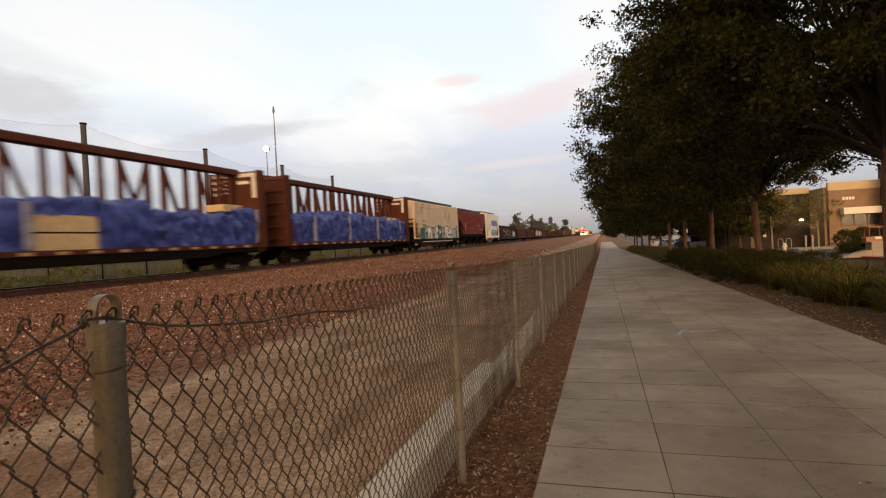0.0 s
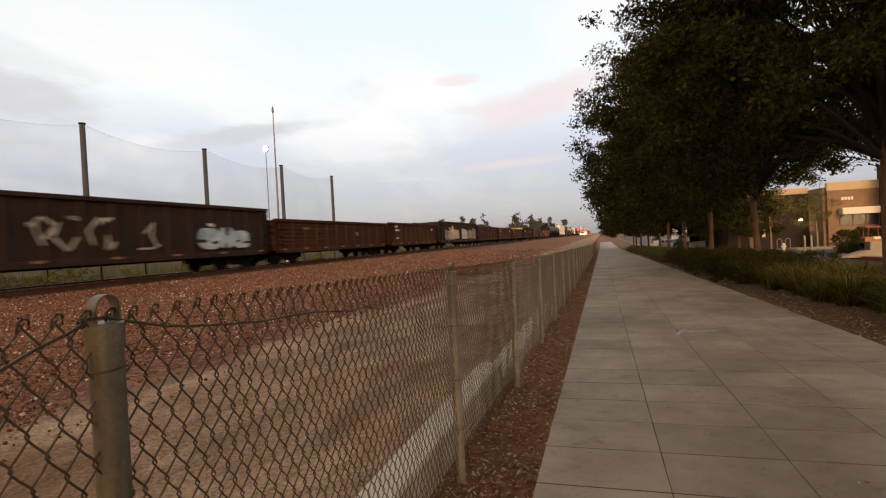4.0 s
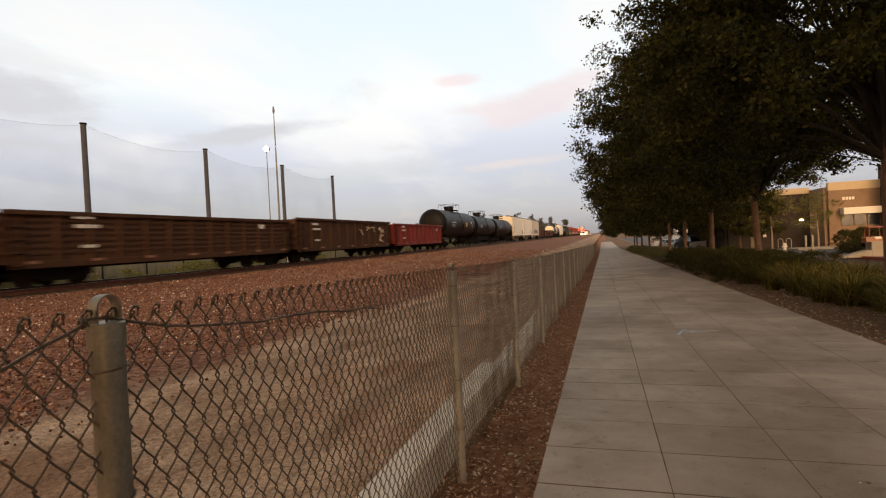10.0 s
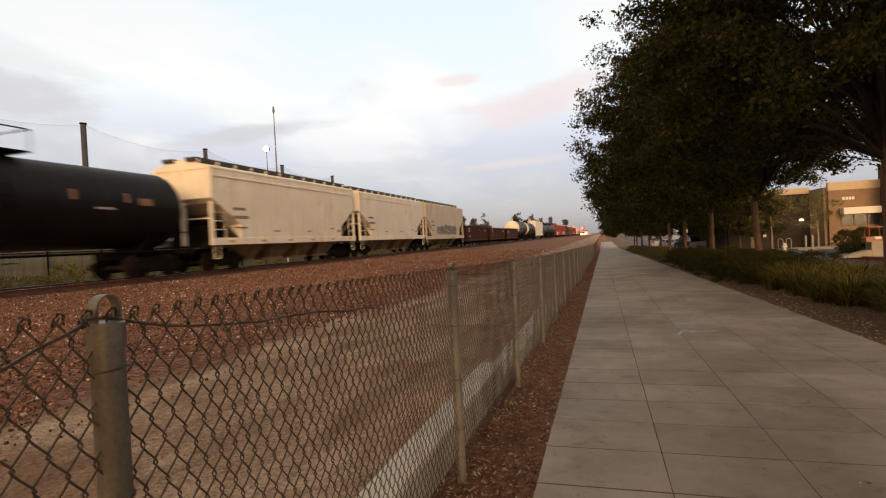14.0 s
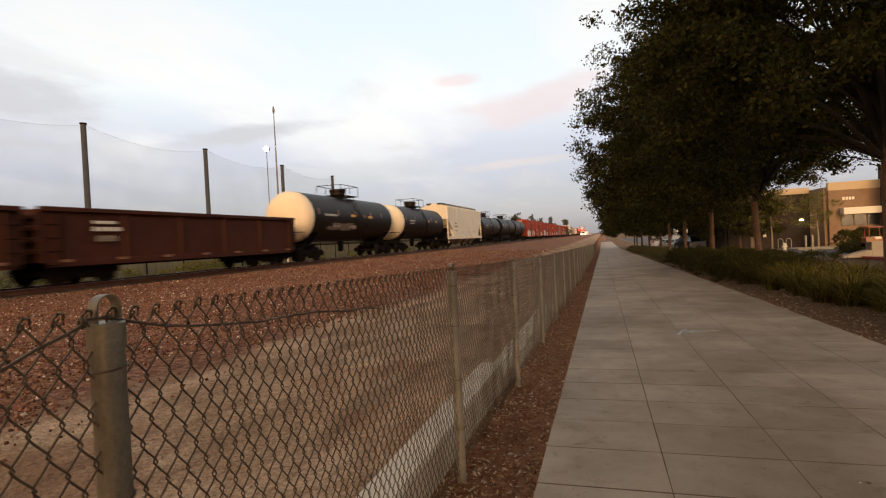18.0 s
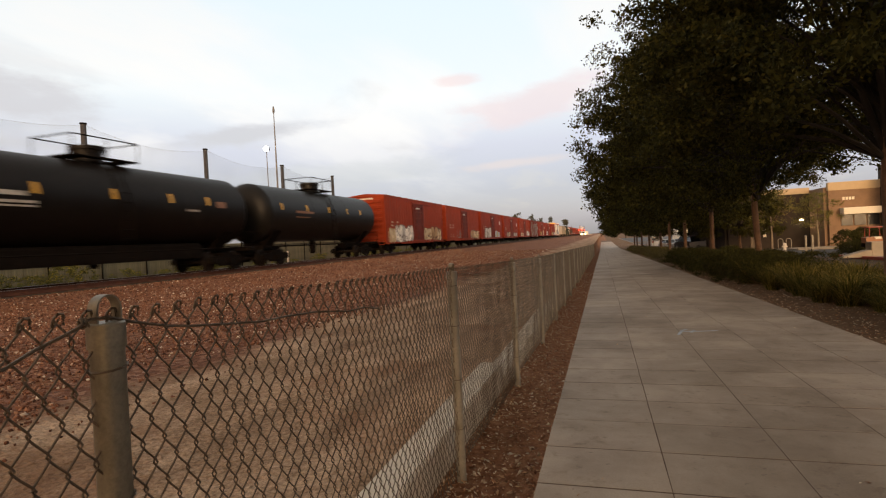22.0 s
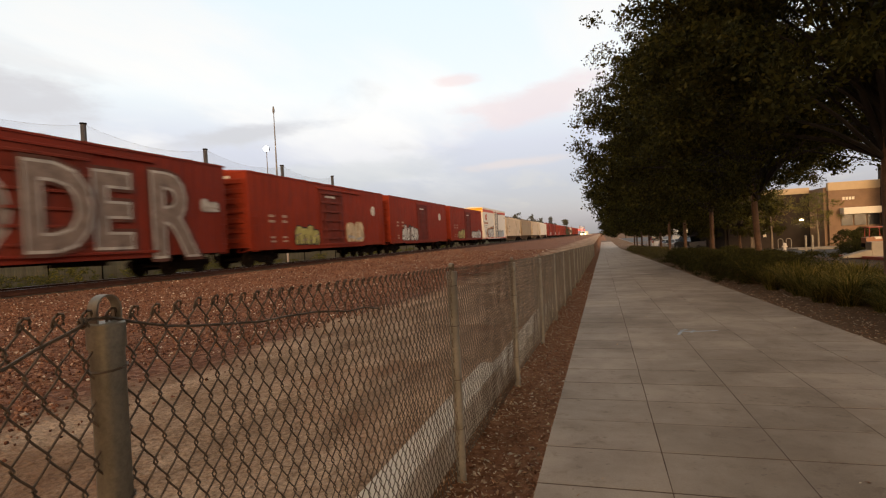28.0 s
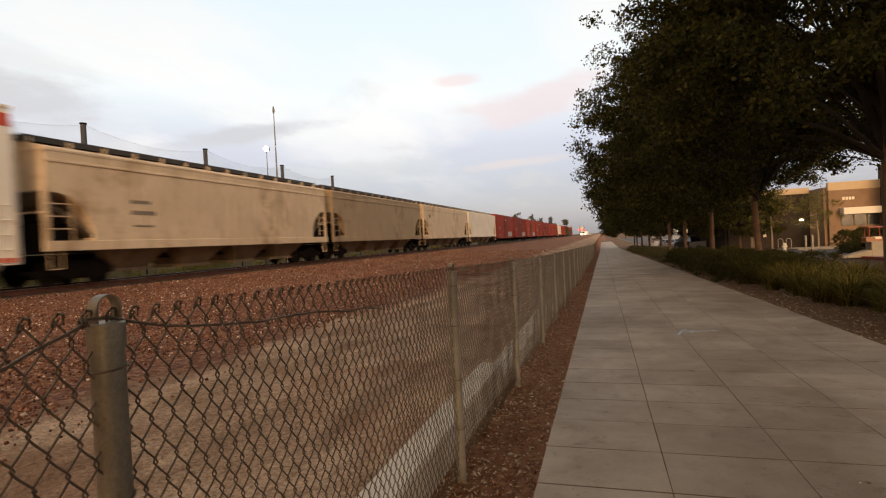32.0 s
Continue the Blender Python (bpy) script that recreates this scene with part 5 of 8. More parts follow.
def centre_beam(a, b, label, seed, open_at=()):
    L = b - a - 0.5
    h = L / 2
    car = railcar("centre_beam_flatcar", label, "flatcar", a, b, "lumber flatcars of the train")
    p = PAINT["flat_rust"]
    part("deck", Geo().slab(-1.5, -h, 0.98, 1.5, h, 1.14, 0.02), p, car)
    g = Geo().prism([(-h, 1.0), (-h, 0.82), (-h + 3.2, 0.78), (-h + 4.2, 0.62), (h - 4.2, 0.62), (h - 3.2, 0.78), (h, 0.82), (h, 1.0)], "x", 1.36, 1.46)
    part("side_sill", g, IRON, car, "dark side sill")
    part("side_sill", Geo().prism([(-h, 1.0), (-h, 0.82), (h, 0.82), (h, 1.0)], "x", -1.46, -1.36), p, car)
    part("centre_sill", Geo().box(-0.3, -h, 0.6, 0.3, h, 1.0), IRON, car)
    plates(car, 1.50, [-h + 0.6 + k * 1.15 for k in range(int(L / 1.15))], 1.05, 0.42, 0.10, SPRAY["tan"], "stake_pocket")
    part("top_chord", Geo().slab(-0.28, -h + 0.2, 4.68, 0.28, h - 0.2, 4.96, 0.05), p, car, "rust-red top beam")
    n = 9
    post = Geo().prism([(-0.085, 1.14), (0.085, 1.14), (0.05, 4.7), (-0.05, 4.7)], "x", -0.12, 0.12).mesh("beam_post", p)
    for k in range(n):
        y = -h + 1.1 + (L - 2.2) * k / (n - 1)
        part("beam_post", post, p, car, at=pose(0, y - 0.42, 0))
        part("beam_post", post, p, car, at=pose(0, y + 0.42, 0))
        if k < n - 1:
            y2 = -h + 1.1 + (L - 2.2) * (k + 1) / (n - 1) - 0.42
            yy = y + 0.42
            if k % 4 == 1:
                part("brace", Geo().prism([(yy + 0.045, 4.7), (yy - 0.045, 4.6), (y2 - 0.045, 1.15), (y2 + 0.045, 1.25)], "x", -0.07, 0.07), p, car)
                part("brace", Geo().prism([(y2 + 0.045, 4.6), (y2 - 0.045, 4.7), (yy - 0.045, 1.25), (yy + 0.045, 1.15)], "x", -0.072, 0.068), p, car)
            else:
                part("brace", Geo().prism([(yy + 0.05, 4.7), (yy - 0.05, 4.6), (y2 - 0.05, 1.15), (y2 + 0.05, 1.25)], "x", -0.07, 0.07), p, car)
    for s in (-1, 1):
        y = s * (h - 0.18)
        bulk = part("bulkhead", Geo().slab(-1.45, y - 0.07, 1.0, 1.45, y + 0.07, 4.84, 0.02), p, car, "rust-red end bulkhead")
        rib = Geo().slab(-1.46, -0.05, -0.06, 1.46, 0.05, 0.06, 0.02).mesh("bulkhead_rib", p)
        for k in range(6):
            part("bulkhead_rib", rib, p, bulk, at=pose(0, y - s * 0.0 + s * 0.12, 1.4 + 0.66 * k))
        part("corner_post", Geo().slab(1.36, y - 0.24, 1.0, 1.52, y + 0.24, 4.86, 0.03), p, bulk)
        part("corner_post", Geo().slab(-1.52, y - 0.24, 1.0, -1.36, y + 0.24, 4.86, 0.03), p, bulk)
        # painted panels on the face towards the load
        if s > 0:
            bars = [(-1.32, -0.82, 4.62 - 0.3 * k, 4.76 - 0.3 * k) for k in range(4)] + [(-0.62, -0.22, 4.6 - 0.2 * k, 4.67 - 0.2 * k) for k in range(5)]
            for x0, x1, z0, z1 in bars + [(0.12, 1.22, 4.58, 4.76), (0.12, 0.82, 4.22, 4.38), (0.98, 1.22, 3.5, 4.57)]:
                part("stencil", Geo().box(x0, y - 0.082, z0, x1, y - 0.068, z1), STENCIL, bulk)
        ladder(car, 1.54, s * (h - 0.5), 0.8, 2.2, material=p)
    k, y = 0, -h + 0.6
    rnd = random.Random(seed)
    while y < h - 1.4:
        w = min(2.35, h - 0.6 - y)
        top = 2.75 + rnd.uniform(-0.22, 0.22)
        tarp_pack(car, 0.22, 1.42, y + 0.02, y + w - 0.02, 1.15, top, seed * 10 + k, k in open_at)
        part("lumber_pack", Geo().slab(-1.40, y + 0.03, 1.15, -0.22, y + w - 0.03, 2.7, 0.02), TARP, car)
        y += w
        k += 1
    running_gear(car, b - a, 2.0)
    return car, h


carA, hA = centre_beam(4.0, 23.9, "rust-red centre-beam flatcar stacked with blue-wrapped lumber", 3, open_at=(3,))
part("lumber_layer", Geo().slab(0.3, hA - 2.9, 2.70, 1.3, hA - 1.5, 3.02, 0.03), LUMBER, carA, "bare pale boards")
carB, hB = centre_beam(25.4, 45.0, "rust-red centre-beam flatcar with blue-tarped lumber packs", 5)
part("lumber_layer", Geo().slab(0.35, hB - 3.9, 2.66, 1.25, hB - 2.2, 2.95, 0.03), LUMBER, carB, "bare pale boards")
part("wrapped_stack", Geo().slab(0.3, -hB + 0.35, 1.15, 1.40, -hB + 0.58, 2.3, 0.02), SHEET, carB, "pale wrapped board ends")

# ---- covered hoppers behind the lumber
DM = [(-5.6, 2.75, 0.9, 0.13), (-5.6, 2.35, 1.1, 0.15), (-5.5, 1.9, 0.9, 0.08), (-2.5, 1.75, 0.6, 0.07), (0.8, 1.75, 0.5, 0.07), (3.6, 1.9, 0.5, 0.09), (4.5, 1.75, 0.4, 0.12)]
car, X, h = hopper(46.0, 62.0, 4.62, "rusty_cream", "rust-streaked cream covered hopper with sprayed paint", bays=4, sill=1.10, seams=3, round_end=True, marks=DM[:3])
part("sill_flange", Geo().slab(X, -5.6, 0.80, X + 0.09, 4.8, 0.88, 0.01), SPRAY["white"], car, "pale flange along the side sill")
graffiti(car, X + 0.006, -6.1, -4.9, 1.06, 2.2, "jade", "teal", None, 1, 12)
graffiti(car, X + 0.008, -4.9, -0.65, 1.06, 2.36, "chalk", "black", None, 4, 11, "silver")
patch = part("graffiti", Geo().prism([(-0.66, 1.06), (0.80, 1.06), (0.86, 1.75), (0.74, 2.42), (0.50, 2.30), (0.34, 2.52), (0.10, 2.34), (-0.30, 2.60), (-0.62, 2.30)], "x", X - 0.004, X + 0.010), SPRAY["jade"], car, "green sprayed block")
part("star", Geo().prism([((0.36 if k % 2 else 0.14) * math.sin(math.pi * k / 5) + 0.1, 1.80 - (0.36 if k % 2 else 0.14) * math.cos(math.pi * k / 5)) for k in range(10)], "x", X, X + 0.016), SPRAY["chalk"], patch, "white sprayed star")
graffiti(car, X + 0.008, 0.85, 4.6, 1.06, 2.36, "chalk", "black", None, 4, 14, "silver")
graffiti(car, X + 0.006, 4.65, 6.5, 1.06, 2.2, "pale_blue", "teal", None, 2, 13, "grey")
car, X, h = hopper(62.4, 77.5, 4.42, "hopper_brown", "oxide-brown ribbed covered hopper with white stencils", bays=3, sill=1.55, ribs=16,
                   marks=[(-5.0, 2.75, 0.8, 0.12), (-5.0, 2.45, 1.0, 0.10), (-5.0, 2.1, 0.8, 0.08), (2.0, 2.65, 1.6, 0.10), (-1.2, 2.1, 0.4, 0.2), (3.0, 2.1, 0.3, 0.25), (4.6, 2.0, 0.4, 0.2)], stencil_mat=STENCIL)
plates(car, X + 0.05, [-4.6, -2.4, -0.2, 2.0, 3.6, 5.2], 1.62, 0.4, 0.1, SPRAY["tan"])
car, X, h = hopper(77.6, 88.3, 4.55, "white", "small off-white two-bay covered hopper with blue sprayed paint", bays=2, sill=1.22, slope=SLOPE_TAN, marks=[(-2.9, 2.9, 0.7, 0.10), (-2.9, 2.6, 0.8, 0.1), (-2.9, 2.3, 0.6, 0.08)])
graffiti(car, X, -1.0, 3.1, 2.72, 3.62, "blue", "pale_blue", None, 5, 21)
scrawl(car, X, 3.2, 4.2, 2.8, 3.3, "grey", 25, 5)
graffiti(car, X, -1.3, 3.0, 1.24, 2.15, "pale_blue", "blue", None, 4, 22, "teal")
scrawl(car, X, 3.2, 4.4, 1.6, 2.6, "tan", 26, 8)

# ---- gondolas
GM = [(-5.2, 2.15, 0.7, 0.13, 1), (-5.2, 1.85, 0.9, 0.12, 1), (-5.0, 1.2, 0.6, 0.10, 1), (4.6, 1.9, 0.4, 0.2, 1)]
GD = [(-4.8, 1.9, 0.6, 0.10, 0), (2.0, 1.5, 0.4, 0.25, 0)]
car, X, h = gondola(88.6, 107.0, 2.92, "gon_black", "black-brown ribbed steel gondola with pale sprayed scribbles", 15, marks=GM)
graffiti(car, X + 0.004, 4.2, 7.4, 1.0, 1.9, "pale_blue", "black", None, 3, 31)
scrawl(car, X, -3, 2, 1.1, 2.2, "silver", 32)
gondola(107.3, 122.7, 2.45, "gon_rust", "rust-red corrugated steel gondola", 12, True, marks=GD)
gondola(123.0, 136.4, 2.55, "gon_rust", "rust-brown steel gondola with yellow side reflectors", 11, marks=GM)
car, X, h = gondola(137.3, 154.8, 2.95, "gon_black", "tall black gondola sprayed with large pale spray paint", 15, marks=GM[:2])
graffiti(car, X + 0.004, -6.6, -5.2, 0.95, 2.0, "grey", "silver", None, 2, 40)
graffiti(car, X + 0.004, -4.9, -3.0, 0.90, 2.3, "cream", "tan", None, 2, 41, "silver")
graffiti(car, X + 0.004, -2.9, -0.9, 0.95, 2.05, "cream", "umber", None, 2, 44)
graffiti(car, X + 0.004, 0.6, 3.3, 0.95, 2.1, "white", "pale_blue", None, 3, 42, "orange")
graffiti(car, X + 0.004, 3.5, 5.4, 0.95, 2.0, "olive", "umber", None, 3, 45, "tan")
graffiti(car, X + 0.004, 5.7, 8.2, 0.95, 2.1, "grey", "silver", None, 4, 43)
gondola(155.0, 170.5, 2.62, "gon_maroon", "maroon-brown corrugated gondola with rust stains", 13, True, marks=GD)
gondola(170.6, 185.0, 2.58, "gon_rust", "rusty ribbed gondola with faded stencils", 12, True, marks=GM)
gondola(185.5, 199.8, 2.45, "gon_rust", "rust-brown smooth gondola with faded lettering", 11, marks=GM[:2])
gondola(200.3, 218.0, 2.95, "gon_black", "tall dark brown gondola with a yellow end", 16, marks=GM)
part("end_panel", Geo().slab(-1.45, -8.86, 2.45, 1.45, -8.80, 2.86, 0.01), SPRAY["olive"], moving[-1][0], "yellow painted end panel")
gondola(218.3, 233.3, 2.38, "gon_brown", "brown corrugated gondola with an orange stripe", 13, True, marks=GM)
car, X, h = gondola(233.7, 247.8, 2.56, "gon_brown", "dark brown ribbed gondola with pale lettering", 12, marks=GM)
scrawl(car, X, 0.5, 5.5, 1.0, 2.1, "cream", 51, 7)
gondola(248.4, 262.6, 2.48, "gon_red", "bright red ribbed steel gondola with white stencils", 12, marks=GM)

# ---- black tank cars and cream hoppers
TM = [(-4.6, 1.9, 1, 6, "w"), (-4.6, 1.5, -8, -5, "w"), (-4.6, 1.4, -13, -10.5, "w"), (1.9, 0.7, -12, 6, "y"), (4.6, 0.5, 3, 12, "w"), (5.0, 0.4, -14, -2, "w")]
TN = [(-4.6, 1.2, 2, 7, "w"), (-4.4, 1.3, -6, -3, "w"), (-4.4, 1.3, -10, -8, "w"), (3.0, 0.7, -6, -3, "w"), (4.8, 0.6, 2, 12, "d")]
tank(262.9, 278.6, 1.62, 2.78, "tank_black", "black tank car with a yellow placard and white stencils", marks=TM)
tank(278.9, 293.3, 1.52, 2.68, "tank_black", "black tank car with small white stencils", marks=TN, ring=2, skid=True)
tank(293.5, 309.2, 1.50, 2.66, "tank_black", "black tank car with weld bands and dull reflectors", marks=TN, ring=3)
car, X, h = hopper(309.6, 324.3, 4.70, "cream", "cream covered hopper with grey stencils and yellow sill marks", bays=4, sill=1.45, marks=DM)
plates(car, X + 0.03, [-h + 1.2 + k * 2.4 for k in range(6)], 1.3, 0.4, 0.1, YELLOW)
car, X, h = hopper(324.6, 339.4, 4.66, "cream", "cream covered hopper with faint stencils", bays=4, sill=1.45, marks=DM)
car, X, h = hopper(339.6, 354.6, 4.66, "grey_cream", "grey-cream covered hopper with grey sprayed paint", bays=4, sill=1.35, marks=DM[:3])
graffiti(car, X, -3.6, 3.8, 1.5, 2.5, "grey", "silver", None, 6, 61)
gondola(354.9, 369.8, 2.62, "gon_maroon", "maroon-brown gondola with horizontal ribs", 13, True, marks=GM)
gondola(370.0, 385.0, 2.48, "gon_maroon", "maroon-brown gondola with faded panels", 12, marks=GM)
gondola(385.2, 399.6, 2.52, "gon_maroon", "smooth maroon gondola with white stencils", 6, marks=[(-5.3, 2.0, 0.9, 0.1, 1), (-5.3, 1.75, 1.1, 0.14, 1), (-5.2, 1.4, 0.8, 0.2, 0)])
tank(400.2, 415.2, 1.55, 2.70, "tank_brown", "brown-black tank car with cream-painted ends and grey spray paint", True, True,
     marks=[(-4.8, 1.6, 2, 7, "w"), (-4.6, 4.2, -34, -10, "g"), (-1.2, 0.7, 3, 9, "y"), (1.6, 0.7, 2, 8, "y"), (0.8, 0.3, 2, 10, "d")])
tank(415.5, 429.8, 1.52, 2.68, "tank_brown", "brown-black tank car with a cream front end", True, False, marks=[(-4.4, 1.4, 2, 6, "w"), (-4.4, 1.2, -6, -3, "w"), (0.8, 0.5, 2, 8, "y"), (3.2, 0.5, 2, 8, "y")])
car, X, h = hopper(430.2, 447.8, 4.70, "cream", "long cream covered hopper with grey stencils", bays=4, sill=1.28, seams=2, slope=SLOPE_TAN, marks=DM)
tank(448.2, 463.2, 1.55, 2.70, "tank_grey", "grey-black glossy tank car with white stencils", ring=1, marks=[(-4.9, 1.9, 0, 5, "w"), (-4.8, 1.7, -9, -6, "w"), (-0.6, 0.6, 6, 13, "y"), (1.4, 0.6, -3, 0, "w"), (4.8, 0.5, -6, 2, "w")])
tank(463.4, 479.1, 1.58, 2.74, "tank_black", "black tank car with amber reflector bars", marks=TN, bars="bright", ring=1, skid=True)
tank(479.2, 494.3, 1.56, 2.80, "tank_grey", "dark grey tank car with amber lettering", marks=[(-4.2, 1.9, 0, 5, "d"), (-4.2, 1.5, -9, -7, "d")], bars="bright", ring=2)

# ---- red boxcars
MARKS = [(-6.8, 2.50, 0.5, 0.13), (-6.8, 2.22, 0.5, 0.13), (-6.7, 1.40, 0.4, 0.10), (-6.7, 1.20, 0.45, 0.09), (-5.6, 2.50, 0.45, 0.13), (-5.6, 2.22, 0.45, 0.13), (-5.6, 1.40, 0.4, 0.10), (-5.6, 1.20, 0.45, 0.09)]


def red_box(a, b, paint, label, tags, emblem=None, top=4.76):
    car, X, h = boxcar(a, b, top, paint, label)
    stencil(car, X, [(y, y + w, z, z + hh) for y, z, w, hh in MARKS], FADED)
    stencil(car, 1.615, [(-0.9, 0.35, 3.86, 3.98)], STENCIL)
    if emblem:
        y, z, r = emblem
        rim = Geo().prism([(y + r * math.cos(2 * math.pi * k / 20), z + r * 1.05 * math.sin(2 * math.pi * k / 20)) for k in range(20)], "x", X - 0.03, X + 0.004)
        part("emblem", rim, STENCIL, car, "round white emblem")
    for t in tags:
        graffiti(car, X + 0.002, *t[:4], *t[4:])
    return car, X


red_box(495.0, 511.6, "boxcar_orange", "orange-red boxcar with white and tan graffiti", [(-7.4, -5.9, 0.92, 2.0, "cream", "tan", None, 2, 71), (-5.8, -1.65, 0.92, 2.35, "chalk", "grey", None, 6, 72, "silver"), (1.5, 7.0, 0.92, 2.2, "cream", "umber", None, 5, 73, "tan")])
car, X = red_box(512.3, 529.2, "boxcar_orange", "orange-red boxcar with yellow-green graffiti at one end", [(2.9, 4.6, 0.92, 2.0, "tan", "grey", None, 2, 70, "grey"), (4.6, 8.0, 0.92, 1.95, "cream", "black", None, 4, 74, "olive")])
scrawl(car, X, -4.5, -1.8, 1.1, 2.0, "grey", 75)
red_box(530.0, 547.3, "boxcar_red", "red boxcar with large white graffiti and a round emblem", [(-6.0, -1.6, 0.95, 2.65, "white", "umber", None, 6, 76, "silver"), (1.7, 5.6, 1.0, 1.95, "pale_blue", "silver", None, 5, 77, "olive")], (6.0, 3.3, 0.33))
car, X = red_box(548.5, 565.4, "boxcar_red", "red boxcar with grey drips of spray paint", [(-5.6, -2.0, 1.0, 1.9, "cream", "black", None, 5, 78, "grey"), (2.0, 6.2, 1.0, 1.8, "silver", "black", None, 4, 79)], (6.2, 3.3, 0.33))
red_box(566.6, 583.4, "boxcar_orange", "orange-red boxcar with pale graffiti along the sill", [(-6.4, -2.2, 1.0, 1.75, "cream", "black", None, 5, 80, "tan"), (2.6, 7.2, 1.0, 2.2, "white", "umber", None, 4, 81)])
car, X = red_box(584.4, 601.4, "boxcar_dark", "dark red boxcar with the word KODER in tall silver letters", [])


def big_word(car, X):
    """Tall sprayed letters with a pale rim round a grey face."""
    spots = [("K", -6.05, 4.55, 0.72, 0.95), ("O", -3.25, 3.15, 0.80, 1.25), ("D", -1.0, 3.75, 0.86, 1.2), ("E", 1.35, 3.6, 0.92, 1.25), ("R", 3.75, 4.5, 0.86, 0.85)]
    rim, face = [], []
    for k, (ch, y, size, wide, low) in enumerate(spots):
        for grow, depth, bag, colour in ((0.30, 0.004, rim, "umber"), (0.17, 0.010, face, "silver"), (0.06, 0.012, [], "dusk")):
            cu = bpy.data.curves.new("letter", "FONT")
            cu.body, cu.size, cu.offset, cu.extrude, cu.resolution_u, cu.align_x = ch, size, grow * 0.9, 0.003, 3, "LEFT"
            tmp = bpy.data.objects.new("letter", cu)
            scene.collection.objects.link(tmp)
            me = bpy.data.meshes.new_from_object(tmp.evaluated_get(bpy.context.evaluated_depsgraph_get()))
            bpy.data.objects.remove(tmp)
            me.materials.clear()
            me.materials.append(SPRAY[colour])
            ob = part("letter_shadow" if depth < 0.006 else ("letter_rim" if depth < 0.011 else "letter_face"), me, None, car if depth < 0.006 else rim[k])
            m = Matrix(((0, 0, 1, X + (0.10 if ch == "D" else 0.006)), (wide, 0, 0, y), (0, 1, 0, low), (0, 0, 0, 1)))
            ob.matrix_basis = m if depth < 0.006 else pose(0, 0, 0.006 if depth < 0.011 else 0.012)
            bag.append(ob)


big_word(car, X)
graffiti(car, X, 6.6, 7.6, 2.6, 3.1, "silver", "grey", None, 3, 83)
red_box(602.3, 619.8, "boxcar_red", "red boxcar with tan and grey graffiti", [(-4.4, -1.8, 1.0, 2.1, "olive", "black", None, 4, 84, "grey"), (1.9, 4.4, 1.05, 2.35, "cream", "tan", None, 2, 85, "silver")], (6.3, 3.3, 0.33))
red_box(620.4, 637.4, "boxcar_red", "red boxcar with grey and white graffiti low on its side", [(-5.6, -1.7, 1.0, 2.3, "white", "black", None, 7, 86, "grey")], (5.6, 3.35, 0.36))
red_box(638.4, 655.5, "boxcar_red", "red boxcar with yellow and silver graffiti", [(-4.9, -2.0, 1.0, 2.05, "olive", "black", None, 4, 87, "tan"), (1.9, 7.2, 1.0, 2.0, "white", "black", None, 6, 88, "silver")])

# ---- white insulated boxcar
PAINT["yellow"] = surface("yellow_paint", (0.85, 0.42, 0.02), 0.6, vary=0.12, scale=0.8, grain=25, bump=0.03)
ORANGE = surface("orange_stripe_paint", (0.62, 0.085, 0.035), 0.6, vary=0.12, scale=1.0, grain=25, bump=0.03)
PAINT["reefer_white"] = surface("clean_white_paint", (0.86, 0.78, 0.66), 0.55, vary=0.06, scale=0.6, grain=20, bump=0.04, stain=(0.62, 0.46, 0.30), stain_at=0.64, streak=(0.74, 0.60, 0.45))
CHECK = surface("quilted_white_panel", (0.84, 0.74, 0.60), 0.6, vary=0.06, scale=1.5, grain=25, bump=0.03)
carW, XW, hW = boxcar(656.0, 675.2, 5.42, "reefer_white", "white insulated boxcar with an orange stripe and yellow ends", end_paint="yellow", ribs=0, trim=ORANGE)
part("low_stripe", Geo().slab(1.555, -hW, 0.83, 1.570, hW, 0.97, 0.004), ORANGE, carW)
for i in range(12):
    for j in range(5):
        y = -hW + 0.9 + i * (2 * hW - 1.8) / 11.0
        if abs(y) > 1.9 and (i + j) % 2:
            part("raised_panel", Geo().add([(1.552, y - 0.55, 1.9 + j * 0.55), (1.552, y + 0.55, 1.9 + j * 0.55), (1.552, y + 0.55, 2.42 + j * 0.55), (1.552, y - 0.55, 2.42 + j * 0.55), (1.562, y, 2.16 + j * 0.55)],
                 [(0, 1, 4), (1, 2, 4), (2, 3, 4), (3, 0, 4), (3, 2, 1, 0)]), CHECK, carW)
part("emblem", Geo().prism([(-7.75, 4.05), (-7.5, 4.38), (-6.7, 4.42), (-6.68, 3.72), (-7.05, 3.52), (-7.5, 3.62)], "x", 1.562, 1.578), SPRAY["scarlet"], carW, "faded scarlet shield emblem")
part("emblem_bar", Geo().slab(1.578, -7.6, 3.92, 1.586, -6.75, 3.98, 0.003), SPRAY["cream"], carW)
part("emblem_bar", Geo().slab(1.562, -8.5, 3.02, 1.574, -5.9, 3.24, 0.004), SPRAY["orange"], carW, "faded orange lettering band")
part("smear", Geo().prism([(-9.0, 3.36), (-8.4, 3.34), (-8.25, 3.22), (-8.8, 3.24)], "x", 1.562, 1.572), SPRAY["grey"], carW)
for y0, y1, z0, z1 in ((-8.4, -7.7, 2.72, 2.78), (-8.4, -7.9, 2.5, 2.56), (-7.5, -6.6, 2.72, 2.8), (-7.4, -6.7, 2.46, 2.54), (-8.5, -7.9, 2.0, 2.06), (-8.4, -7.8, 1.8, 1.86), (-7.4, -6.2, 2.1, 2.16), (8.0, 8.3, 4.1, 4.4)):
    stencil(carW, 1.565, [(y0, y1, z0, z1)], STENCIL_DARK)
part("notice", Geo().slab(1.560, -7.75, 1.32, 1.570, -6.75, 1.95, 0.003), SPRAY["white"], carW, "white notice panel")
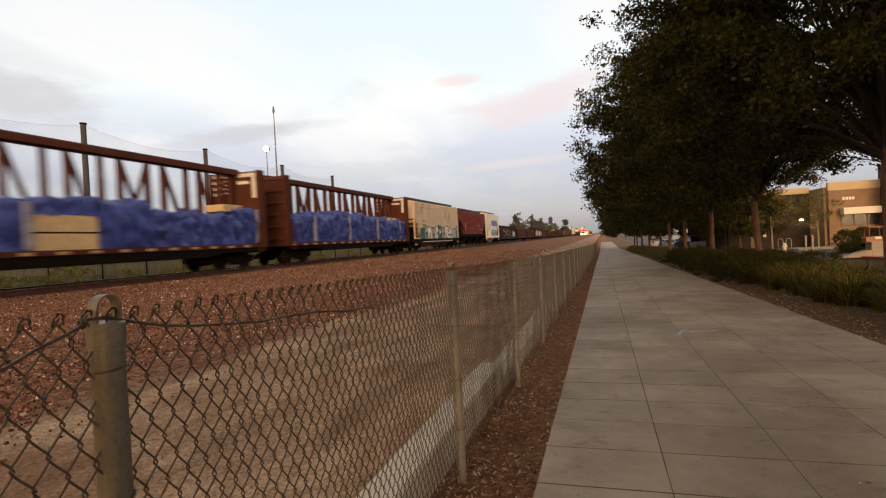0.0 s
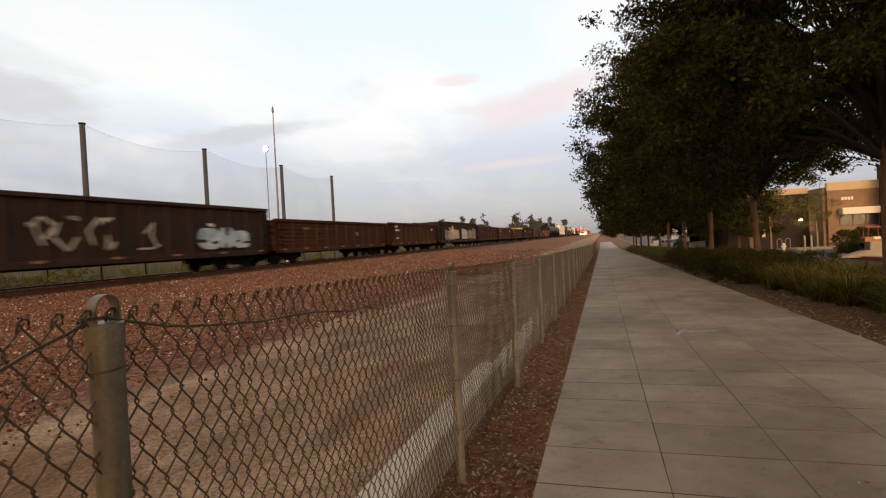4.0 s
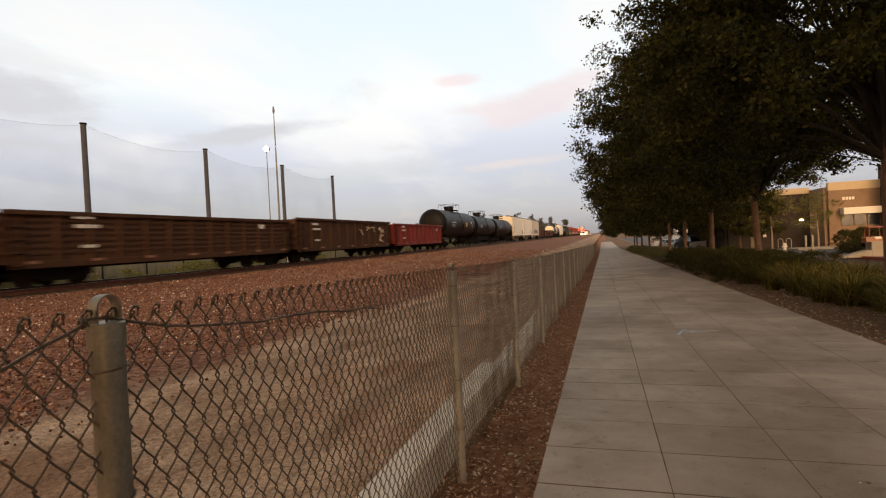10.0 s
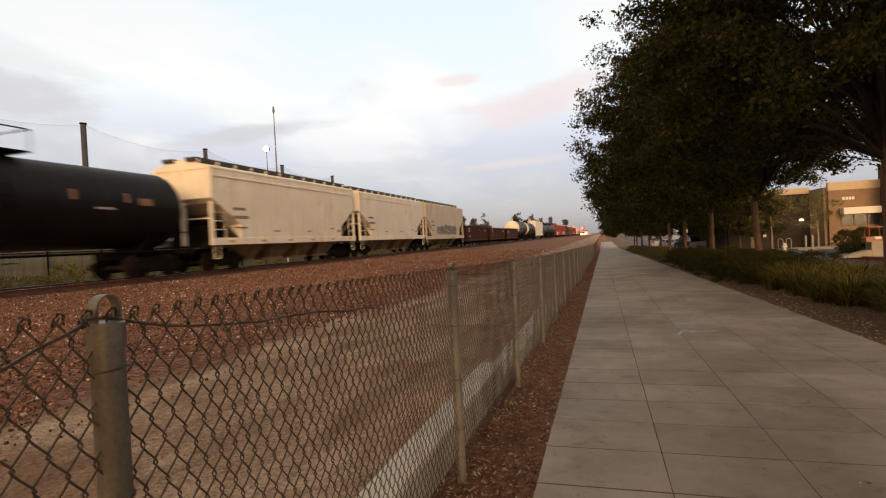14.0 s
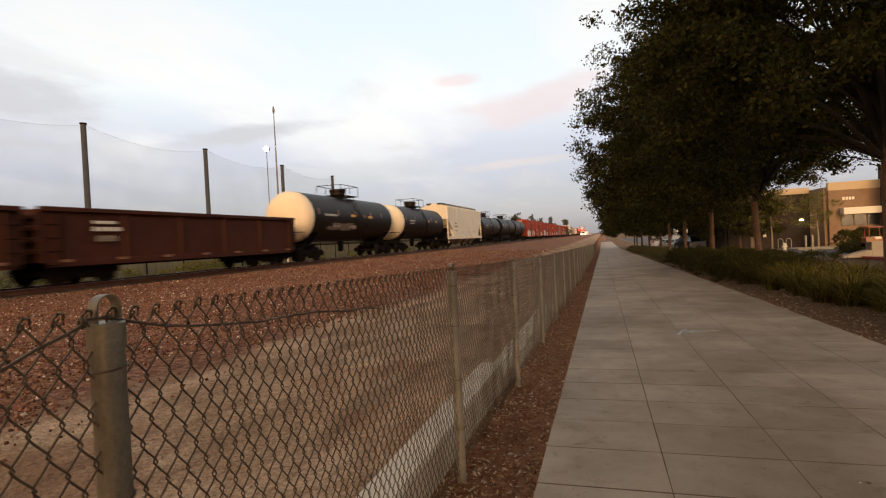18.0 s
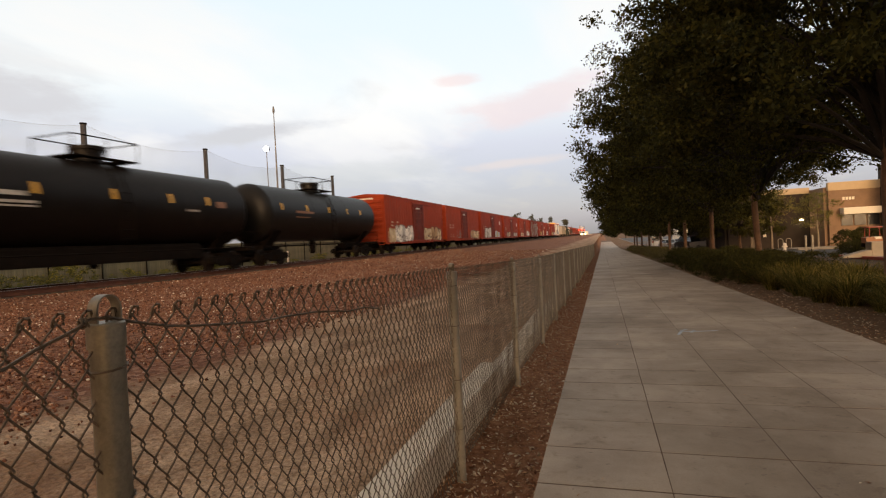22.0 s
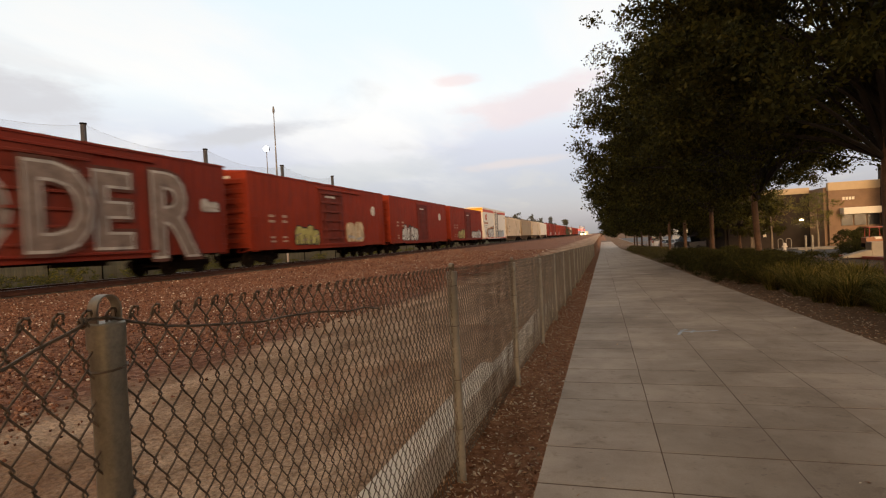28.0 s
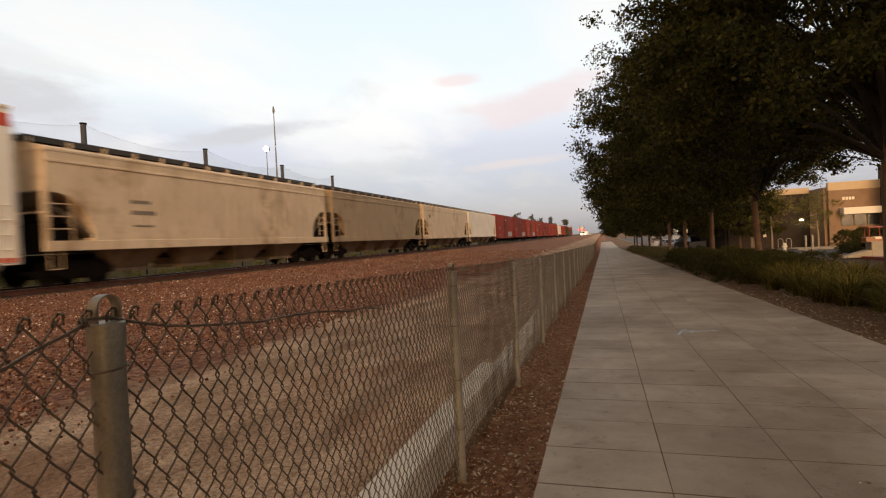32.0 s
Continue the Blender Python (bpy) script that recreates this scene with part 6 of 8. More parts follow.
part("notice_text", Geo().slab(1.570, -7.55, 1.5, 1.576, -6.95, 1.78, 0.002), SPRAY["grey"], carW)
part("placard", Geo().slab(1.562, -2.2, 2.4, 1.575, -1.62, 2.8, 0.004), SPRAY["black"], carW, "small dark placard")
for y in (-0.72, -0.2, 0.75, 1.25, 1.42):
    part("lock_rod", Geo().tube([(1.68, y, 1.0), (1.68, y, 4.9)], 0.028, 6), GRATE, carW)
for z in (1.15, 1.95, 2.45, 3.1):
    part("lock_rail", Geo().slab(1.66, -0.8, z, 1.70, 1.5, z + 0.05, 0.01), GRATE, carW)
part("roller_track", Geo().slab(1.56, -1.4, 4.72, 1.66, 5.0, 4.78, 0.01), GRATE, carW)
graffiti(carW, 1.562, -6.9, -1.7, 1.0, 2.55, "orange", "tan", None, 2, 93)
graffiti(carW, 1.574, -5.9, -2.0, 1.0, 2.35, "white", "black", None, 5, 91, "purple")
graffiti(carW, 1.566, 2.1, 7.0, 1.02, 2.1, "pale_blue", "grey", None, 9, 92, "silver")

# ---- closing cars
hopper(675.4, 693.5, 4.42, "tan_dust", "dusty tan covered hopper with rounded side openings", bays=4, round_end=True, sill=1.42, marks=DM[:3])
hopper(693.8, 711.6, 4.42, "brown_dust", "brown-dusted covered hopper with dark bays", bays=4, round_end=True, sill=1.42)
hopper(711.9, 730.0, 4.42, "tan_dust", "dusty tan covered hopper with a small dark mark", bays=4, round_end=True, sill=1.42, marks=[(-7, 3.2, 0.6, 0.3)])
hopper(730.3, 748.8, 4.42, "cream", "pale cream covered hopper near the end", bays=4, round_end=True, sill=1.42)
for k in range(13):
    s = 749.1 + 18.0 * k
    if k == 7:
        hopper(s, s + 17.6, 4.5, "cream", "distant cream covered hopper", bays=3)
    else:
        red_box(s, s + 17.6, ("boxcar_red", "boxcar_dark", "boxcar_orange")[k % 3], "distant red boxcar in the train", [(2.0, 6.0, 1.0, 1.9, "silver", "grey", None, 4, 100 + k)] if k < 3 else [])
# ---------------------------------------------------------------- stones, chips and leaves
def island_material(name, stops, rough=0.9, through=0.0, spec=0.3):
    """Loose pieces, each of its own colour."""
    m = bpy.data.materials.new(name)
    m.use_nodes = True
    t = m.node_tree
    b = t.nodes["Principled BSDF"]
    geo = t.nodes.new("ShaderNodeNewGeometry")
    col = ramp(t, stops, geo.outputs["Random Per Island"]).outputs[0]
    coord = t.nodes.new("ShaderNodeTexCoord")
    n = node(t, "ShaderNodeTexNoise", Scale=0.8, Detail=4.0)
    t.links.new(coord.outputs["Object"], n.inputs["Vector"])
    col = mix(t, col, ramp(t, [(0.3, (0.75, 0.75, 0.75)), (0.7, (1.2, 1.2, 1.15))], n.outputs["Fac"]).outputs[0], 1.0, "MULTIPLY")
    t.links.new(col, b.inputs["Base Color"])
    b.inputs["Roughness"].default_value = rough
    b.inputs["Specular IOR Level"].default_value = spec
    if through:
        tr = t.nodes.new("ShaderNodeBsdfTranslucent")
        t.links.new(col, tr.inputs["Color"])
        mx = node(t, "ShaderNodeMixShader", Fac=through)
        t.links.new(b.outputs[0], mx.inputs[1])
        t.links.new(tr.outputs[0], mx.inputs[2])
        t.links.new(mx.outputs[0], t.nodes["Material Output"].inputs[0])
    return m


STONES = island_material("ballast_stone", [(0.0, (0.060, 0.025, 0.015)), (0.3, (0.165, 0.066, 0.038)), (0.6, (0.27, 0.115, 0.068)), (0.88, (0.36, 0.185, 0.118)), (0.95, (0.50, 0.36, 0.27)), (1.0, (0.78, 0.68, 0.57))])
CHIPS = island_material("bark_and_leaf_litter", [(0.0, (0.16, 0.060, 0.030)), (0.12, (0.34, 0.14, 0.07)), (0.4, (0.50, 0.26, 0.14)), (0.65, (0.66, 0.45, 0.29)), (1.0, (0.90, 0.78, 0.62))])
rng = np.random.default_rng(7)


def turns(n):
    """Random rotation matrices."""
    q = rng.normal(size=(n, 4))
    q /= np.linalg.norm(q, axis=1)[:, None]
    w, x, y, z = q.T
    return np.stack([1 - 2 * (y * y + z * z), 2 * (x * y - z * w), 2 * (x * z + y * w), 2 * (x * y + z * w), 1 - 2 * (x * x + z * z), 2 * (y * z - x * w),
                     2 * (x * z - y * w), 2 * (y * z + x * w), 1 - 2 * (x * x + y * y)], 1).reshape(n, 3, 3)


def scatter(name, shape, faces, place, size, material, rot=None):
    n = len(place)
    base = np.asarray(shape, float)
    rot = turns(n) if rot is None else rot
    v = np.einsum("nij,kj->nki", rot, base) * np.asarray(size).reshape(n, 1, -1) + place[:, None, :]
    f = (np.asarray(faces)[None] + (np.arange(n) * len(base))[:, None, None]).reshape(-1, len(faces[0]))
    return raw_mesh(name, v.reshape(-1, 3), f, material)


def ground_at(x, y):
    h = ground_z(x, y)
    if -16 < x < -1.2:
        h += 0.10 * (noise.noise((x * 0.35, y * 0.22, 1.5))) + 0.035 * noise.noise((x * 1.7, y * 1.1, 7.5))
    if -9.5 < x < -1.4:
        h -= 0.05 * (math.exp(-((x + 2.6) / 0.35) ** 2) + math.exp(-((x + 4.3) / 0.35) ** 2))
    return h


OCTA = [(1, 0, 0), (-0.9, 0.1, 0), (0.1, 0.8, 0), (0, -0.9, 0.1), (0, 0.1, 0.75), (0.05, 0, -0.7)]
OCTA_F = [(0, 2, 4), (2, 1, 4), (1, 3, 4), (3, 0, 4), (2, 0, 5), (1, 2, 5), (3, 1, 5), (0, 3, 5)]


def build_stones():
    pts, size = [], []
    n = 0
    while n < 70000:
        y = 3.0 + 57.0 * rng.random() ** 1.5
        x = -16.5 + 12.3 * rng.random()
        edge = -5.4 + 1.5 * noise.noise((y * 0.3, 5.1, x * 0.4)) + 0.7 * noise.noise((y * 1.1, 2.2, x))
        if x > edge and rng.random() > 0.02 + 0.09 * math.exp(-(x - edge)):
            n += 0.25
            continue
        pts.append((x, y, ground_at(x, y) + 0.006))
        size.append((0.013 + 0.020 * rng.random() ** 1.6) * (1.0 + y / 60.0))
        n += 1
    size = np.array(size)
    ob = new("ballast_stones", scatter("ballast_stones", OCTA, OCTA_F, np.array(pts), size[:, None] * (0.75 + 0.5 * rng.random((len(size), 3))), STONES))
    tagged(ob, "loose reddish crushed stone on the railway bank", "gravel", kind="stuff")


def build_litter():
    flake = [(-1, -0.35, 0), (0.2, -0.5, 0.12), (1, 0.1, 0), (0.1, 0.5, 0.1), (0, 0, -0.12)]
    ff = [(0, 1, 3), (1, 2, 3), (1, 0, 4), (2, 1, 4), (3, 2, 4), (0, 3, 4)]
    pts, size = [], []
    for i in range(9000):
        y = 2.2 + 26 * rng.random() ** 1.7
        x = -1.06 + 0.63 * rng.random() ** 1.6
        pts.append((x, y, path_z(y) - 0.094 + 0.012 * rng.random()))
        size.append(0.008 + 0.019 * rng.random() ** 2)
    for i in range(4500):
        y = 6 + 24 * rng.random() ** 1.4
        x = 3.20 + 1.6 * rng.random() ** 1.3
        pts.append((x, y, path_z(y) - 0.094 + 0.012 * rng.random()))
        size.append(0.010 + 0.022 * rng.random() ** 2)
    for i in range(70):
        y = 3.0 + 20 * rng.random()
        x = -0.4 + 3.6 * rng.random() ** 0.7
        pts.append((x, y, path_z(y) + 0.004))
        size.append(0.008 + 0.014 * rng.random() ** 2)
    flat = turns(len(pts))
    a = rng.random(len(pts)) * 6.283
    tilt = 0.35 * rng.normal(size=(2, len(pts)))
    c, s = np.cos(a), np.sin(a)
    rot = np.stack([c, -s, tilt[0], s, c, tilt[1], -tilt[0], -tilt[1], np.ones_like(c)], 1).reshape(-1, 3, 3)
    ob = new("bark_litter", scatter("bark_litter", flake, ff, np.array(pts), np.array(size)[:, None], CHIPS, rot))
    tagged(ob, "bark chips and dry leaves beside the sidewalk", "bark litter", kind="stuff")


build_stones()
build_litter()

# ---------------------------------------------------------------- trees and planting
LEAF = island_material("broad_green_leaf", [(0.0, (0.020, 0.021, 0.005)), (0.6, (0.050, 0.048, 0.011)), (1.0, (0.105, 0.092, 0.023))], 0.7, 0.22, 0.10)
BARK = surface("grey_brown_bark", (0.115, 0.062, 0.036), 0.95, vary=0.35, scale=4, grain=30, bump=0.7)
# bark again, darkened in its colour for the shade inside the crowns
SHADED_LIMB = surface("shaded_limb_bark", (0.018, 0.013, 0.009), 0.95, vary=0.35, scale=4, grain=30, bump=0.7)
LEAF_SHAPE = [(0, 0, 0), (0.45, 0.26, 0.06), (1.0, 0.0, -0.10), (0.45, -0.26, 0.06)]
LEAF_F = [(0, 1, 2), (0, 2, 3)]


def crown_points(seed, n, reach, zc, up, down, gap, bough=0):
    """Middles of leaf clumps, most of them near the crown's uneven skin; the crown is broad low down and rounds off above."""
    r = np.random.default_rng(seed)
    out, lobe, left = [], None, 0
    while len(out) < n:
        if left > 0:
            # the clumps of one bough stay together
            left -= 1
            out.append(tuple(lobe + r.normal(size=3) * np.array([0.085, 0.085, 0.055]) * reach))
            continue
        u = r.random()
        prof = min(1.10 - 0.35 * u, 0.88 + 1.4 * u) * math.sqrt(max(0.0, 1 - (max(0.0, u - 0.55) / 0.47) ** 2))
        a = r.random() * 2 * math.pi
        bulge = 1.0 + 0.20 * noise.noise((math.cos(a) * 1.6 + seed, math.sin(a) * 1.6, u * 4.0)) + 0.15 * noise.noise((math.cos(a) * 4 + seed, math.sin(a) * 4, u * 9.0))
        rad = reach * prof * min(bulge, 1.12) * r.random() ** 0.40
        z = zc - down + u * (up + down) + (0.5 * noise.noise((a * 2.0, seed, 1.0)) if u < 0.15 else 0.0)
        p = (rad * math.cos(a), rad * math.sin(a), z)
        if noise.noise((p[0] * 0.55, p[1] * 0.55, p[2] * 0.8 + seed)) < gap:
            continue
        out.append(p)
        lobe, left = np.array(p), bough
    return np.array(out)


def leaves_mesh(name, mids, per, spread, size, material, seed):
    r = np.random.default_rng(seed)
    n = len(mids) * per
    d = r.normal(size=(n, 3))
    d /= np.linalg.norm(d, axis=1)[:, None]
    d *= (r.random(n) ** 0.6)[:, None] * np.array([spread, spread, spread * 0.62])
    scale = np.repeat(0.7 + 0.6 * r.random(len(mids)), per)[:, None]
    return scatter(name, LEAF_SHAPE, LEAF_F, np.repeat(mids, per, 0) + d * scale, (size * (0.7 + 0.6 * r.random(n)))[:, None], material)


def limbs_geo(mids, fork, seed, trunk_r, every):
    rnd = random.Random(seed)
    g = Geo()
    for i in range(0, len(mids), every):
        p = Vector(mids[i])
        a = Vector((rnd.uniform(-0.05, 0.05), rnd.uniform(-0.05, 0.05), fork + rnd.uniform(-0.3, 1.6)))
        m = a.lerp(p, 0.45) + Vector((rnd.uniform(-0.3, 0.3), rnd.uniform(-0.3, 0.3), rnd.uniform(0.1, 0.6)))
        r0 = trunk_r * rnd.uniform(0.22, 0.42)
        g.tube([a, a.lerp(m, 0.5) + Vector((0, 0, 0.12)), m, m.lerp(p, 0.6), p], [r0, r0 * 0.8, r0 * 0.55, r0 * 0.32, 0.012], 6)
    return g


def crown_kit(seed, n, per, reach, zc, up, down, size, gap=-0.16, every=7, fork=2.2, prune=0.0):
    mids = crown_points(seed, n, reach, zc, up, down, gap, 7)
    # the boughs over the street are pruned higher than those over the walk
    low = 1 - (mids[:, 2] - mids[:, 2].min()) / (mids[:, 2].max() - mids[:, 2].min())
    mids[:, 2] += prune * np.maximum(0.0, mids[:, 0] - 0.4) * low ** 1.5
    return leaves_mesh("crown", mids, per, 0.52, size, LEAF, seed), limbs_geo(mids, fork, seed, 0.19, every).mesh("branchwork", SHADED_LIMB, True)


KITS = {"near": crown_kit(3, 1900, 100, 4.95, 6.6, 6.6, 2.75, 0.13, gap=-0.17, fork=3.2, every=22),
        "wide": crown_kit(8, 1700, 95, 6.5, 6.3, 7.4, 3.4, 0.13, gap=-0.14, fork=3.2, every=22, prune=0.42),
        "far": crown_kit(5, 620, 60, 5.9, 6.4, 5.8, 3.7, 0.22, gap=-0.16, fork=3.2, every=12)}


def street_tree(x, y, kit, turn, r, lean=(0, 0), stretch=1.0):
    tree = thing("street_tree", "broad leafy street tree with a dark dense crown", "tree", pose(x, y, path_z(y) - 0.1, 0, 0, turn), "street trees beside the sidewalk")
    tree.scale = (stretch, stretch, stretch)
    trunk = Geo().tube([(0, 0, -0.1), (0, 0, 0.12), (0.01, 0, 0.5), (lean[0] * 0.5, lean[1] * 0.5, 1.6), (lean[0], lean[1], 2.6), (lean[0] * 1.2, 0, 4.2)],
                       [r * 1.5, r * 1.25, r * 1.02, r * 0.92, r * 0.95, r * 0.5], 14)
    part("trunk", trunk, BARK, tree, "grey-brown trunk", smooth=True)
    crown, limbs = KITS[kit]
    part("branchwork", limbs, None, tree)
    part("crown", crown, None, tree, "dense dark green leaves")


# unseen trees, added behind the camera to keep sun and sky off the near walk
for y, turn in ((-27.0, 80), (-16.5, 10), (-6.0, 200)):
    street_tree(4.7, y, "far", turn, 0.19)
street_tree(5.3, 2.8, "near", 140, 0.19)
street_tree(6.05, 14.0, "near", 20, 0.16)
street_tree(6.0, 24.2, "wide", 8, 0.125, (-0.08, 0.05))
street_tree(6.0, 33.6, "wide", -25, 0.12)
for y, turn in ((44.0, 20), (53.5, 130), (64, 250), (75, 60), (87, 170), (100, 300), (114, 30)):
    street_tree(6.0 + 0.25 * math.sin(y), y, "far", turn, 0.13)

GRASS = island_material("ornamental_grass", [(0.0, (0.03, 0.034, 0.007)), (0.45, (0.095, 0.092, 0.020)), (0.75, (0.21, 0.165, 0.040)), (1.0, (0.48, 0.35, 0.12))], 0.8, 0.25, 0.1)
SHRUB = island_material("shrub_leaf", [(0.0, (0.017, 0.019, 0.005)), (0.6, (0.042, 0.043, 0.011)), (1.0, (0.11, 0.095, 0.024))], 0.8, 0.12, 0.15)
SHRUB_LIGHT = island_material("pale_shrub_leaf", [(0.0, (0.06, 0.055, 0.015)), (0.6, (0.11, 0.095, 0.028)), (1.0, (0.20, 0.16, 0.06))], 0.6, 0.15)


def grass_mesh(seed, n=560, height=0.70, spread=0.58):
    r = np.random.default_rng(seed)
    a = r.random(n) * 6.283
    rad = spread * 0.35 * np.sqrt(r.random(n))
    lean = (0.05 + 0.95 * r.random(n) ** 1.3) * spread * 1.35
    hgt = height * (0.40 + 0.72 * r.random(n))
    w = 0.003 + 0.006 * r.random(n) ** 2
    twist = r.normal(size=n) * 0.5
    c, s = np.cos(a), np.sin(a)
    v = np.zeros((n, 7, 3))
    for k, (f, wide) in enumerate(((0.0, 1.0), (0.45, 1.0), (0.8, 0.7))):
        c, s = np.cos(a + twist * f), np.sin(a + twist * f)
        out = rad + lean * f ** 1.8
        z = hgt * (f - 0.18 * f ** 4)
        v[:, 2 * k] = np.stack([c * out - s * w * wide, s * out + c * w * wide, z], 1)
        v[:, 2 * k + 1] = np.stack([c * out + s * w * wide, s * out - c * w * wide, z], 1)
    out = rad + lean * 1.15
    v[:, 6] = np.stack([c * out, s * out, hgt * 0.86], 1)
    f = np.array([(0, 1, 3), (0, 3, 2), (2, 3, 5), (2, 5, 4), (4, 5, 6)])
    return raw_mesh("blades", v.reshape(-1, 3), (f[None] + (np.arange(n) * 7)[:, None, None]).reshape(-1, 3), GRASS)


def shrub_mesh(seed, reach, up, n, per, size, material):
    mids = crown_points(seed, n, reach, up * 0.5, up * 0.62, up * 0.5, -0.3)
    return leaves_mesh("foliage", mids, per, 0.16, size, material, seed)


def planting():
    blades = [grass_mesh(40 + k) for k in range(4)]
    shrubs = [shrub_mesh(60 + k, 0.95, 0.85, 120, 42, 0.055, SHRUB) for k in range(3)]
    pale = [shrub_mesh(70 + k, 0.8, 0.6, 90, 36, 0.055, SHRUB_LIGHT) for k in range(2)]
    stem = Geo()
    for k in range(7):
        q = k * 0.9
        stem.tube([(0, 0, -0.1), (0.2 * math.cos(q), 0.2 * math.sin(q), 0.25), (0.5 * math.cos(q), 0.5 * math.sin(q), 0.5)], [0.02, 0.014, 0.006], 5)
    stems = stem.mesh("woody_base", BARK)
    rnd = random.Random(4)
    y = 7.5
    while y < 19.6:
        for x in (4.70, 5.25, 5.85, 6.45):
            px, py = x + rnd.uniform(-0.3, 0.3), y + rnd.uniform(-0.36, 0.36)
            tuft = thing("ornamental_grass", "green-gold ornamental grass tuft with arching blades", "grass", pose(px, py, path_z(py) - 0.1, 0, 0, rnd.uniform(0, 360)), "grass tufts in the planting strip")
            k = rnd.uniform(0.7, 1.2)
            tuft.scale = (k, k, k * rnd.uniform(0.8, 1.1))
            part("blades", blades[rnd.randrange(4)], None, tuft)
        y += 0.62
    y = 18.6
    while y < 37:
        for x in (4.45 if y < 27 else 4.7, 5.25, 6.0):
            px, py = x + rnd.uniform(-0.2, 0.2), y + rnd.uniform(-0.4, 0.4)
            if math.hypot(px - 6.0, py - 24.2) < 0.5 or math.hypot(px - 6.0, py - 33.6) < 0.5:
                px += 0.7
            bush = thing("low_shrub", "dark green low rounded shrub", "shrub", pose(px, py, path_z(py) - 0.1, 0, 0, rnd.uniform(0, 360)), "shrubs in the planting strip")
            k = rnd.uniform(0.78, 1.0)
            bush.scale = (k * 1.1, k * 1.1, k)
            part("woody_base", stems, None, bush)
            part("foliage", shrubs[rnd.randrange(3)], None, bush)
        y += 1.1
    while y < 88:
        for x in (4.3, 5.6):
            px, py = x + rnd.uniform(-0.4, 0.4), y + rnd.uniform(-0.4, 0.4)
            bush = thing("low_shrub", "olive low shrub in the planting strip", "shrub", pose(px, py, path_z(py) - 0.1, 0, 0, rnd.uniform(0, 360)), "shrubs in the planting strip")
            k = rnd.uniform(0.75, 1.1)
            bush.scale = (k * 1.2, k * 1.2, k)
            part("woody_base", stems, None, bush)
            part("foliage", pale[rnd.randrange(2)], None, bush)
        y += 2.3


planting()
for x, y, turn, k in ((13.0, 59.0, 40, 0.60), (11.9, 68.0, 160, 0.66), (10.8, 79.0, 280, 0.70)):
    street_tree(x, y, "far", turn, 0.2, stretch=k)
# ---------------------------------------------------------------- road, lot and buildings beyond the planting
KERB = surface("kerb_concrete", (0.31, 0.26, 0.20), 0.9, vary=0.15, scale=2, grain=60, bump=0.2)
RED_KERB = surface("red_kerb_paint", (0.36, 0.06, 0.04), 0.8, vary=0.25, scale=3, grain=50, bump=0.15, stain=(0.33, 0.22, 0.18), stain_at=0.6)
LOT = surface("lot_paving", (0.20, 0.185, 0.165), 0.9, vary=0.2, scale=0.8, grain=60, bump=0.2)
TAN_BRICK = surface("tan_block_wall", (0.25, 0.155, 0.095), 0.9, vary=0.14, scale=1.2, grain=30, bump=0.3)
# brown block whose colour also carries the shade of the trees before it
SHADED_BRICK = surface("shaded_brown_block_wall", (0.034, 0.022, 0.015), 0.9, vary=0.2, scale=1.2, grain=30, bump=0.3)
PARAPET = surface("cream_stucco", (0.52, 0.39, 0.245), 0.85, vary=0.08, scale=1.0, grain=40, bump=0.1)
CANOPY = surface("pale_canopy", (0.80, 0.72, 0.58), 0.7, vary=0.06, scale=1.0, grain=30, bump=0.05)
GLASS = surface("dark_window_glass", (0.03, 0.032, 0.036), 0.08, 0.0, vary=0.15, scale=0.6, grain=5, bump=0.0, spec=0.8)
FRAME = surface("bronze_window_frame", (0.09, 0.065, 0.045), 0.5, 0.4, vary=0.15, scale=2, grain=40, bump=0.0)
LAMP = glow("lit_lamp_lens", (1.0, 0.88, 0.55), 14.0)


def strip(x0, x1, ys, dz0, dz1, g=None):
    """A band along the road that follows the fall of the ground."""
    g = g or Geo()
    rings = [[(x0, y, path_z(y) + dz0), (x1, y, path_z(y) + dz0), (x1, y, path_z(y) + dz1), (x0, y, path_z(y) + dz1)] for y in ys]
    return g.loft(rings)


def build_road():
    ys = [-30, 0, 20, 40, 60, 80, 90, 95, 100, 110, 120, 140, 170, 220, 300]
    tagged(new("road", strip(8.45, 13.0, ys, -0.5, -0.10).mesh("road", ASPHALT)), "dark asphalt street beyond the planting strip", "road", kind="structure")
    tagged(new("kerb", strip(8.25, 8.45, ys, -0.5, 0.04).mesh("kerb", KERB)), "concrete kerb of the planting strip", "kerb", kind="structure")
    far = [y for y in ys if y >= 40]
    tagged(new("lot", strip(13.0, 90.0, [37.5] + far, -0.5, -0.095).mesh("lot", ASPHALT)), "dark asphalt parking lot", "parking lot", kind="structure")
    tagged(new("pavement", strip(13.2, 60.0, [-30, 0, 20, 37.3], -0.5, 0.03).mesh("pavement", LOT)), "worn paved corner beside the street", "pavement", kind="structure")
    tagged(new("red_kerb", strip(13.0, 13.2, [22, 30, 37.3], -0.5, 0.05).mesh("red_kerb", RED_KERB)), "red-painted concrete kerb", "kerb", kind="structure")
    g = Geo().box(16.5, 54.2, -1.6, 60, 54.45, path_z(54) + 0.06)
    tagged(new("entrance_kerb", g.mesh("entrance_kerb", KERB)), "pale kerb before the building", "kerb", kind="structure")
    g = Geo().box(16.5, 54.45, -1.6, 60, 57.9, path_z(56) + 0.04)
    tagged(new("entrance_walk", g.mesh("entrance_walk", KERB)), "pale concrete walk before the building", "pavement", kind="structure")


build_road()


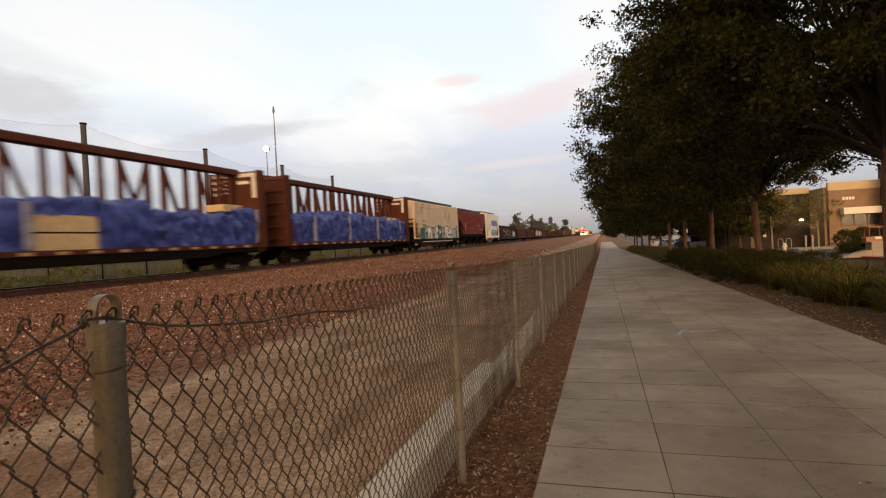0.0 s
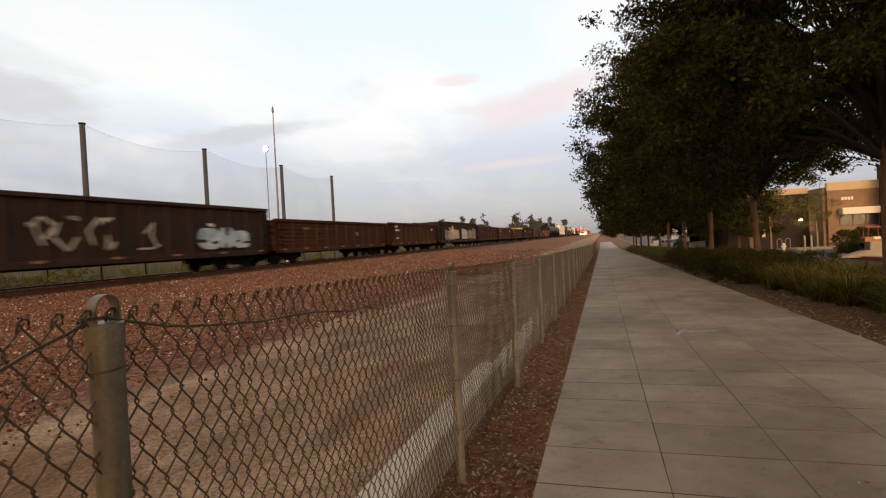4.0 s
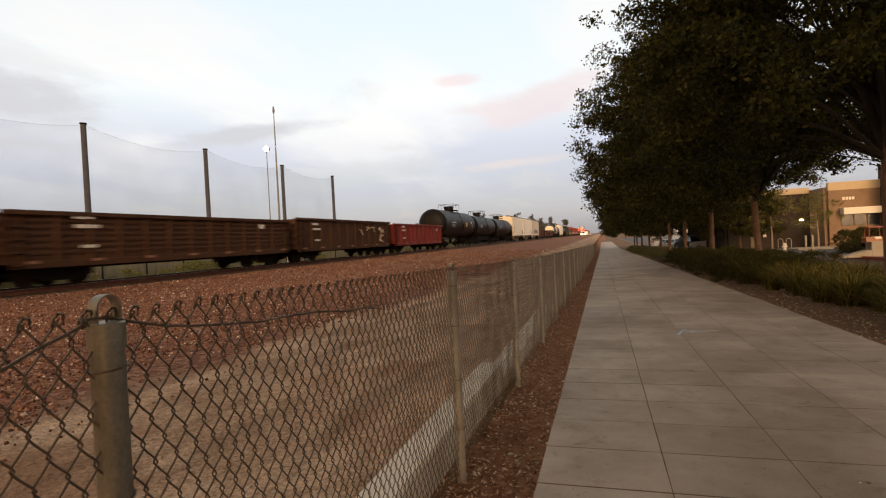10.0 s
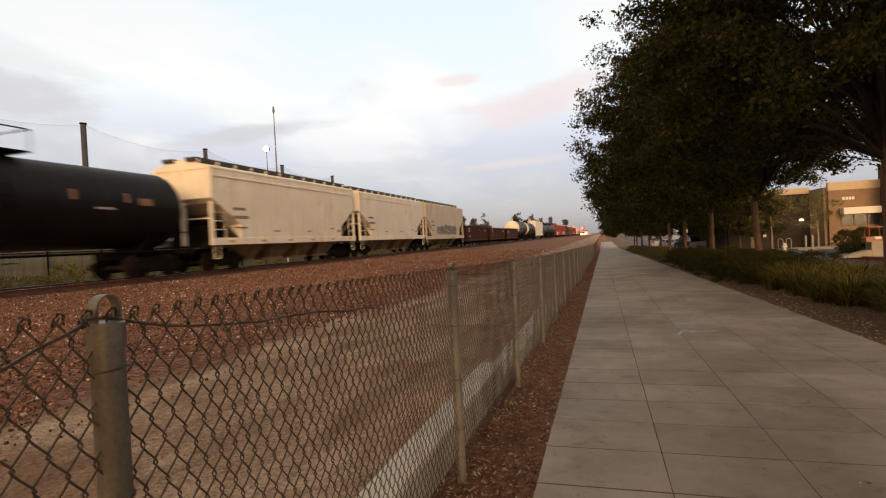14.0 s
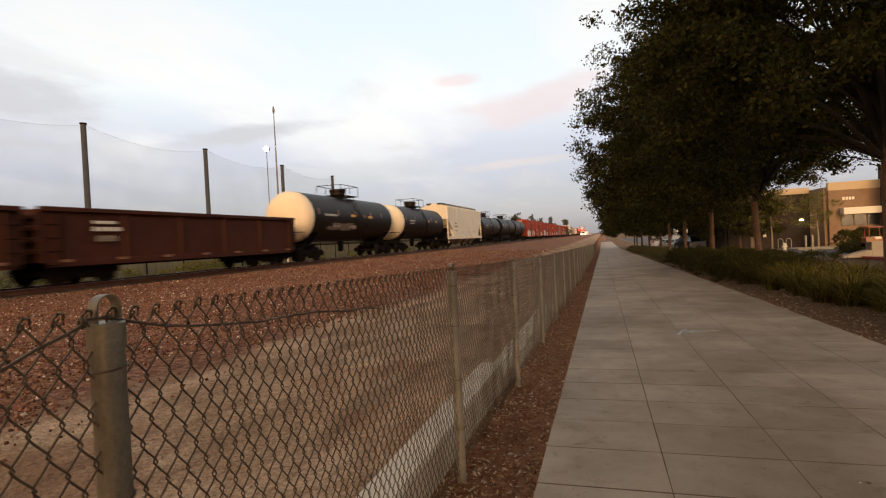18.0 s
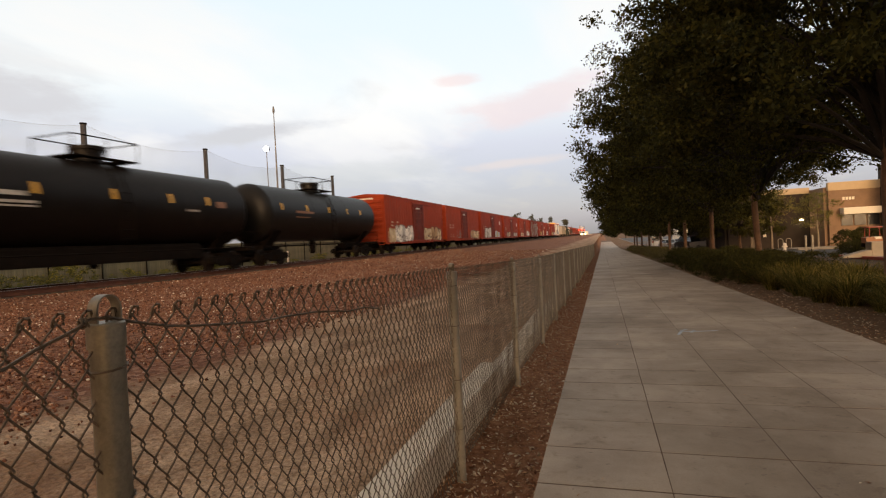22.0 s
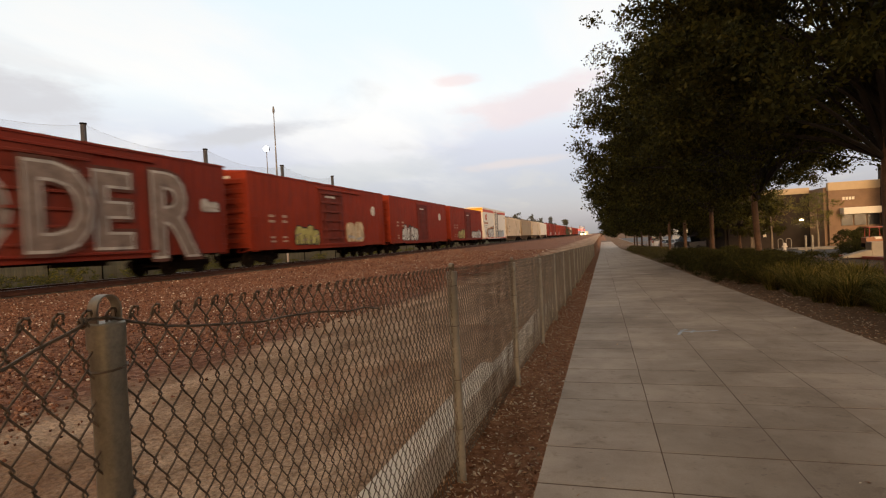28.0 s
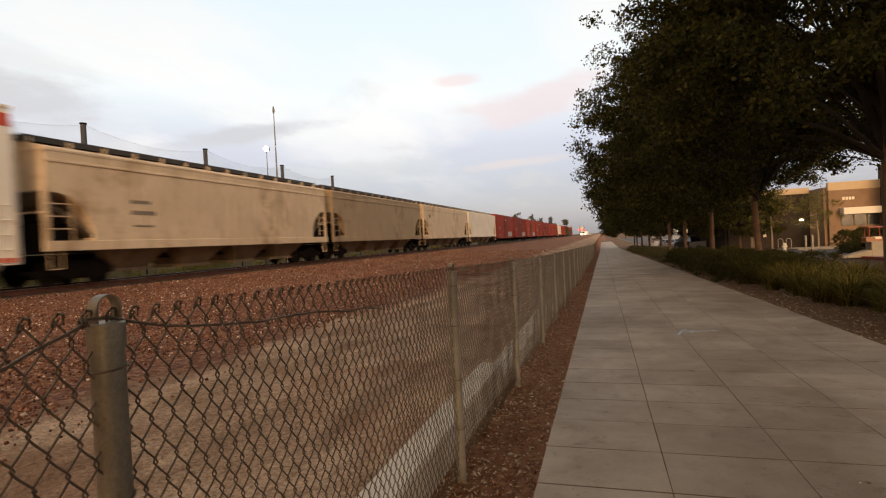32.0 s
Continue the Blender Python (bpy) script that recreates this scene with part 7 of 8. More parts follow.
def wall_panel(b, x0, x1, y, z0, z1, top, material, name="wall", parapet=0.75):
    part(name, Geo().box(x0, y, z0, x1, y + 0.3, z1), material, b)
    # shallow block courses
    z = z0 + 0.4
    while z < z1 - 0.1:
        part("block_course", Geo().box(x0 + 0.01, y - 0.012, z, x1 - 0.01, y + 0.004, z + 0.37), material, b)
        z += 0.40
    part("parapet", Geo().slab(x0 - 0.04, y - 0.08, z1, x1 + 0.04, y + 0.36, top, 0.03), PARAPET, b, "cream parapet band")


def build_building():
    b = thing("commercial_building", "tan and brown block commercial building with a cream parapet", "building", pose(0, 0, 0))
    G = path_z(60) - 0.2
    wall_panel(b, 20.95, 25.15, 60.0, G, 4.35, 5.12, TAN_BRICK)
    part("wall", Geo().box(20.65, 60.3, G, 20.95, 64.2, 4.7), TAN_BRICK, b)
    wall_panel(b, 13.0, 20.65, 64.0, G, 4.4, 5.0, SHADED_BRICK)
    wall_panel(b, 25.15, 44.0, 57.6, G, 6.4, 7.2, SHADED_BRICK)
    part("wall", Geo().box(25.15, 57.9, G, 25.45, 60.3, 6.4), SHADED_BRICK, b)
    part("wall", Geo().box(12.7, 64.3, G, 13.0, 90, 4.4), SHADED_BRICK, b)
    part("wall", Geo().box(43.7, 57.9, G, 44.0, 90, 6.4), SHADED_BRICK, b)
    part("wall", Geo().box(12.7, 90, G, 44.0, 90.3, 4.4), SHADED_BRICK, b)
    part("roof", Geo().box(13.0, 64.3, 4.2, 44.0, 90, 4.4).box(20.95, 60.3, 4.2, 44, 64.3, 4.4), LOT, b)
    part("canopy", Geo().slab(21.85, 59.1, 2.00, 25.1, 60.0, 2.62, 0.03), CANOPY, b, "pale flat canopy over the windows")
    for k in range(3):
        x = 21.9 + k * 1.07
        w = part("window", Geo().box(x, 59.93, 0.9, x + 1.0, 59.985, 1.98), FRAME, b)
        part("pane", Geo().box(x + 0.06, 59.915, 0.96, x + 0.94, 59.93, 1.93), GLASS, w)
    # street number, shown as plain bars
    for k in range(4):
        part("number_bar", Geo().slab(22.1 + k * 0.26, 59.93, 3.38, 22.1 + k * 0.26 + 0.19, 59.99, 3.66, 0.005), CANOPY, b, "pale raised bar")
    lamp = part("wall_lamp", Geo().slab(19.55, 63.72, 1.72, 20.0, 63.98, 1.98, 0.03), FRAME, b, "lit wall lamp")
    part("lens", Geo().slab(19.58, 63.60, 1.66, 19.97, 63.92, 1.78, 0.02), LAMP, lamp, "glowing lamp lens")
    d = part("door", Geo().box(15.1, 63.93, G, 16.0, 63.99, 1.25), FRAME, b)
    part("poster", Geo().box(16.3, 63.95, 0.1, 16.6, 63.99, 0.9), CANOPY, b, "pale notice on the wall")


build_building()
wall_light = new("wall_lamp_light", bpy.data.lights.new("wall_lamp_light", "POINT"))
wall_light.data.energy, wall_light.data.color, wall_light.data.shadow_soft_size = 22.0, (1.0, 0.86, 0.50), 0.15
wall_light.location = (19.75, 63.2, 1.55)


def build_lot_things():
    steel = GALV
    for x in (15.5, 16.15):
        z = path_z(56) + 0.04
        rack = thing("bike_rack", "dull steel hoop bike rack on the paved walk", "bike rack", pose(x, 55.4, z), "bike racks before the building")
        n = 10
        p = [(-0.2, 0, 0), (-0.2, 0, 0.75)] + [(-0.2 * math.cos(math.pi * k / n), 0, 0.75 + 0.2 * math.sin(math.pi * k / n)) for k in range(n + 1)] + [(0.2, 0, 0.75), (0.2, 0, 0)]
        part("hoop", Geo().tube(p, 0.03, 8), steel, rack, smooth=True)
        part("foot_plate", Geo().slab(-0.3, -0.08, 0, 0.3, 0.08, 0.012, 0.004), steel, rack)
    for x in (14.52, 14.95):
        y = 46.0
        z = path_z(y) - 0.095
        bollard = thing("bollard", "grey steel bollard post at the lot entrance", "bollard", pose(x, y, z), "bollards at the lot entrance")
        part("tube", Geo().tube([(0, 0, 0), (0, 0, 1.25)], 0.075, 12), steel, bollard, smooth=True)
        part("cap", Geo().tube([(0, 0, 1.25), (0, 0, 1.29), (0, 0, 1.31)], [0.078, 0.06, 0.02], 12), steel, bollard, smooth=True)
    z = path_z(52) - 0.095
    hyd = thing("fire_hydrant", "white-painted fire hydrant near the kerb", "hydrant", pose(14.85, 52.0, z))
    white = PAINT["white"]
    part("barrel", Geo().tube([(0, 0, 0), (0, 0, 0.05), (0, 0, 0.06), (0, 0, 0.52), (0, 0, 0.60), (0, 0, 0.68), (0, 0, 0.74)], [0.17, 0.17, 0.11, 0.11, 0.14, 0.10, 0.03], 14), white, hyd, smooth=True)
    for s in (-1, 1):
        part("outlet", Geo().tube([(0.08 * s, 0, 0.42), (0.2 * s, 0, 0.42)], 0.06, 10), white, hyd, smooth=True)
    # low concrete wall with an orange utility cart beside it
    y = 33.2
    z = path_z(y) + 0.03
    wall = thing("low_entry_wall", "low tan concrete entry wall with a thicker end block", "wall", pose(0, 0, 0), kind="structure")
    part("end_block", Geo().slab(13.45, y, z - 0.2, 14.25, y + 0.7, z + 0.75, 0.03), KERB, wall)
    part("wall_run", Geo().slab(14.25, y + 0.1, z - 0.2, 22.0, y + 0.5, z + 0.62, 0.02), KERB, wall)
    part("ramp", Geo().prism([(12.0, z - 0.05), (13.45, z - 0.05), (13.45, z + 0.32), (13.2, z + 0.3)], "y", y, y + 0.6), KERB, wall)
    org = surface("orange_machine_paint", (0.34, 0.14, 0.055), 0.55, vary=0.2, scale=3, grain=40, bump=0.05)
    redf = surface("red_frame_paint", (0.33, 0.06, 0.035), 0.55, vary=0.2, scale=3, grain=40, bump=0.05)
    cart = thing("utility_cart", "small orange utility cart with a red roof frame", "utility cart", pose(14.75, 36.0, path_z(36) + 0.4))
    cart.scale = (0.62, 0.62, 0.62)
    part("body", Geo().prism([(-0.85, 0.45), (-0.85, 0.95), (-0.3, 1.0), (-0.1, 0.8), (0.4, 0.8), (0.55, 1.05), (0.9, 1.0), (0.95, 0.45)], "y", -0.5, 0.5), org, cart)
    for x in (-0.6, 0.6):
        for yy in (-0.45, 0.45):
            part("frame_post", Geo().tube([(x, yy, 0.9), (x * 0.92, yy, 1.85)], 0.035, 6), redf, cart)
            part("wheel", Geo().tube([(x, yy - 0.1, 0.3), (x, yy + 0.1, 0.3)], 0.3, 14), IRON, cart, smooth=True)
    part("roof_frame", Geo().slab(-0.72, -0.55, 1.83, 0.72, 0.55, 1.92, 0.02), redf, cart)
    part("seat", Geo().slab(-0.15, -0.45, 0.78, 0.4, 0.45, 1.0, 0.04), CANOPY, cart)


build_lot_things()


def rounded_shrub(x, y, k, label="clipped dark green hedge shrub by the wall", tall=1.0):
    bush = thing("hedge_shrub", label, "shrub", pose(x, y, path_z(y) - 0.05, 0, 0, x * 77 % 360), "hedge shrubs before the building")
    bush.scale = (k, k, k * tall)
    part("foliage", HEDGE, None, bush)


HEDGE = shrub_mesh(81, 1.1, 1.25, 170, 44, 0.075, SHRUB)
for x, y, k, tall in ((14.6, 38.6, 0.75, 0.75), (15.3, 38.9, 0.8, 0.85), (17.0, 45.5, 1.0, 1.1), (18.2, 46.0, 1.0, 1.2), (19.4, 46.5, 1.0, 1.2), (20.6, 46.5, 1.0, 1.15)):
    rounded_shrub(x, y, k, tall=tall)


def small_tree(x, y, h, turn, label):
    tree = thing("young_tree", label, "tree", pose(x, y, path_z(y) - 0.1, 0, 0, turn), "young trees in the lot")
    part("trunk", Geo().tube([(0, 0, 0), (0.03, 0, 1.2), (-0.02, 0.03, h * 0.55), (0, 0, h * 0.8)], [0.10, 0.08, 0.06, 0.03], 9), PALE_BARK, tree, "pale slim trunk", smooth=True)
    mids = crown_points(turn, 90, h * 0.42, h * 0.72, h * 0.34, h * 0.26, -0.2)
    part("branchwork", limbs_geo(mids, h * 0.42, turn, 0.1, 9), BARK, tree)
    part("crown", leaves_mesh("crown", mids, 34, 0.42, 0.13, LEAF_LIGHT, turn), None, tree, "yellow-green leaves")


PALE_BARK = surface("pale_bark", (0.26, 0.20, 0.14), 0.9, vary=0.2, scale=4, grain=30, bump=0.3)
LEAF_LIGHT = island_material("yellow_green_leaf", [(0.0, (0.07, 0.07, 0.018)), (0.6, (0.17, 0.15, 0.04)), (1.0, (0.28, 0.23, 0.07))], 0.6, 0.25)
small_tree(15.25, 57.0, 5.2, 31, "young tree with a pale trunk by the lit wall")
small_tree(19.4, 58.2, 4.8, 52, "young yellow-green tree by the brown wall")

# ---- parked vehicles
TYRE = surface("tyre_rubber", (0.02, 0.02, 0.02), 0.85, vary=0.2, scale=6, grain=60, bump=0.1)
HUB = surface("wheel_alloy", (0.35, 0.35, 0.36), 0.4, 0.7, vary=0.1, scale=5, grain=40, bump=0.0)
TAIL = surface("tail_lamp_red", (0.30, 0.02, 0.015), 0.3, vary=0.1, scale=5, grain=40, bump=0.0)
HEADL = surface("clear_lamp", (0.7, 0.7, 0.68), 0.2, vary=0.05, scale=5, grain=40, bump=0.0)


def parked_car(name, label, category, x, y, turn, paint, L=4.6, W=1.8, H=1.45, van=False):
    car = thing(name, label, category, pose(x, y, path_z(y) - 0.095, 0, 0, turn), "parked vehicles in the lot")
    h, w = L / 2, W / 2
    z1 = H * 0.6
    side = [(-h, 0.35), (-h, z1 * 0.85), (-h * 0.86, z1), (h * 0.3, z1), (h * 0.93, z1 * 0.86), (h, z1 * 0.6), (h, 0.32), (h * 0.8, 0.24), (-h * 0.8, 0.24)]
    rings = [[(f * w, yy, zz + (0.03 if abs(f) > 0.95 and zz < 0.4 else 0)) for yy, zz in side] for f in (-1.0, -0.93, 0.93, 1.0)]
    g = Geo()
    g.loft([[(x_, yy * (0.97 if abs(x_) > w * 0.95 else 1), zz * (0.985 if abs(x_) > w * 0.95 else 1)) for x_, yy, zz in r] for r in rings])
    body = part("body", g, paint, car, smooth=True)
    c0, c1, c2, c3 = (-h * 0.97, -h * 0.93, h * 0.42, h * 0.72) if van else (-h * 0.88, -h * 0.52, h * 0.12, h * 0.45)
    cab = Geo().loft([[(-w * 0.93, c0, z1 - 0.02), (w * 0.93, c0, z1 - 0.02), (w * 0.93, c3, z1 - 0.02), (-w * 0.93, c3, z1 - 0.02)],
                      [(-w * 0.76, c1, H - 0.05), (w * 0.76, c1, H - 0.05), (w * 0.76, c2, H - 0.05), (-w * 0.76, c2, H - 0.05)]])
    part("window_band", cab, GLASS, car, "dark tinted glass")
    part("roof", Geo().slab(-w * 0.78, c1 - 0.03, H - 0.07, w * 0.78, c2 + 0.03, H, 0.04), paint, car)
    for s in (-1, 1):
        part("pillar", Geo().prism([(c0, z1 - 0.02), (c0 + 0.12, z1 - 0.02), (c1 + 0.1, H - 0.06), (c1, H - 0.06)], "x", s * w * 0.86 - 0.06, s * w * 0.86 + 0.06), paint, car)
        part("mirror", Geo().slab(s * (w + 0.06) - 0.08, h * 0.3, z1, s * (w + 0.06) + 0.08, h * 0.3 + 0.12, z1 + 0.14, 0.02), paint, car)
        part("headlight", Geo().slab(s * w * 0.7 - 0.2, h - 0.12, z1 * 0.62, s * w * 0.7 + 0.2, h + 0.01, z1 * 0.8, 0.02), HEADL, car)
        part("tail_light", Geo().slab(s * w * 0.8 - 0.14, -h - 0.01, z1 * 0.66, s * w * 0.8 + 0.14, -h + 0.1, z1 * 0.9, 0.02), TAIL, car)
        for yy in (-h * 0.62, h * 0.62):
            wheel = part("wheel", Geo().tube([(s * w - s * 0.2, yy, 0.32), (s * w - s * 0.02, yy, 0.32), (s * w + s * 0.0, yy, 0.32)], [0.32, 0.32, 0.27], 18), TYRE, car, smooth=True)
            part("rim", Geo().tube([(s * w - s * 0.02, yy, 0.32), (s * w + s * 0.012, yy, 0.32)], 0.2, 12), HUB, wheel, smooth=True)
    return car


CARW = surface("white_car_paint", (0.66, 0.66, 0.66), 0.3, vary=0.04, scale=1, grain=20, bump=0.0)
CARS = surface("silver_car_paint", (0.34, 0.35, 0.36), 0.3, 0.5, vary=0.05, scale=1, grain=20, bump=0.0)
CARD = surface("dark_car_paint", (0.03, 0.035, 0.04), 0.3, vary=0.1, scale=1, grain=20, bump=0.0)
parked_car("sedan", "white sedan parked in the shaded lot", "car", 10.9, 101.0, 12, CARW)
parked_car("delivery_van", "white delivery van parked beyond the trees", "van", 9.7, 110.0, 4, CARW, 5.2, 2.0, 2.3, True)
parked_car("sedan", "pale silver sedan parked in the lot", "car", 12.2, 103.0, 60, CARS)
parked_car("suv", "dark green utility vehicle with a pale roof", "car", 11.6, 82.0, 20, CARD, 4.8, 1.9, 1.8, True)
parked_car("pickup", "white pickup truck parked in deep shade", "car", 13.6, 76.0, 82, CARW, 5.4, 2.0, 1.8)
parked_car("sedan", "dark sedan parked near the building", "car", 20.4, 70.0, 88, CARD)


def build_street_things():
    sign = thing("street_sign", "small street sign on a thin steel post", "sign", pose(8.0, 93.0, path_z(93) - 0.1))
    part("post", Geo().tube([(0, 0, 0), (0, 0, 2.9)], 0.04, 8), GALV, sign)
    part("plate", Geo().slab(-0.3, -0.06, 2.2, 0.3, -0.04, 2.95, 0.005), GALV, sign, "grey back of the sign plate")
    b = thing("pale_building", "pale low commercial building far down the street", "building", pose(0, 0, 0))
    part("wall", Geo().box(20, 150, -2.5, 40, 172, 3.2), CANOPY, b)
    part("roof", Geo().slab(19.7, 149.7, 3.2, 40.3, 172.3, 3.6, 0.05), LOT, b)
    for k in range(5):
        w = part("window", Geo().box(21.5 + k * 3.6, 149.9, -0.4, 23.6 + k * 3.6, 149.99, 1.4), FRAME, b)
        part("pane", Geo().box(21.65 + k * 3.6, 149.86, -0.25, 23.45 + k * 3.6, 149.9, 1.25), GLASS, w)
    lamp = thing("parking_lot_lamp", "lit lamp head on a slim pole in the lot", "street lamp", pose(15.1, 96.0, path_z(96) - 0.1))
    part("pole", Geo().tube([(0, 0, 0), (0, 0, 3.5)], 0.06, 8), GALV, lamp)
    head = part("head", Geo().slab(-0.25, -0.5, 3.45, 0.25, 0.1, 3.62, 0.03), FRAME, lamp)
    part("lens", Geo().slab(-0.2, -0.52, 3.38, 0.2, -0.05, 3.46, 0.02), LAMP, head, "glowing lamp lens")


build_street_things()
# ---------------------------------------------------------------- beyond the track
POLE = surface("dark_wood_pole", (0.052, 0.050, 0.056), 0.9, vary=0.3, scale=3, grain=30, bump=0.3)
SLAT = surface("faded_green_slat", (0.15, 0.135, 0.085), 0.85, vary=0.3, scale=2, grain=30, bump=0.1, own=0.12)
NETX = -36.0


def net_material():
    m = bpy.data.materials.new("fine_sport_net")
    m.use_nodes = True
    t = m.node_tree
    b = t.nodes["Principled BSDF"]
    b.inputs["Base Color"].default_value = (0.16, 0.17, 0.18, 1)
    b.inputs["Roughness"].default_value = 0.9
    clear = t.nodes.new("ShaderNodeBsdfTransparent")
    coord = t.nodes.new("ShaderNodeTexCoord")
    n = node(t, "ShaderNodeTexNoise", Scale=0.25, Detail=3.0)
    t.links.new(coord.outputs["Object"], n.inputs["Vector"])
    mx = t.nodes.new("ShaderNodeMixShader")
    t.links.new(ramp(t, [(0.3, (0.10, 0.10, 0.10)), (0.7, (0.17, 0.17, 0.17))], n.outputs["Fac"]).outputs[0], mx.inputs[0])
    t.links.new(clear.outputs[0], mx.inputs[1])
    t.links.new(b.outputs[0], mx.inputs[2])
    t.links.new(mx.outputs[0], t.nodes["Material Output"].inputs[0])
    return m


def build_net():
    fence = thing("driving_range_net", "tall dark poles holding a fine sagging sports net", "net fence", pose(0, 0, 0))
    NET = net_material()
    ys = [17.85, 30.45, 43.06, 55.94, 68.33]
    for y in ys:
        pole = part("pole", Geo().tube([(NETX, y, -0.4), (NETX, y, 11.28)], [0.22, 0.19], 12), POLE, fence, "dark round pole", smooth=True)
        part("pole_cap", Geo().tube([(NETX, y, 11.26), (NETX, y, 11.36)], 0.24, 12), IRON, pole)
    for a, b in zip(ys, ys[1:]):
        n = 16
        v, f, cable = [], [], []
        for k in range(n + 1):
            u = k / n
            y = a + (b - a) * u
            top = 11.2 - 1.15 * 4 * u * (1 - u) * 0.55 - 0.5 * u * (1 - u)
            belly = 0.25 * math.sin(math.pi * u)
            cable.append((NETX + 0.2, y, top))
            for j in range(7):
                z = -0.3 + (top + 0.3) * j / 6
                v.append((NETX + 0.2 + belly * math.sin(math.pi * j / 6), y, z))
        for k in range(n):
            for j in range(6):
                f.append((k * 7 + j, (k + 1) * 7 + j, (k + 1) * 7 + j + 1, k * 7 + j + 1))
        net = part("net", Geo().add(v, f), NET, fence, "fine grey netting", smooth=True)
        net.visible_shadow = False
        part("top_cable", Geo().tube(cable, 0.006, 5), GALV, fence)


build_net()


def build_masts():
    steel = surface("dull_mast_steel", (0.17, 0.16, 0.155), 0.7, 0.2, vary=0.15, scale=2, grain=20, bump=0.0)
    mast = thing("radio_mast", "tall slim steel mast with a small head", "mast", pose(-78.8, 120.0, -0.3))
    part("pole", Geo().tube([(0, 0, 0), (0, 0, 18), (0, 0, 37.2)], [0.30, 0.22, 0.10], 8), steel, mast)
    part("head", Geo().tube([(0, 0, 36.4), (0, 0, 36.8), (0, 0, 37.8), (0, 0, 38.2)], [0.12, 0.30, 0.24, 0.05], 8), steel, mast)
    flood = thing("floodlight_pole", "sports floodlight pole with a brightly lit lamp bank", "floodlight", pose(-81.5, 120.0, -0.3))
    part("pole", Geo().tube([(0, 0, 0), (0, 0, 27.0)], [0.16, 0.09], 8), steel, flood)
    bank = part("lamp_bank", Geo().tube([(0, -0.14, 27.6), (0, 0.2, 27.6)], 0.85, 16), IRON, flood)
    lit = glow("floodlight_lens", (1.0, 0.97, 0.90), 60.0)
    for ring, count in ((0.0, 1), (0.55, 6)):
        for k in range(count):
            q = 2 * math.pi * k / count
            x, z = ring * math.cos(q), 27.6 + ring * math.sin(q)
            part("lens", Geo().tube([(x, -0.12, z), (x, -0.24, z)], 0.27, 12), lit, bank, "glowing floodlight lens")


build_masts()


def build_slat_fence():
    fence = thing("slatted_fence", "faded green slatted fence along the field", "fence", pose(-26.5, 0, -0.28))
    me = Geo().slab(-0.012, -0.06, 0.05, 0.012, 0.06, 2.3, 0.004).mesh("slat", SLAT)
    y = 11.0
    while y < 45:
        part("slat", me, SLAT, fence, at=pose(0, y, 0, 0, 0, 0))
        y += 0.136
    far = Geo()
    while y < 110:
        far.box(-0.012, y - 0.06, 0.05, 0.012, y + 0.06, 2.3)
        y += 0.15
    tagged(part("distant_slats", far, SLAT, fence), kind="stuff")
    for k in range(34):
        part("post", Geo().tube([(0.06, 11 + k * 3.0, 0), (0.06, 11 + k * 3.0, 2.45)], 0.035, 8), IRON, fence)
    for z in (0.3, 2.1):
        part("rail", Geo().tube([(0.05, 11, z), (0.05, 110, z)], 0.025, 6), IRON, fence)


build_slat_fence()
WEED = island_material("weedy_bush_leaf", [(0.0, (0.045, 0.050, 0.012)), (0.6, (0.13, 0.135, 0.030)), (0.88, (0.24, 0.22, 0.045)), (1.0, (0.46, 0.36, 0.06))], 0.7, 0.2)
WEEDS = [shrub_mesh(90 + k, 1.25, 1.2, 110, 36, 0.075, WEED) for k in range(3)]


def build_weeds():
    rnd = random.Random(12)
    for y in (13.5, 16.0, 18.3, 20.0, 24.0, 25.6, 27.4, 29.2, 31.0, 34.5, 37.0, 41.0, 45.0, 50.0, 56, 62, 70, 79, 88):
        bush = thing("weedy_bush", "straggly yellow-green bush before the slatted fence", "shrub", pose(-24.9 + rnd.uniform(-0.5, 0.6), y + rnd.uniform(-0.5, 0.5), -0.25, 0, 0, rnd.uniform(0, 360)), "bushes beyond the track")
        k = rnd.uniform(0.6, 1.15)
        bush.scale = (k, k, k * rnd.uniform(0.8, 1.1))
        part("foliage", WEEDS[rnd.randrange(3)], None, bush)
    marker = thing("marker_post", "white trackside marker post", "marker post", pose(-22.0, 34.3, 0.0))
    part("post", Geo().slab(-0.06, -0.06, -0.1, 0.06, 0.06, 1.25, 0.01), PAINT["white"], marker)


build_weeds()

# ---------------------------------------------------------------- far trees and the crossing
# leaf colour is lifted towards grey to stand in for distance haze
HAZED_LEAF = island_material("hazed_tree_leaf", [(0.0, (0.045, 0.050, 0.040)), (0.6, (0.070, 0.075, 0.058)), (1.0, (0.10, 0.10, 0.075))], 0.9, 0.0)


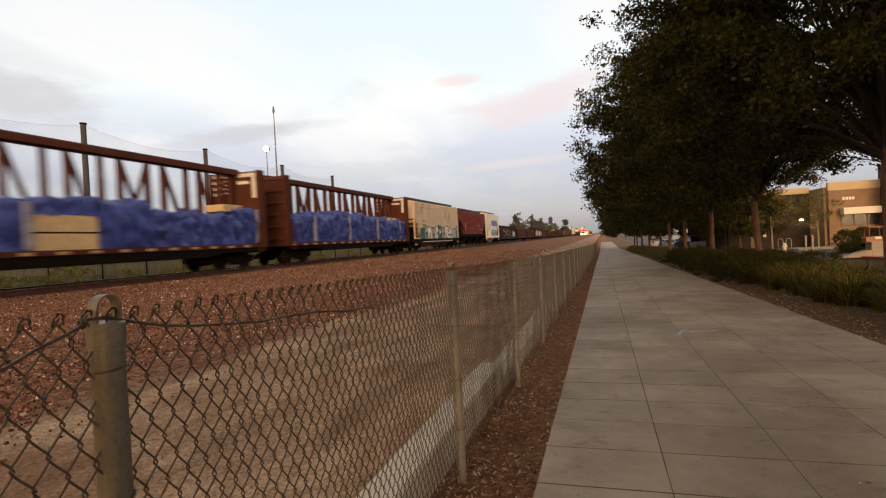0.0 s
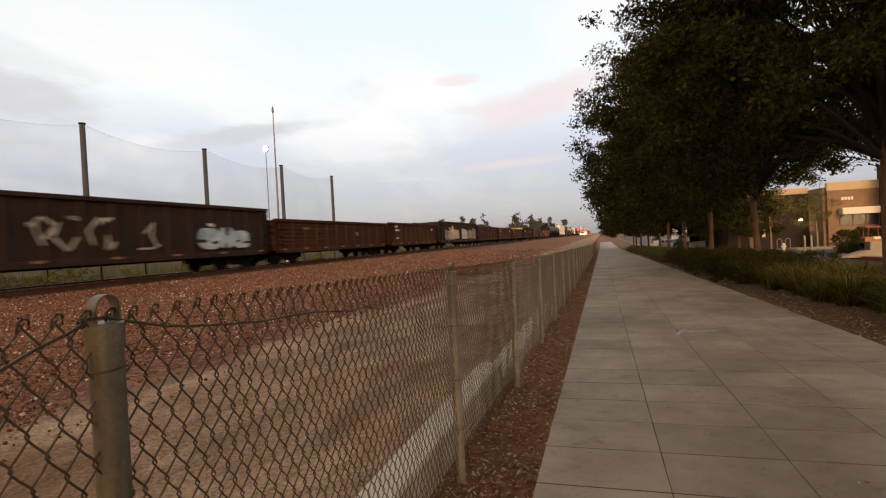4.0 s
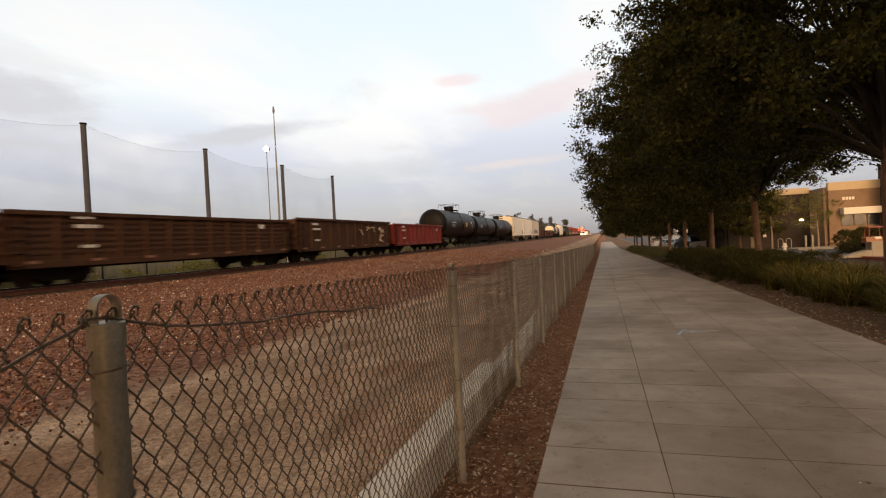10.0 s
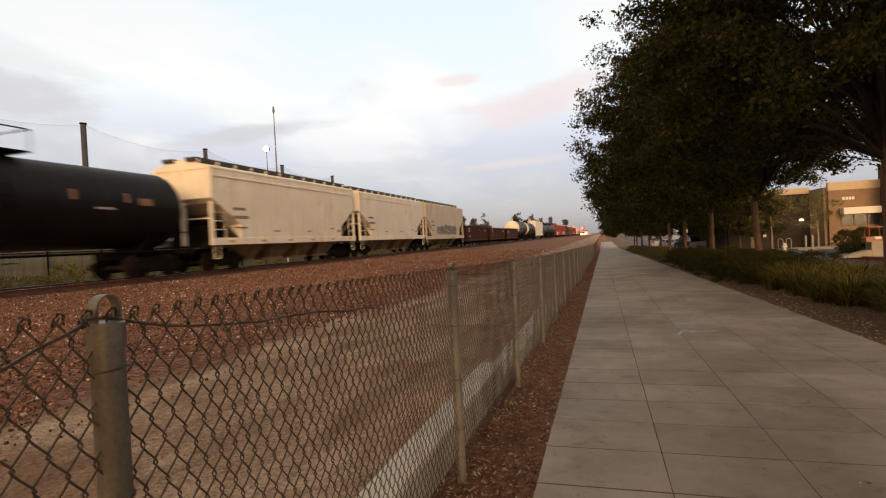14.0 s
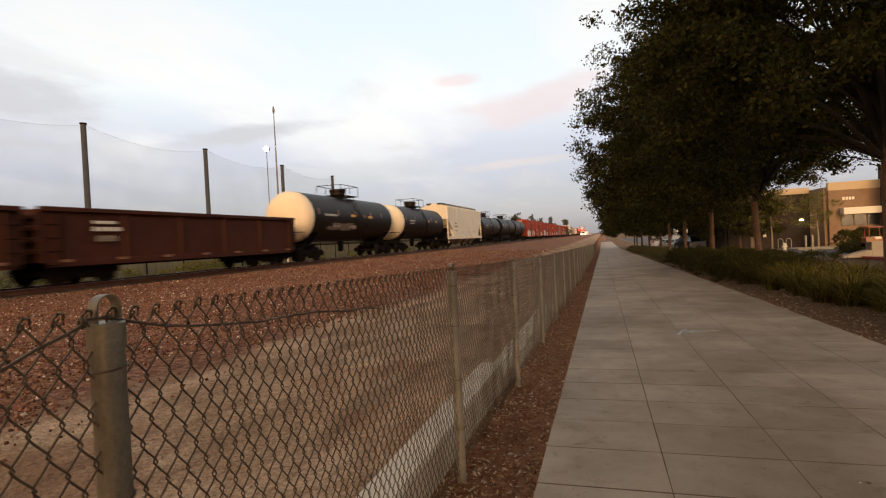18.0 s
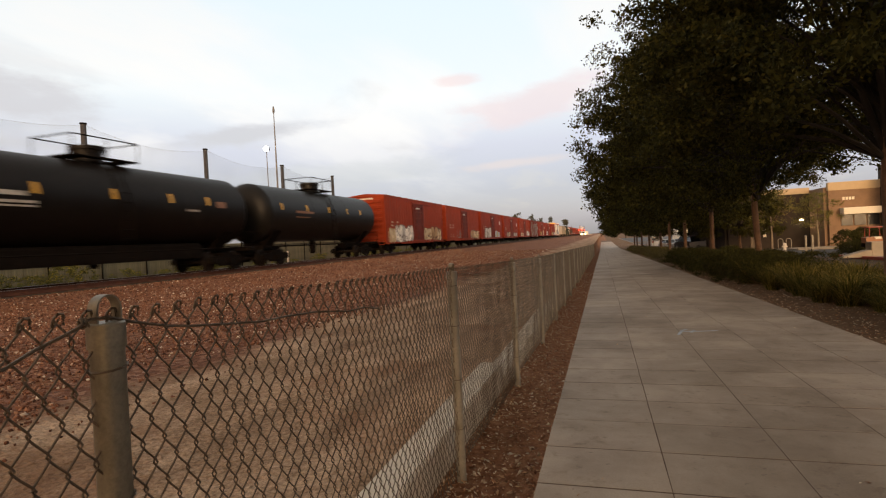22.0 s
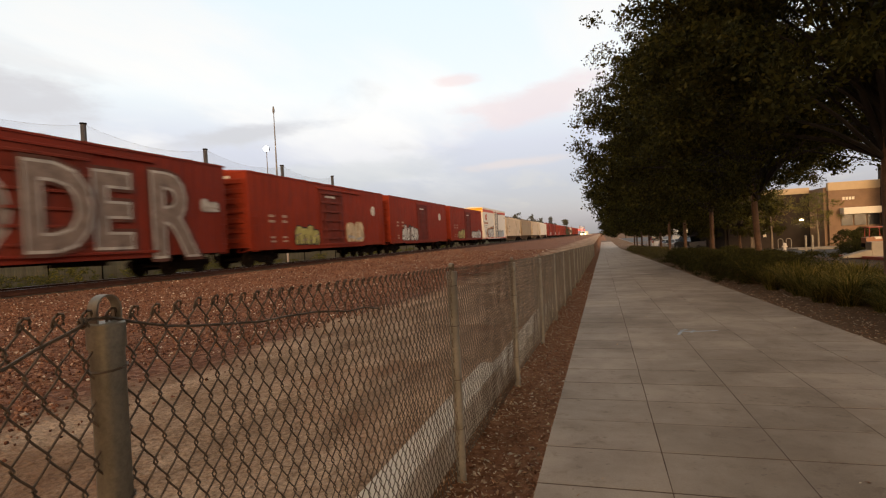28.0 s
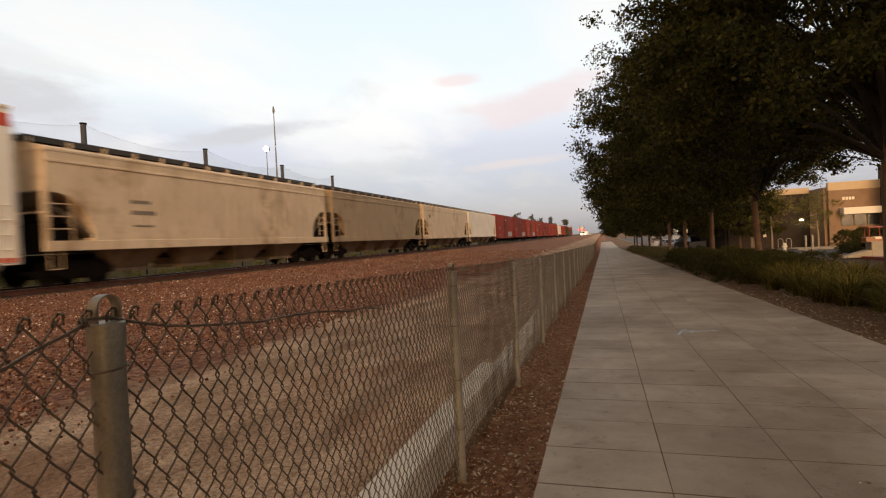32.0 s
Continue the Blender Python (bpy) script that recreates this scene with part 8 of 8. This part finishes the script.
def build_far_trees():
    r = np.random.default_rng(21)
    mids = []
    for i in range(120):
        y = 260 + 120 * r.random()
        px = r.random()
        x = -y * (0.06 + 0.60 * px)
        h = 7 + 4.5 * r.random() + 2 * math.sin(i * 1.7)
        conifer = r.random() < 0.28
        if conifer:
            h *= 1.25
            for k in range(26):
                u = r.random()
                rad = 2.4 * (1 - u) + 0.2
                a = r.random() * 6.283
                mids.append((x + rad * math.cos(a) * r.random(), y + rad * math.sin(a), 1.5 + (h - 1.5) * u))
        else:
            for k in range(26):
                d = r.normal(size=3)
                d /= np.linalg.norm(d)
                mids.append((x + d[0] * h * 0.42, y + d[1] * 4, h * 0.58 + d[2] * h * 0.40))
    ob = new("far_woods", leaves_mesh("far_woods", np.array(mids), 16, 1.3, 1.1, HAZED_LEAF, 5))
    tagged(ob, "dark distant trees along the horizon", "trees", kind="stuff")
    trunks = Geo()
    for i in range(60):
        y = 280 + 90 * r.random()
        x = -y * (0.03 + 0.62 * r.random())
        trunks.tube([(x, y, -0.5), (x, y, 6)], [0.3, 0.15], 5)
    tagged(new("far_trunks", trunks.mesh("far_trunks", BARK)), "dark trunks of distant trees", "trees", kind="stuff")


build_far_trees()


def build_crossing():
    red = glow("red_signal_lens", (1.0, 0.05, 0.03), 9.0)
    head = glow("vehicle_headlight", (1.0, 0.86, 0.62), 30.0)
    for x, y in ((-12.2, 330.0), (-11.2, 352.0)):
        s = thing("crossing_signal", "railway crossing signal with lit red lamps", "crossing signal", pose(x, y, -0.2), "signals at the far crossing")
        part("mast", Geo().tube([(0, 0, 0), (0, 0, 6.2)], 0.14, 8), GALV, s)
        for k in (45, -45):
            part("crossbuck", Geo().slab(-1.0, -0.05, -0.14, 1.0, 0.05, 0.14, 0.01), PAINT["white"], s, at=pose(0, -0.2, 5.4, 0, k, 0))
        for dx in (-0.75, 0.75):
            hood = part("lamp_hood", Geo().tube([(dx, 0.0, 4.0), (dx, -0.35, 4.0)], 0.42, 12), IRON, s)
            part("lens", Geo().tube([(dx, -0.30, 4.0), (dx, -0.37, 4.0)], 0.36, 12), red, hood, "glowing red lens")
        part("gate_arm", Geo().slab(-0.1, -0.35, 1.0, 5.0, -0.25, 1.2, 0.02), PAINT["white"], s)
    v = thing("waiting_van", "pale van with bright headlights waiting at the crossing", "van", pose(-11.0, 341.0, 0.15))
    part("body", Geo().slab(-1.6, -1.2, 0.5, 2.9, 1.2, 2.7, 0.2), PAINT["white"], v)
    part("windscreen", Geo().slab(-1.2, -1.23, 1.7, 1.0, -1.2, 2.4, 0.01), GLASS, v)
    for x in (-0.9, 1.4):
        part("headlight", Geo().tube([(x, -1.2, 1.1), (x, -1.3, 1.1)], 0.2, 12), head, v, "glowing headlight")
    for x in (-0.8, 2.0):
        part("wheel", Geo().tube([(x, -1.25, 0.45), (x, 1.25, 0.45)], 0.45, 14), TYRE, v)


build_crossing()
# ---------------------------------------------------------------- what moves
def motions():
    for car, at in moving:
        walk(car, [(t, pose(TRACK_X, at - SPEED * t, RAIL_Z)) for t in (0.0, 8.0, 16.0, 24.0, 32.0)])


motions()
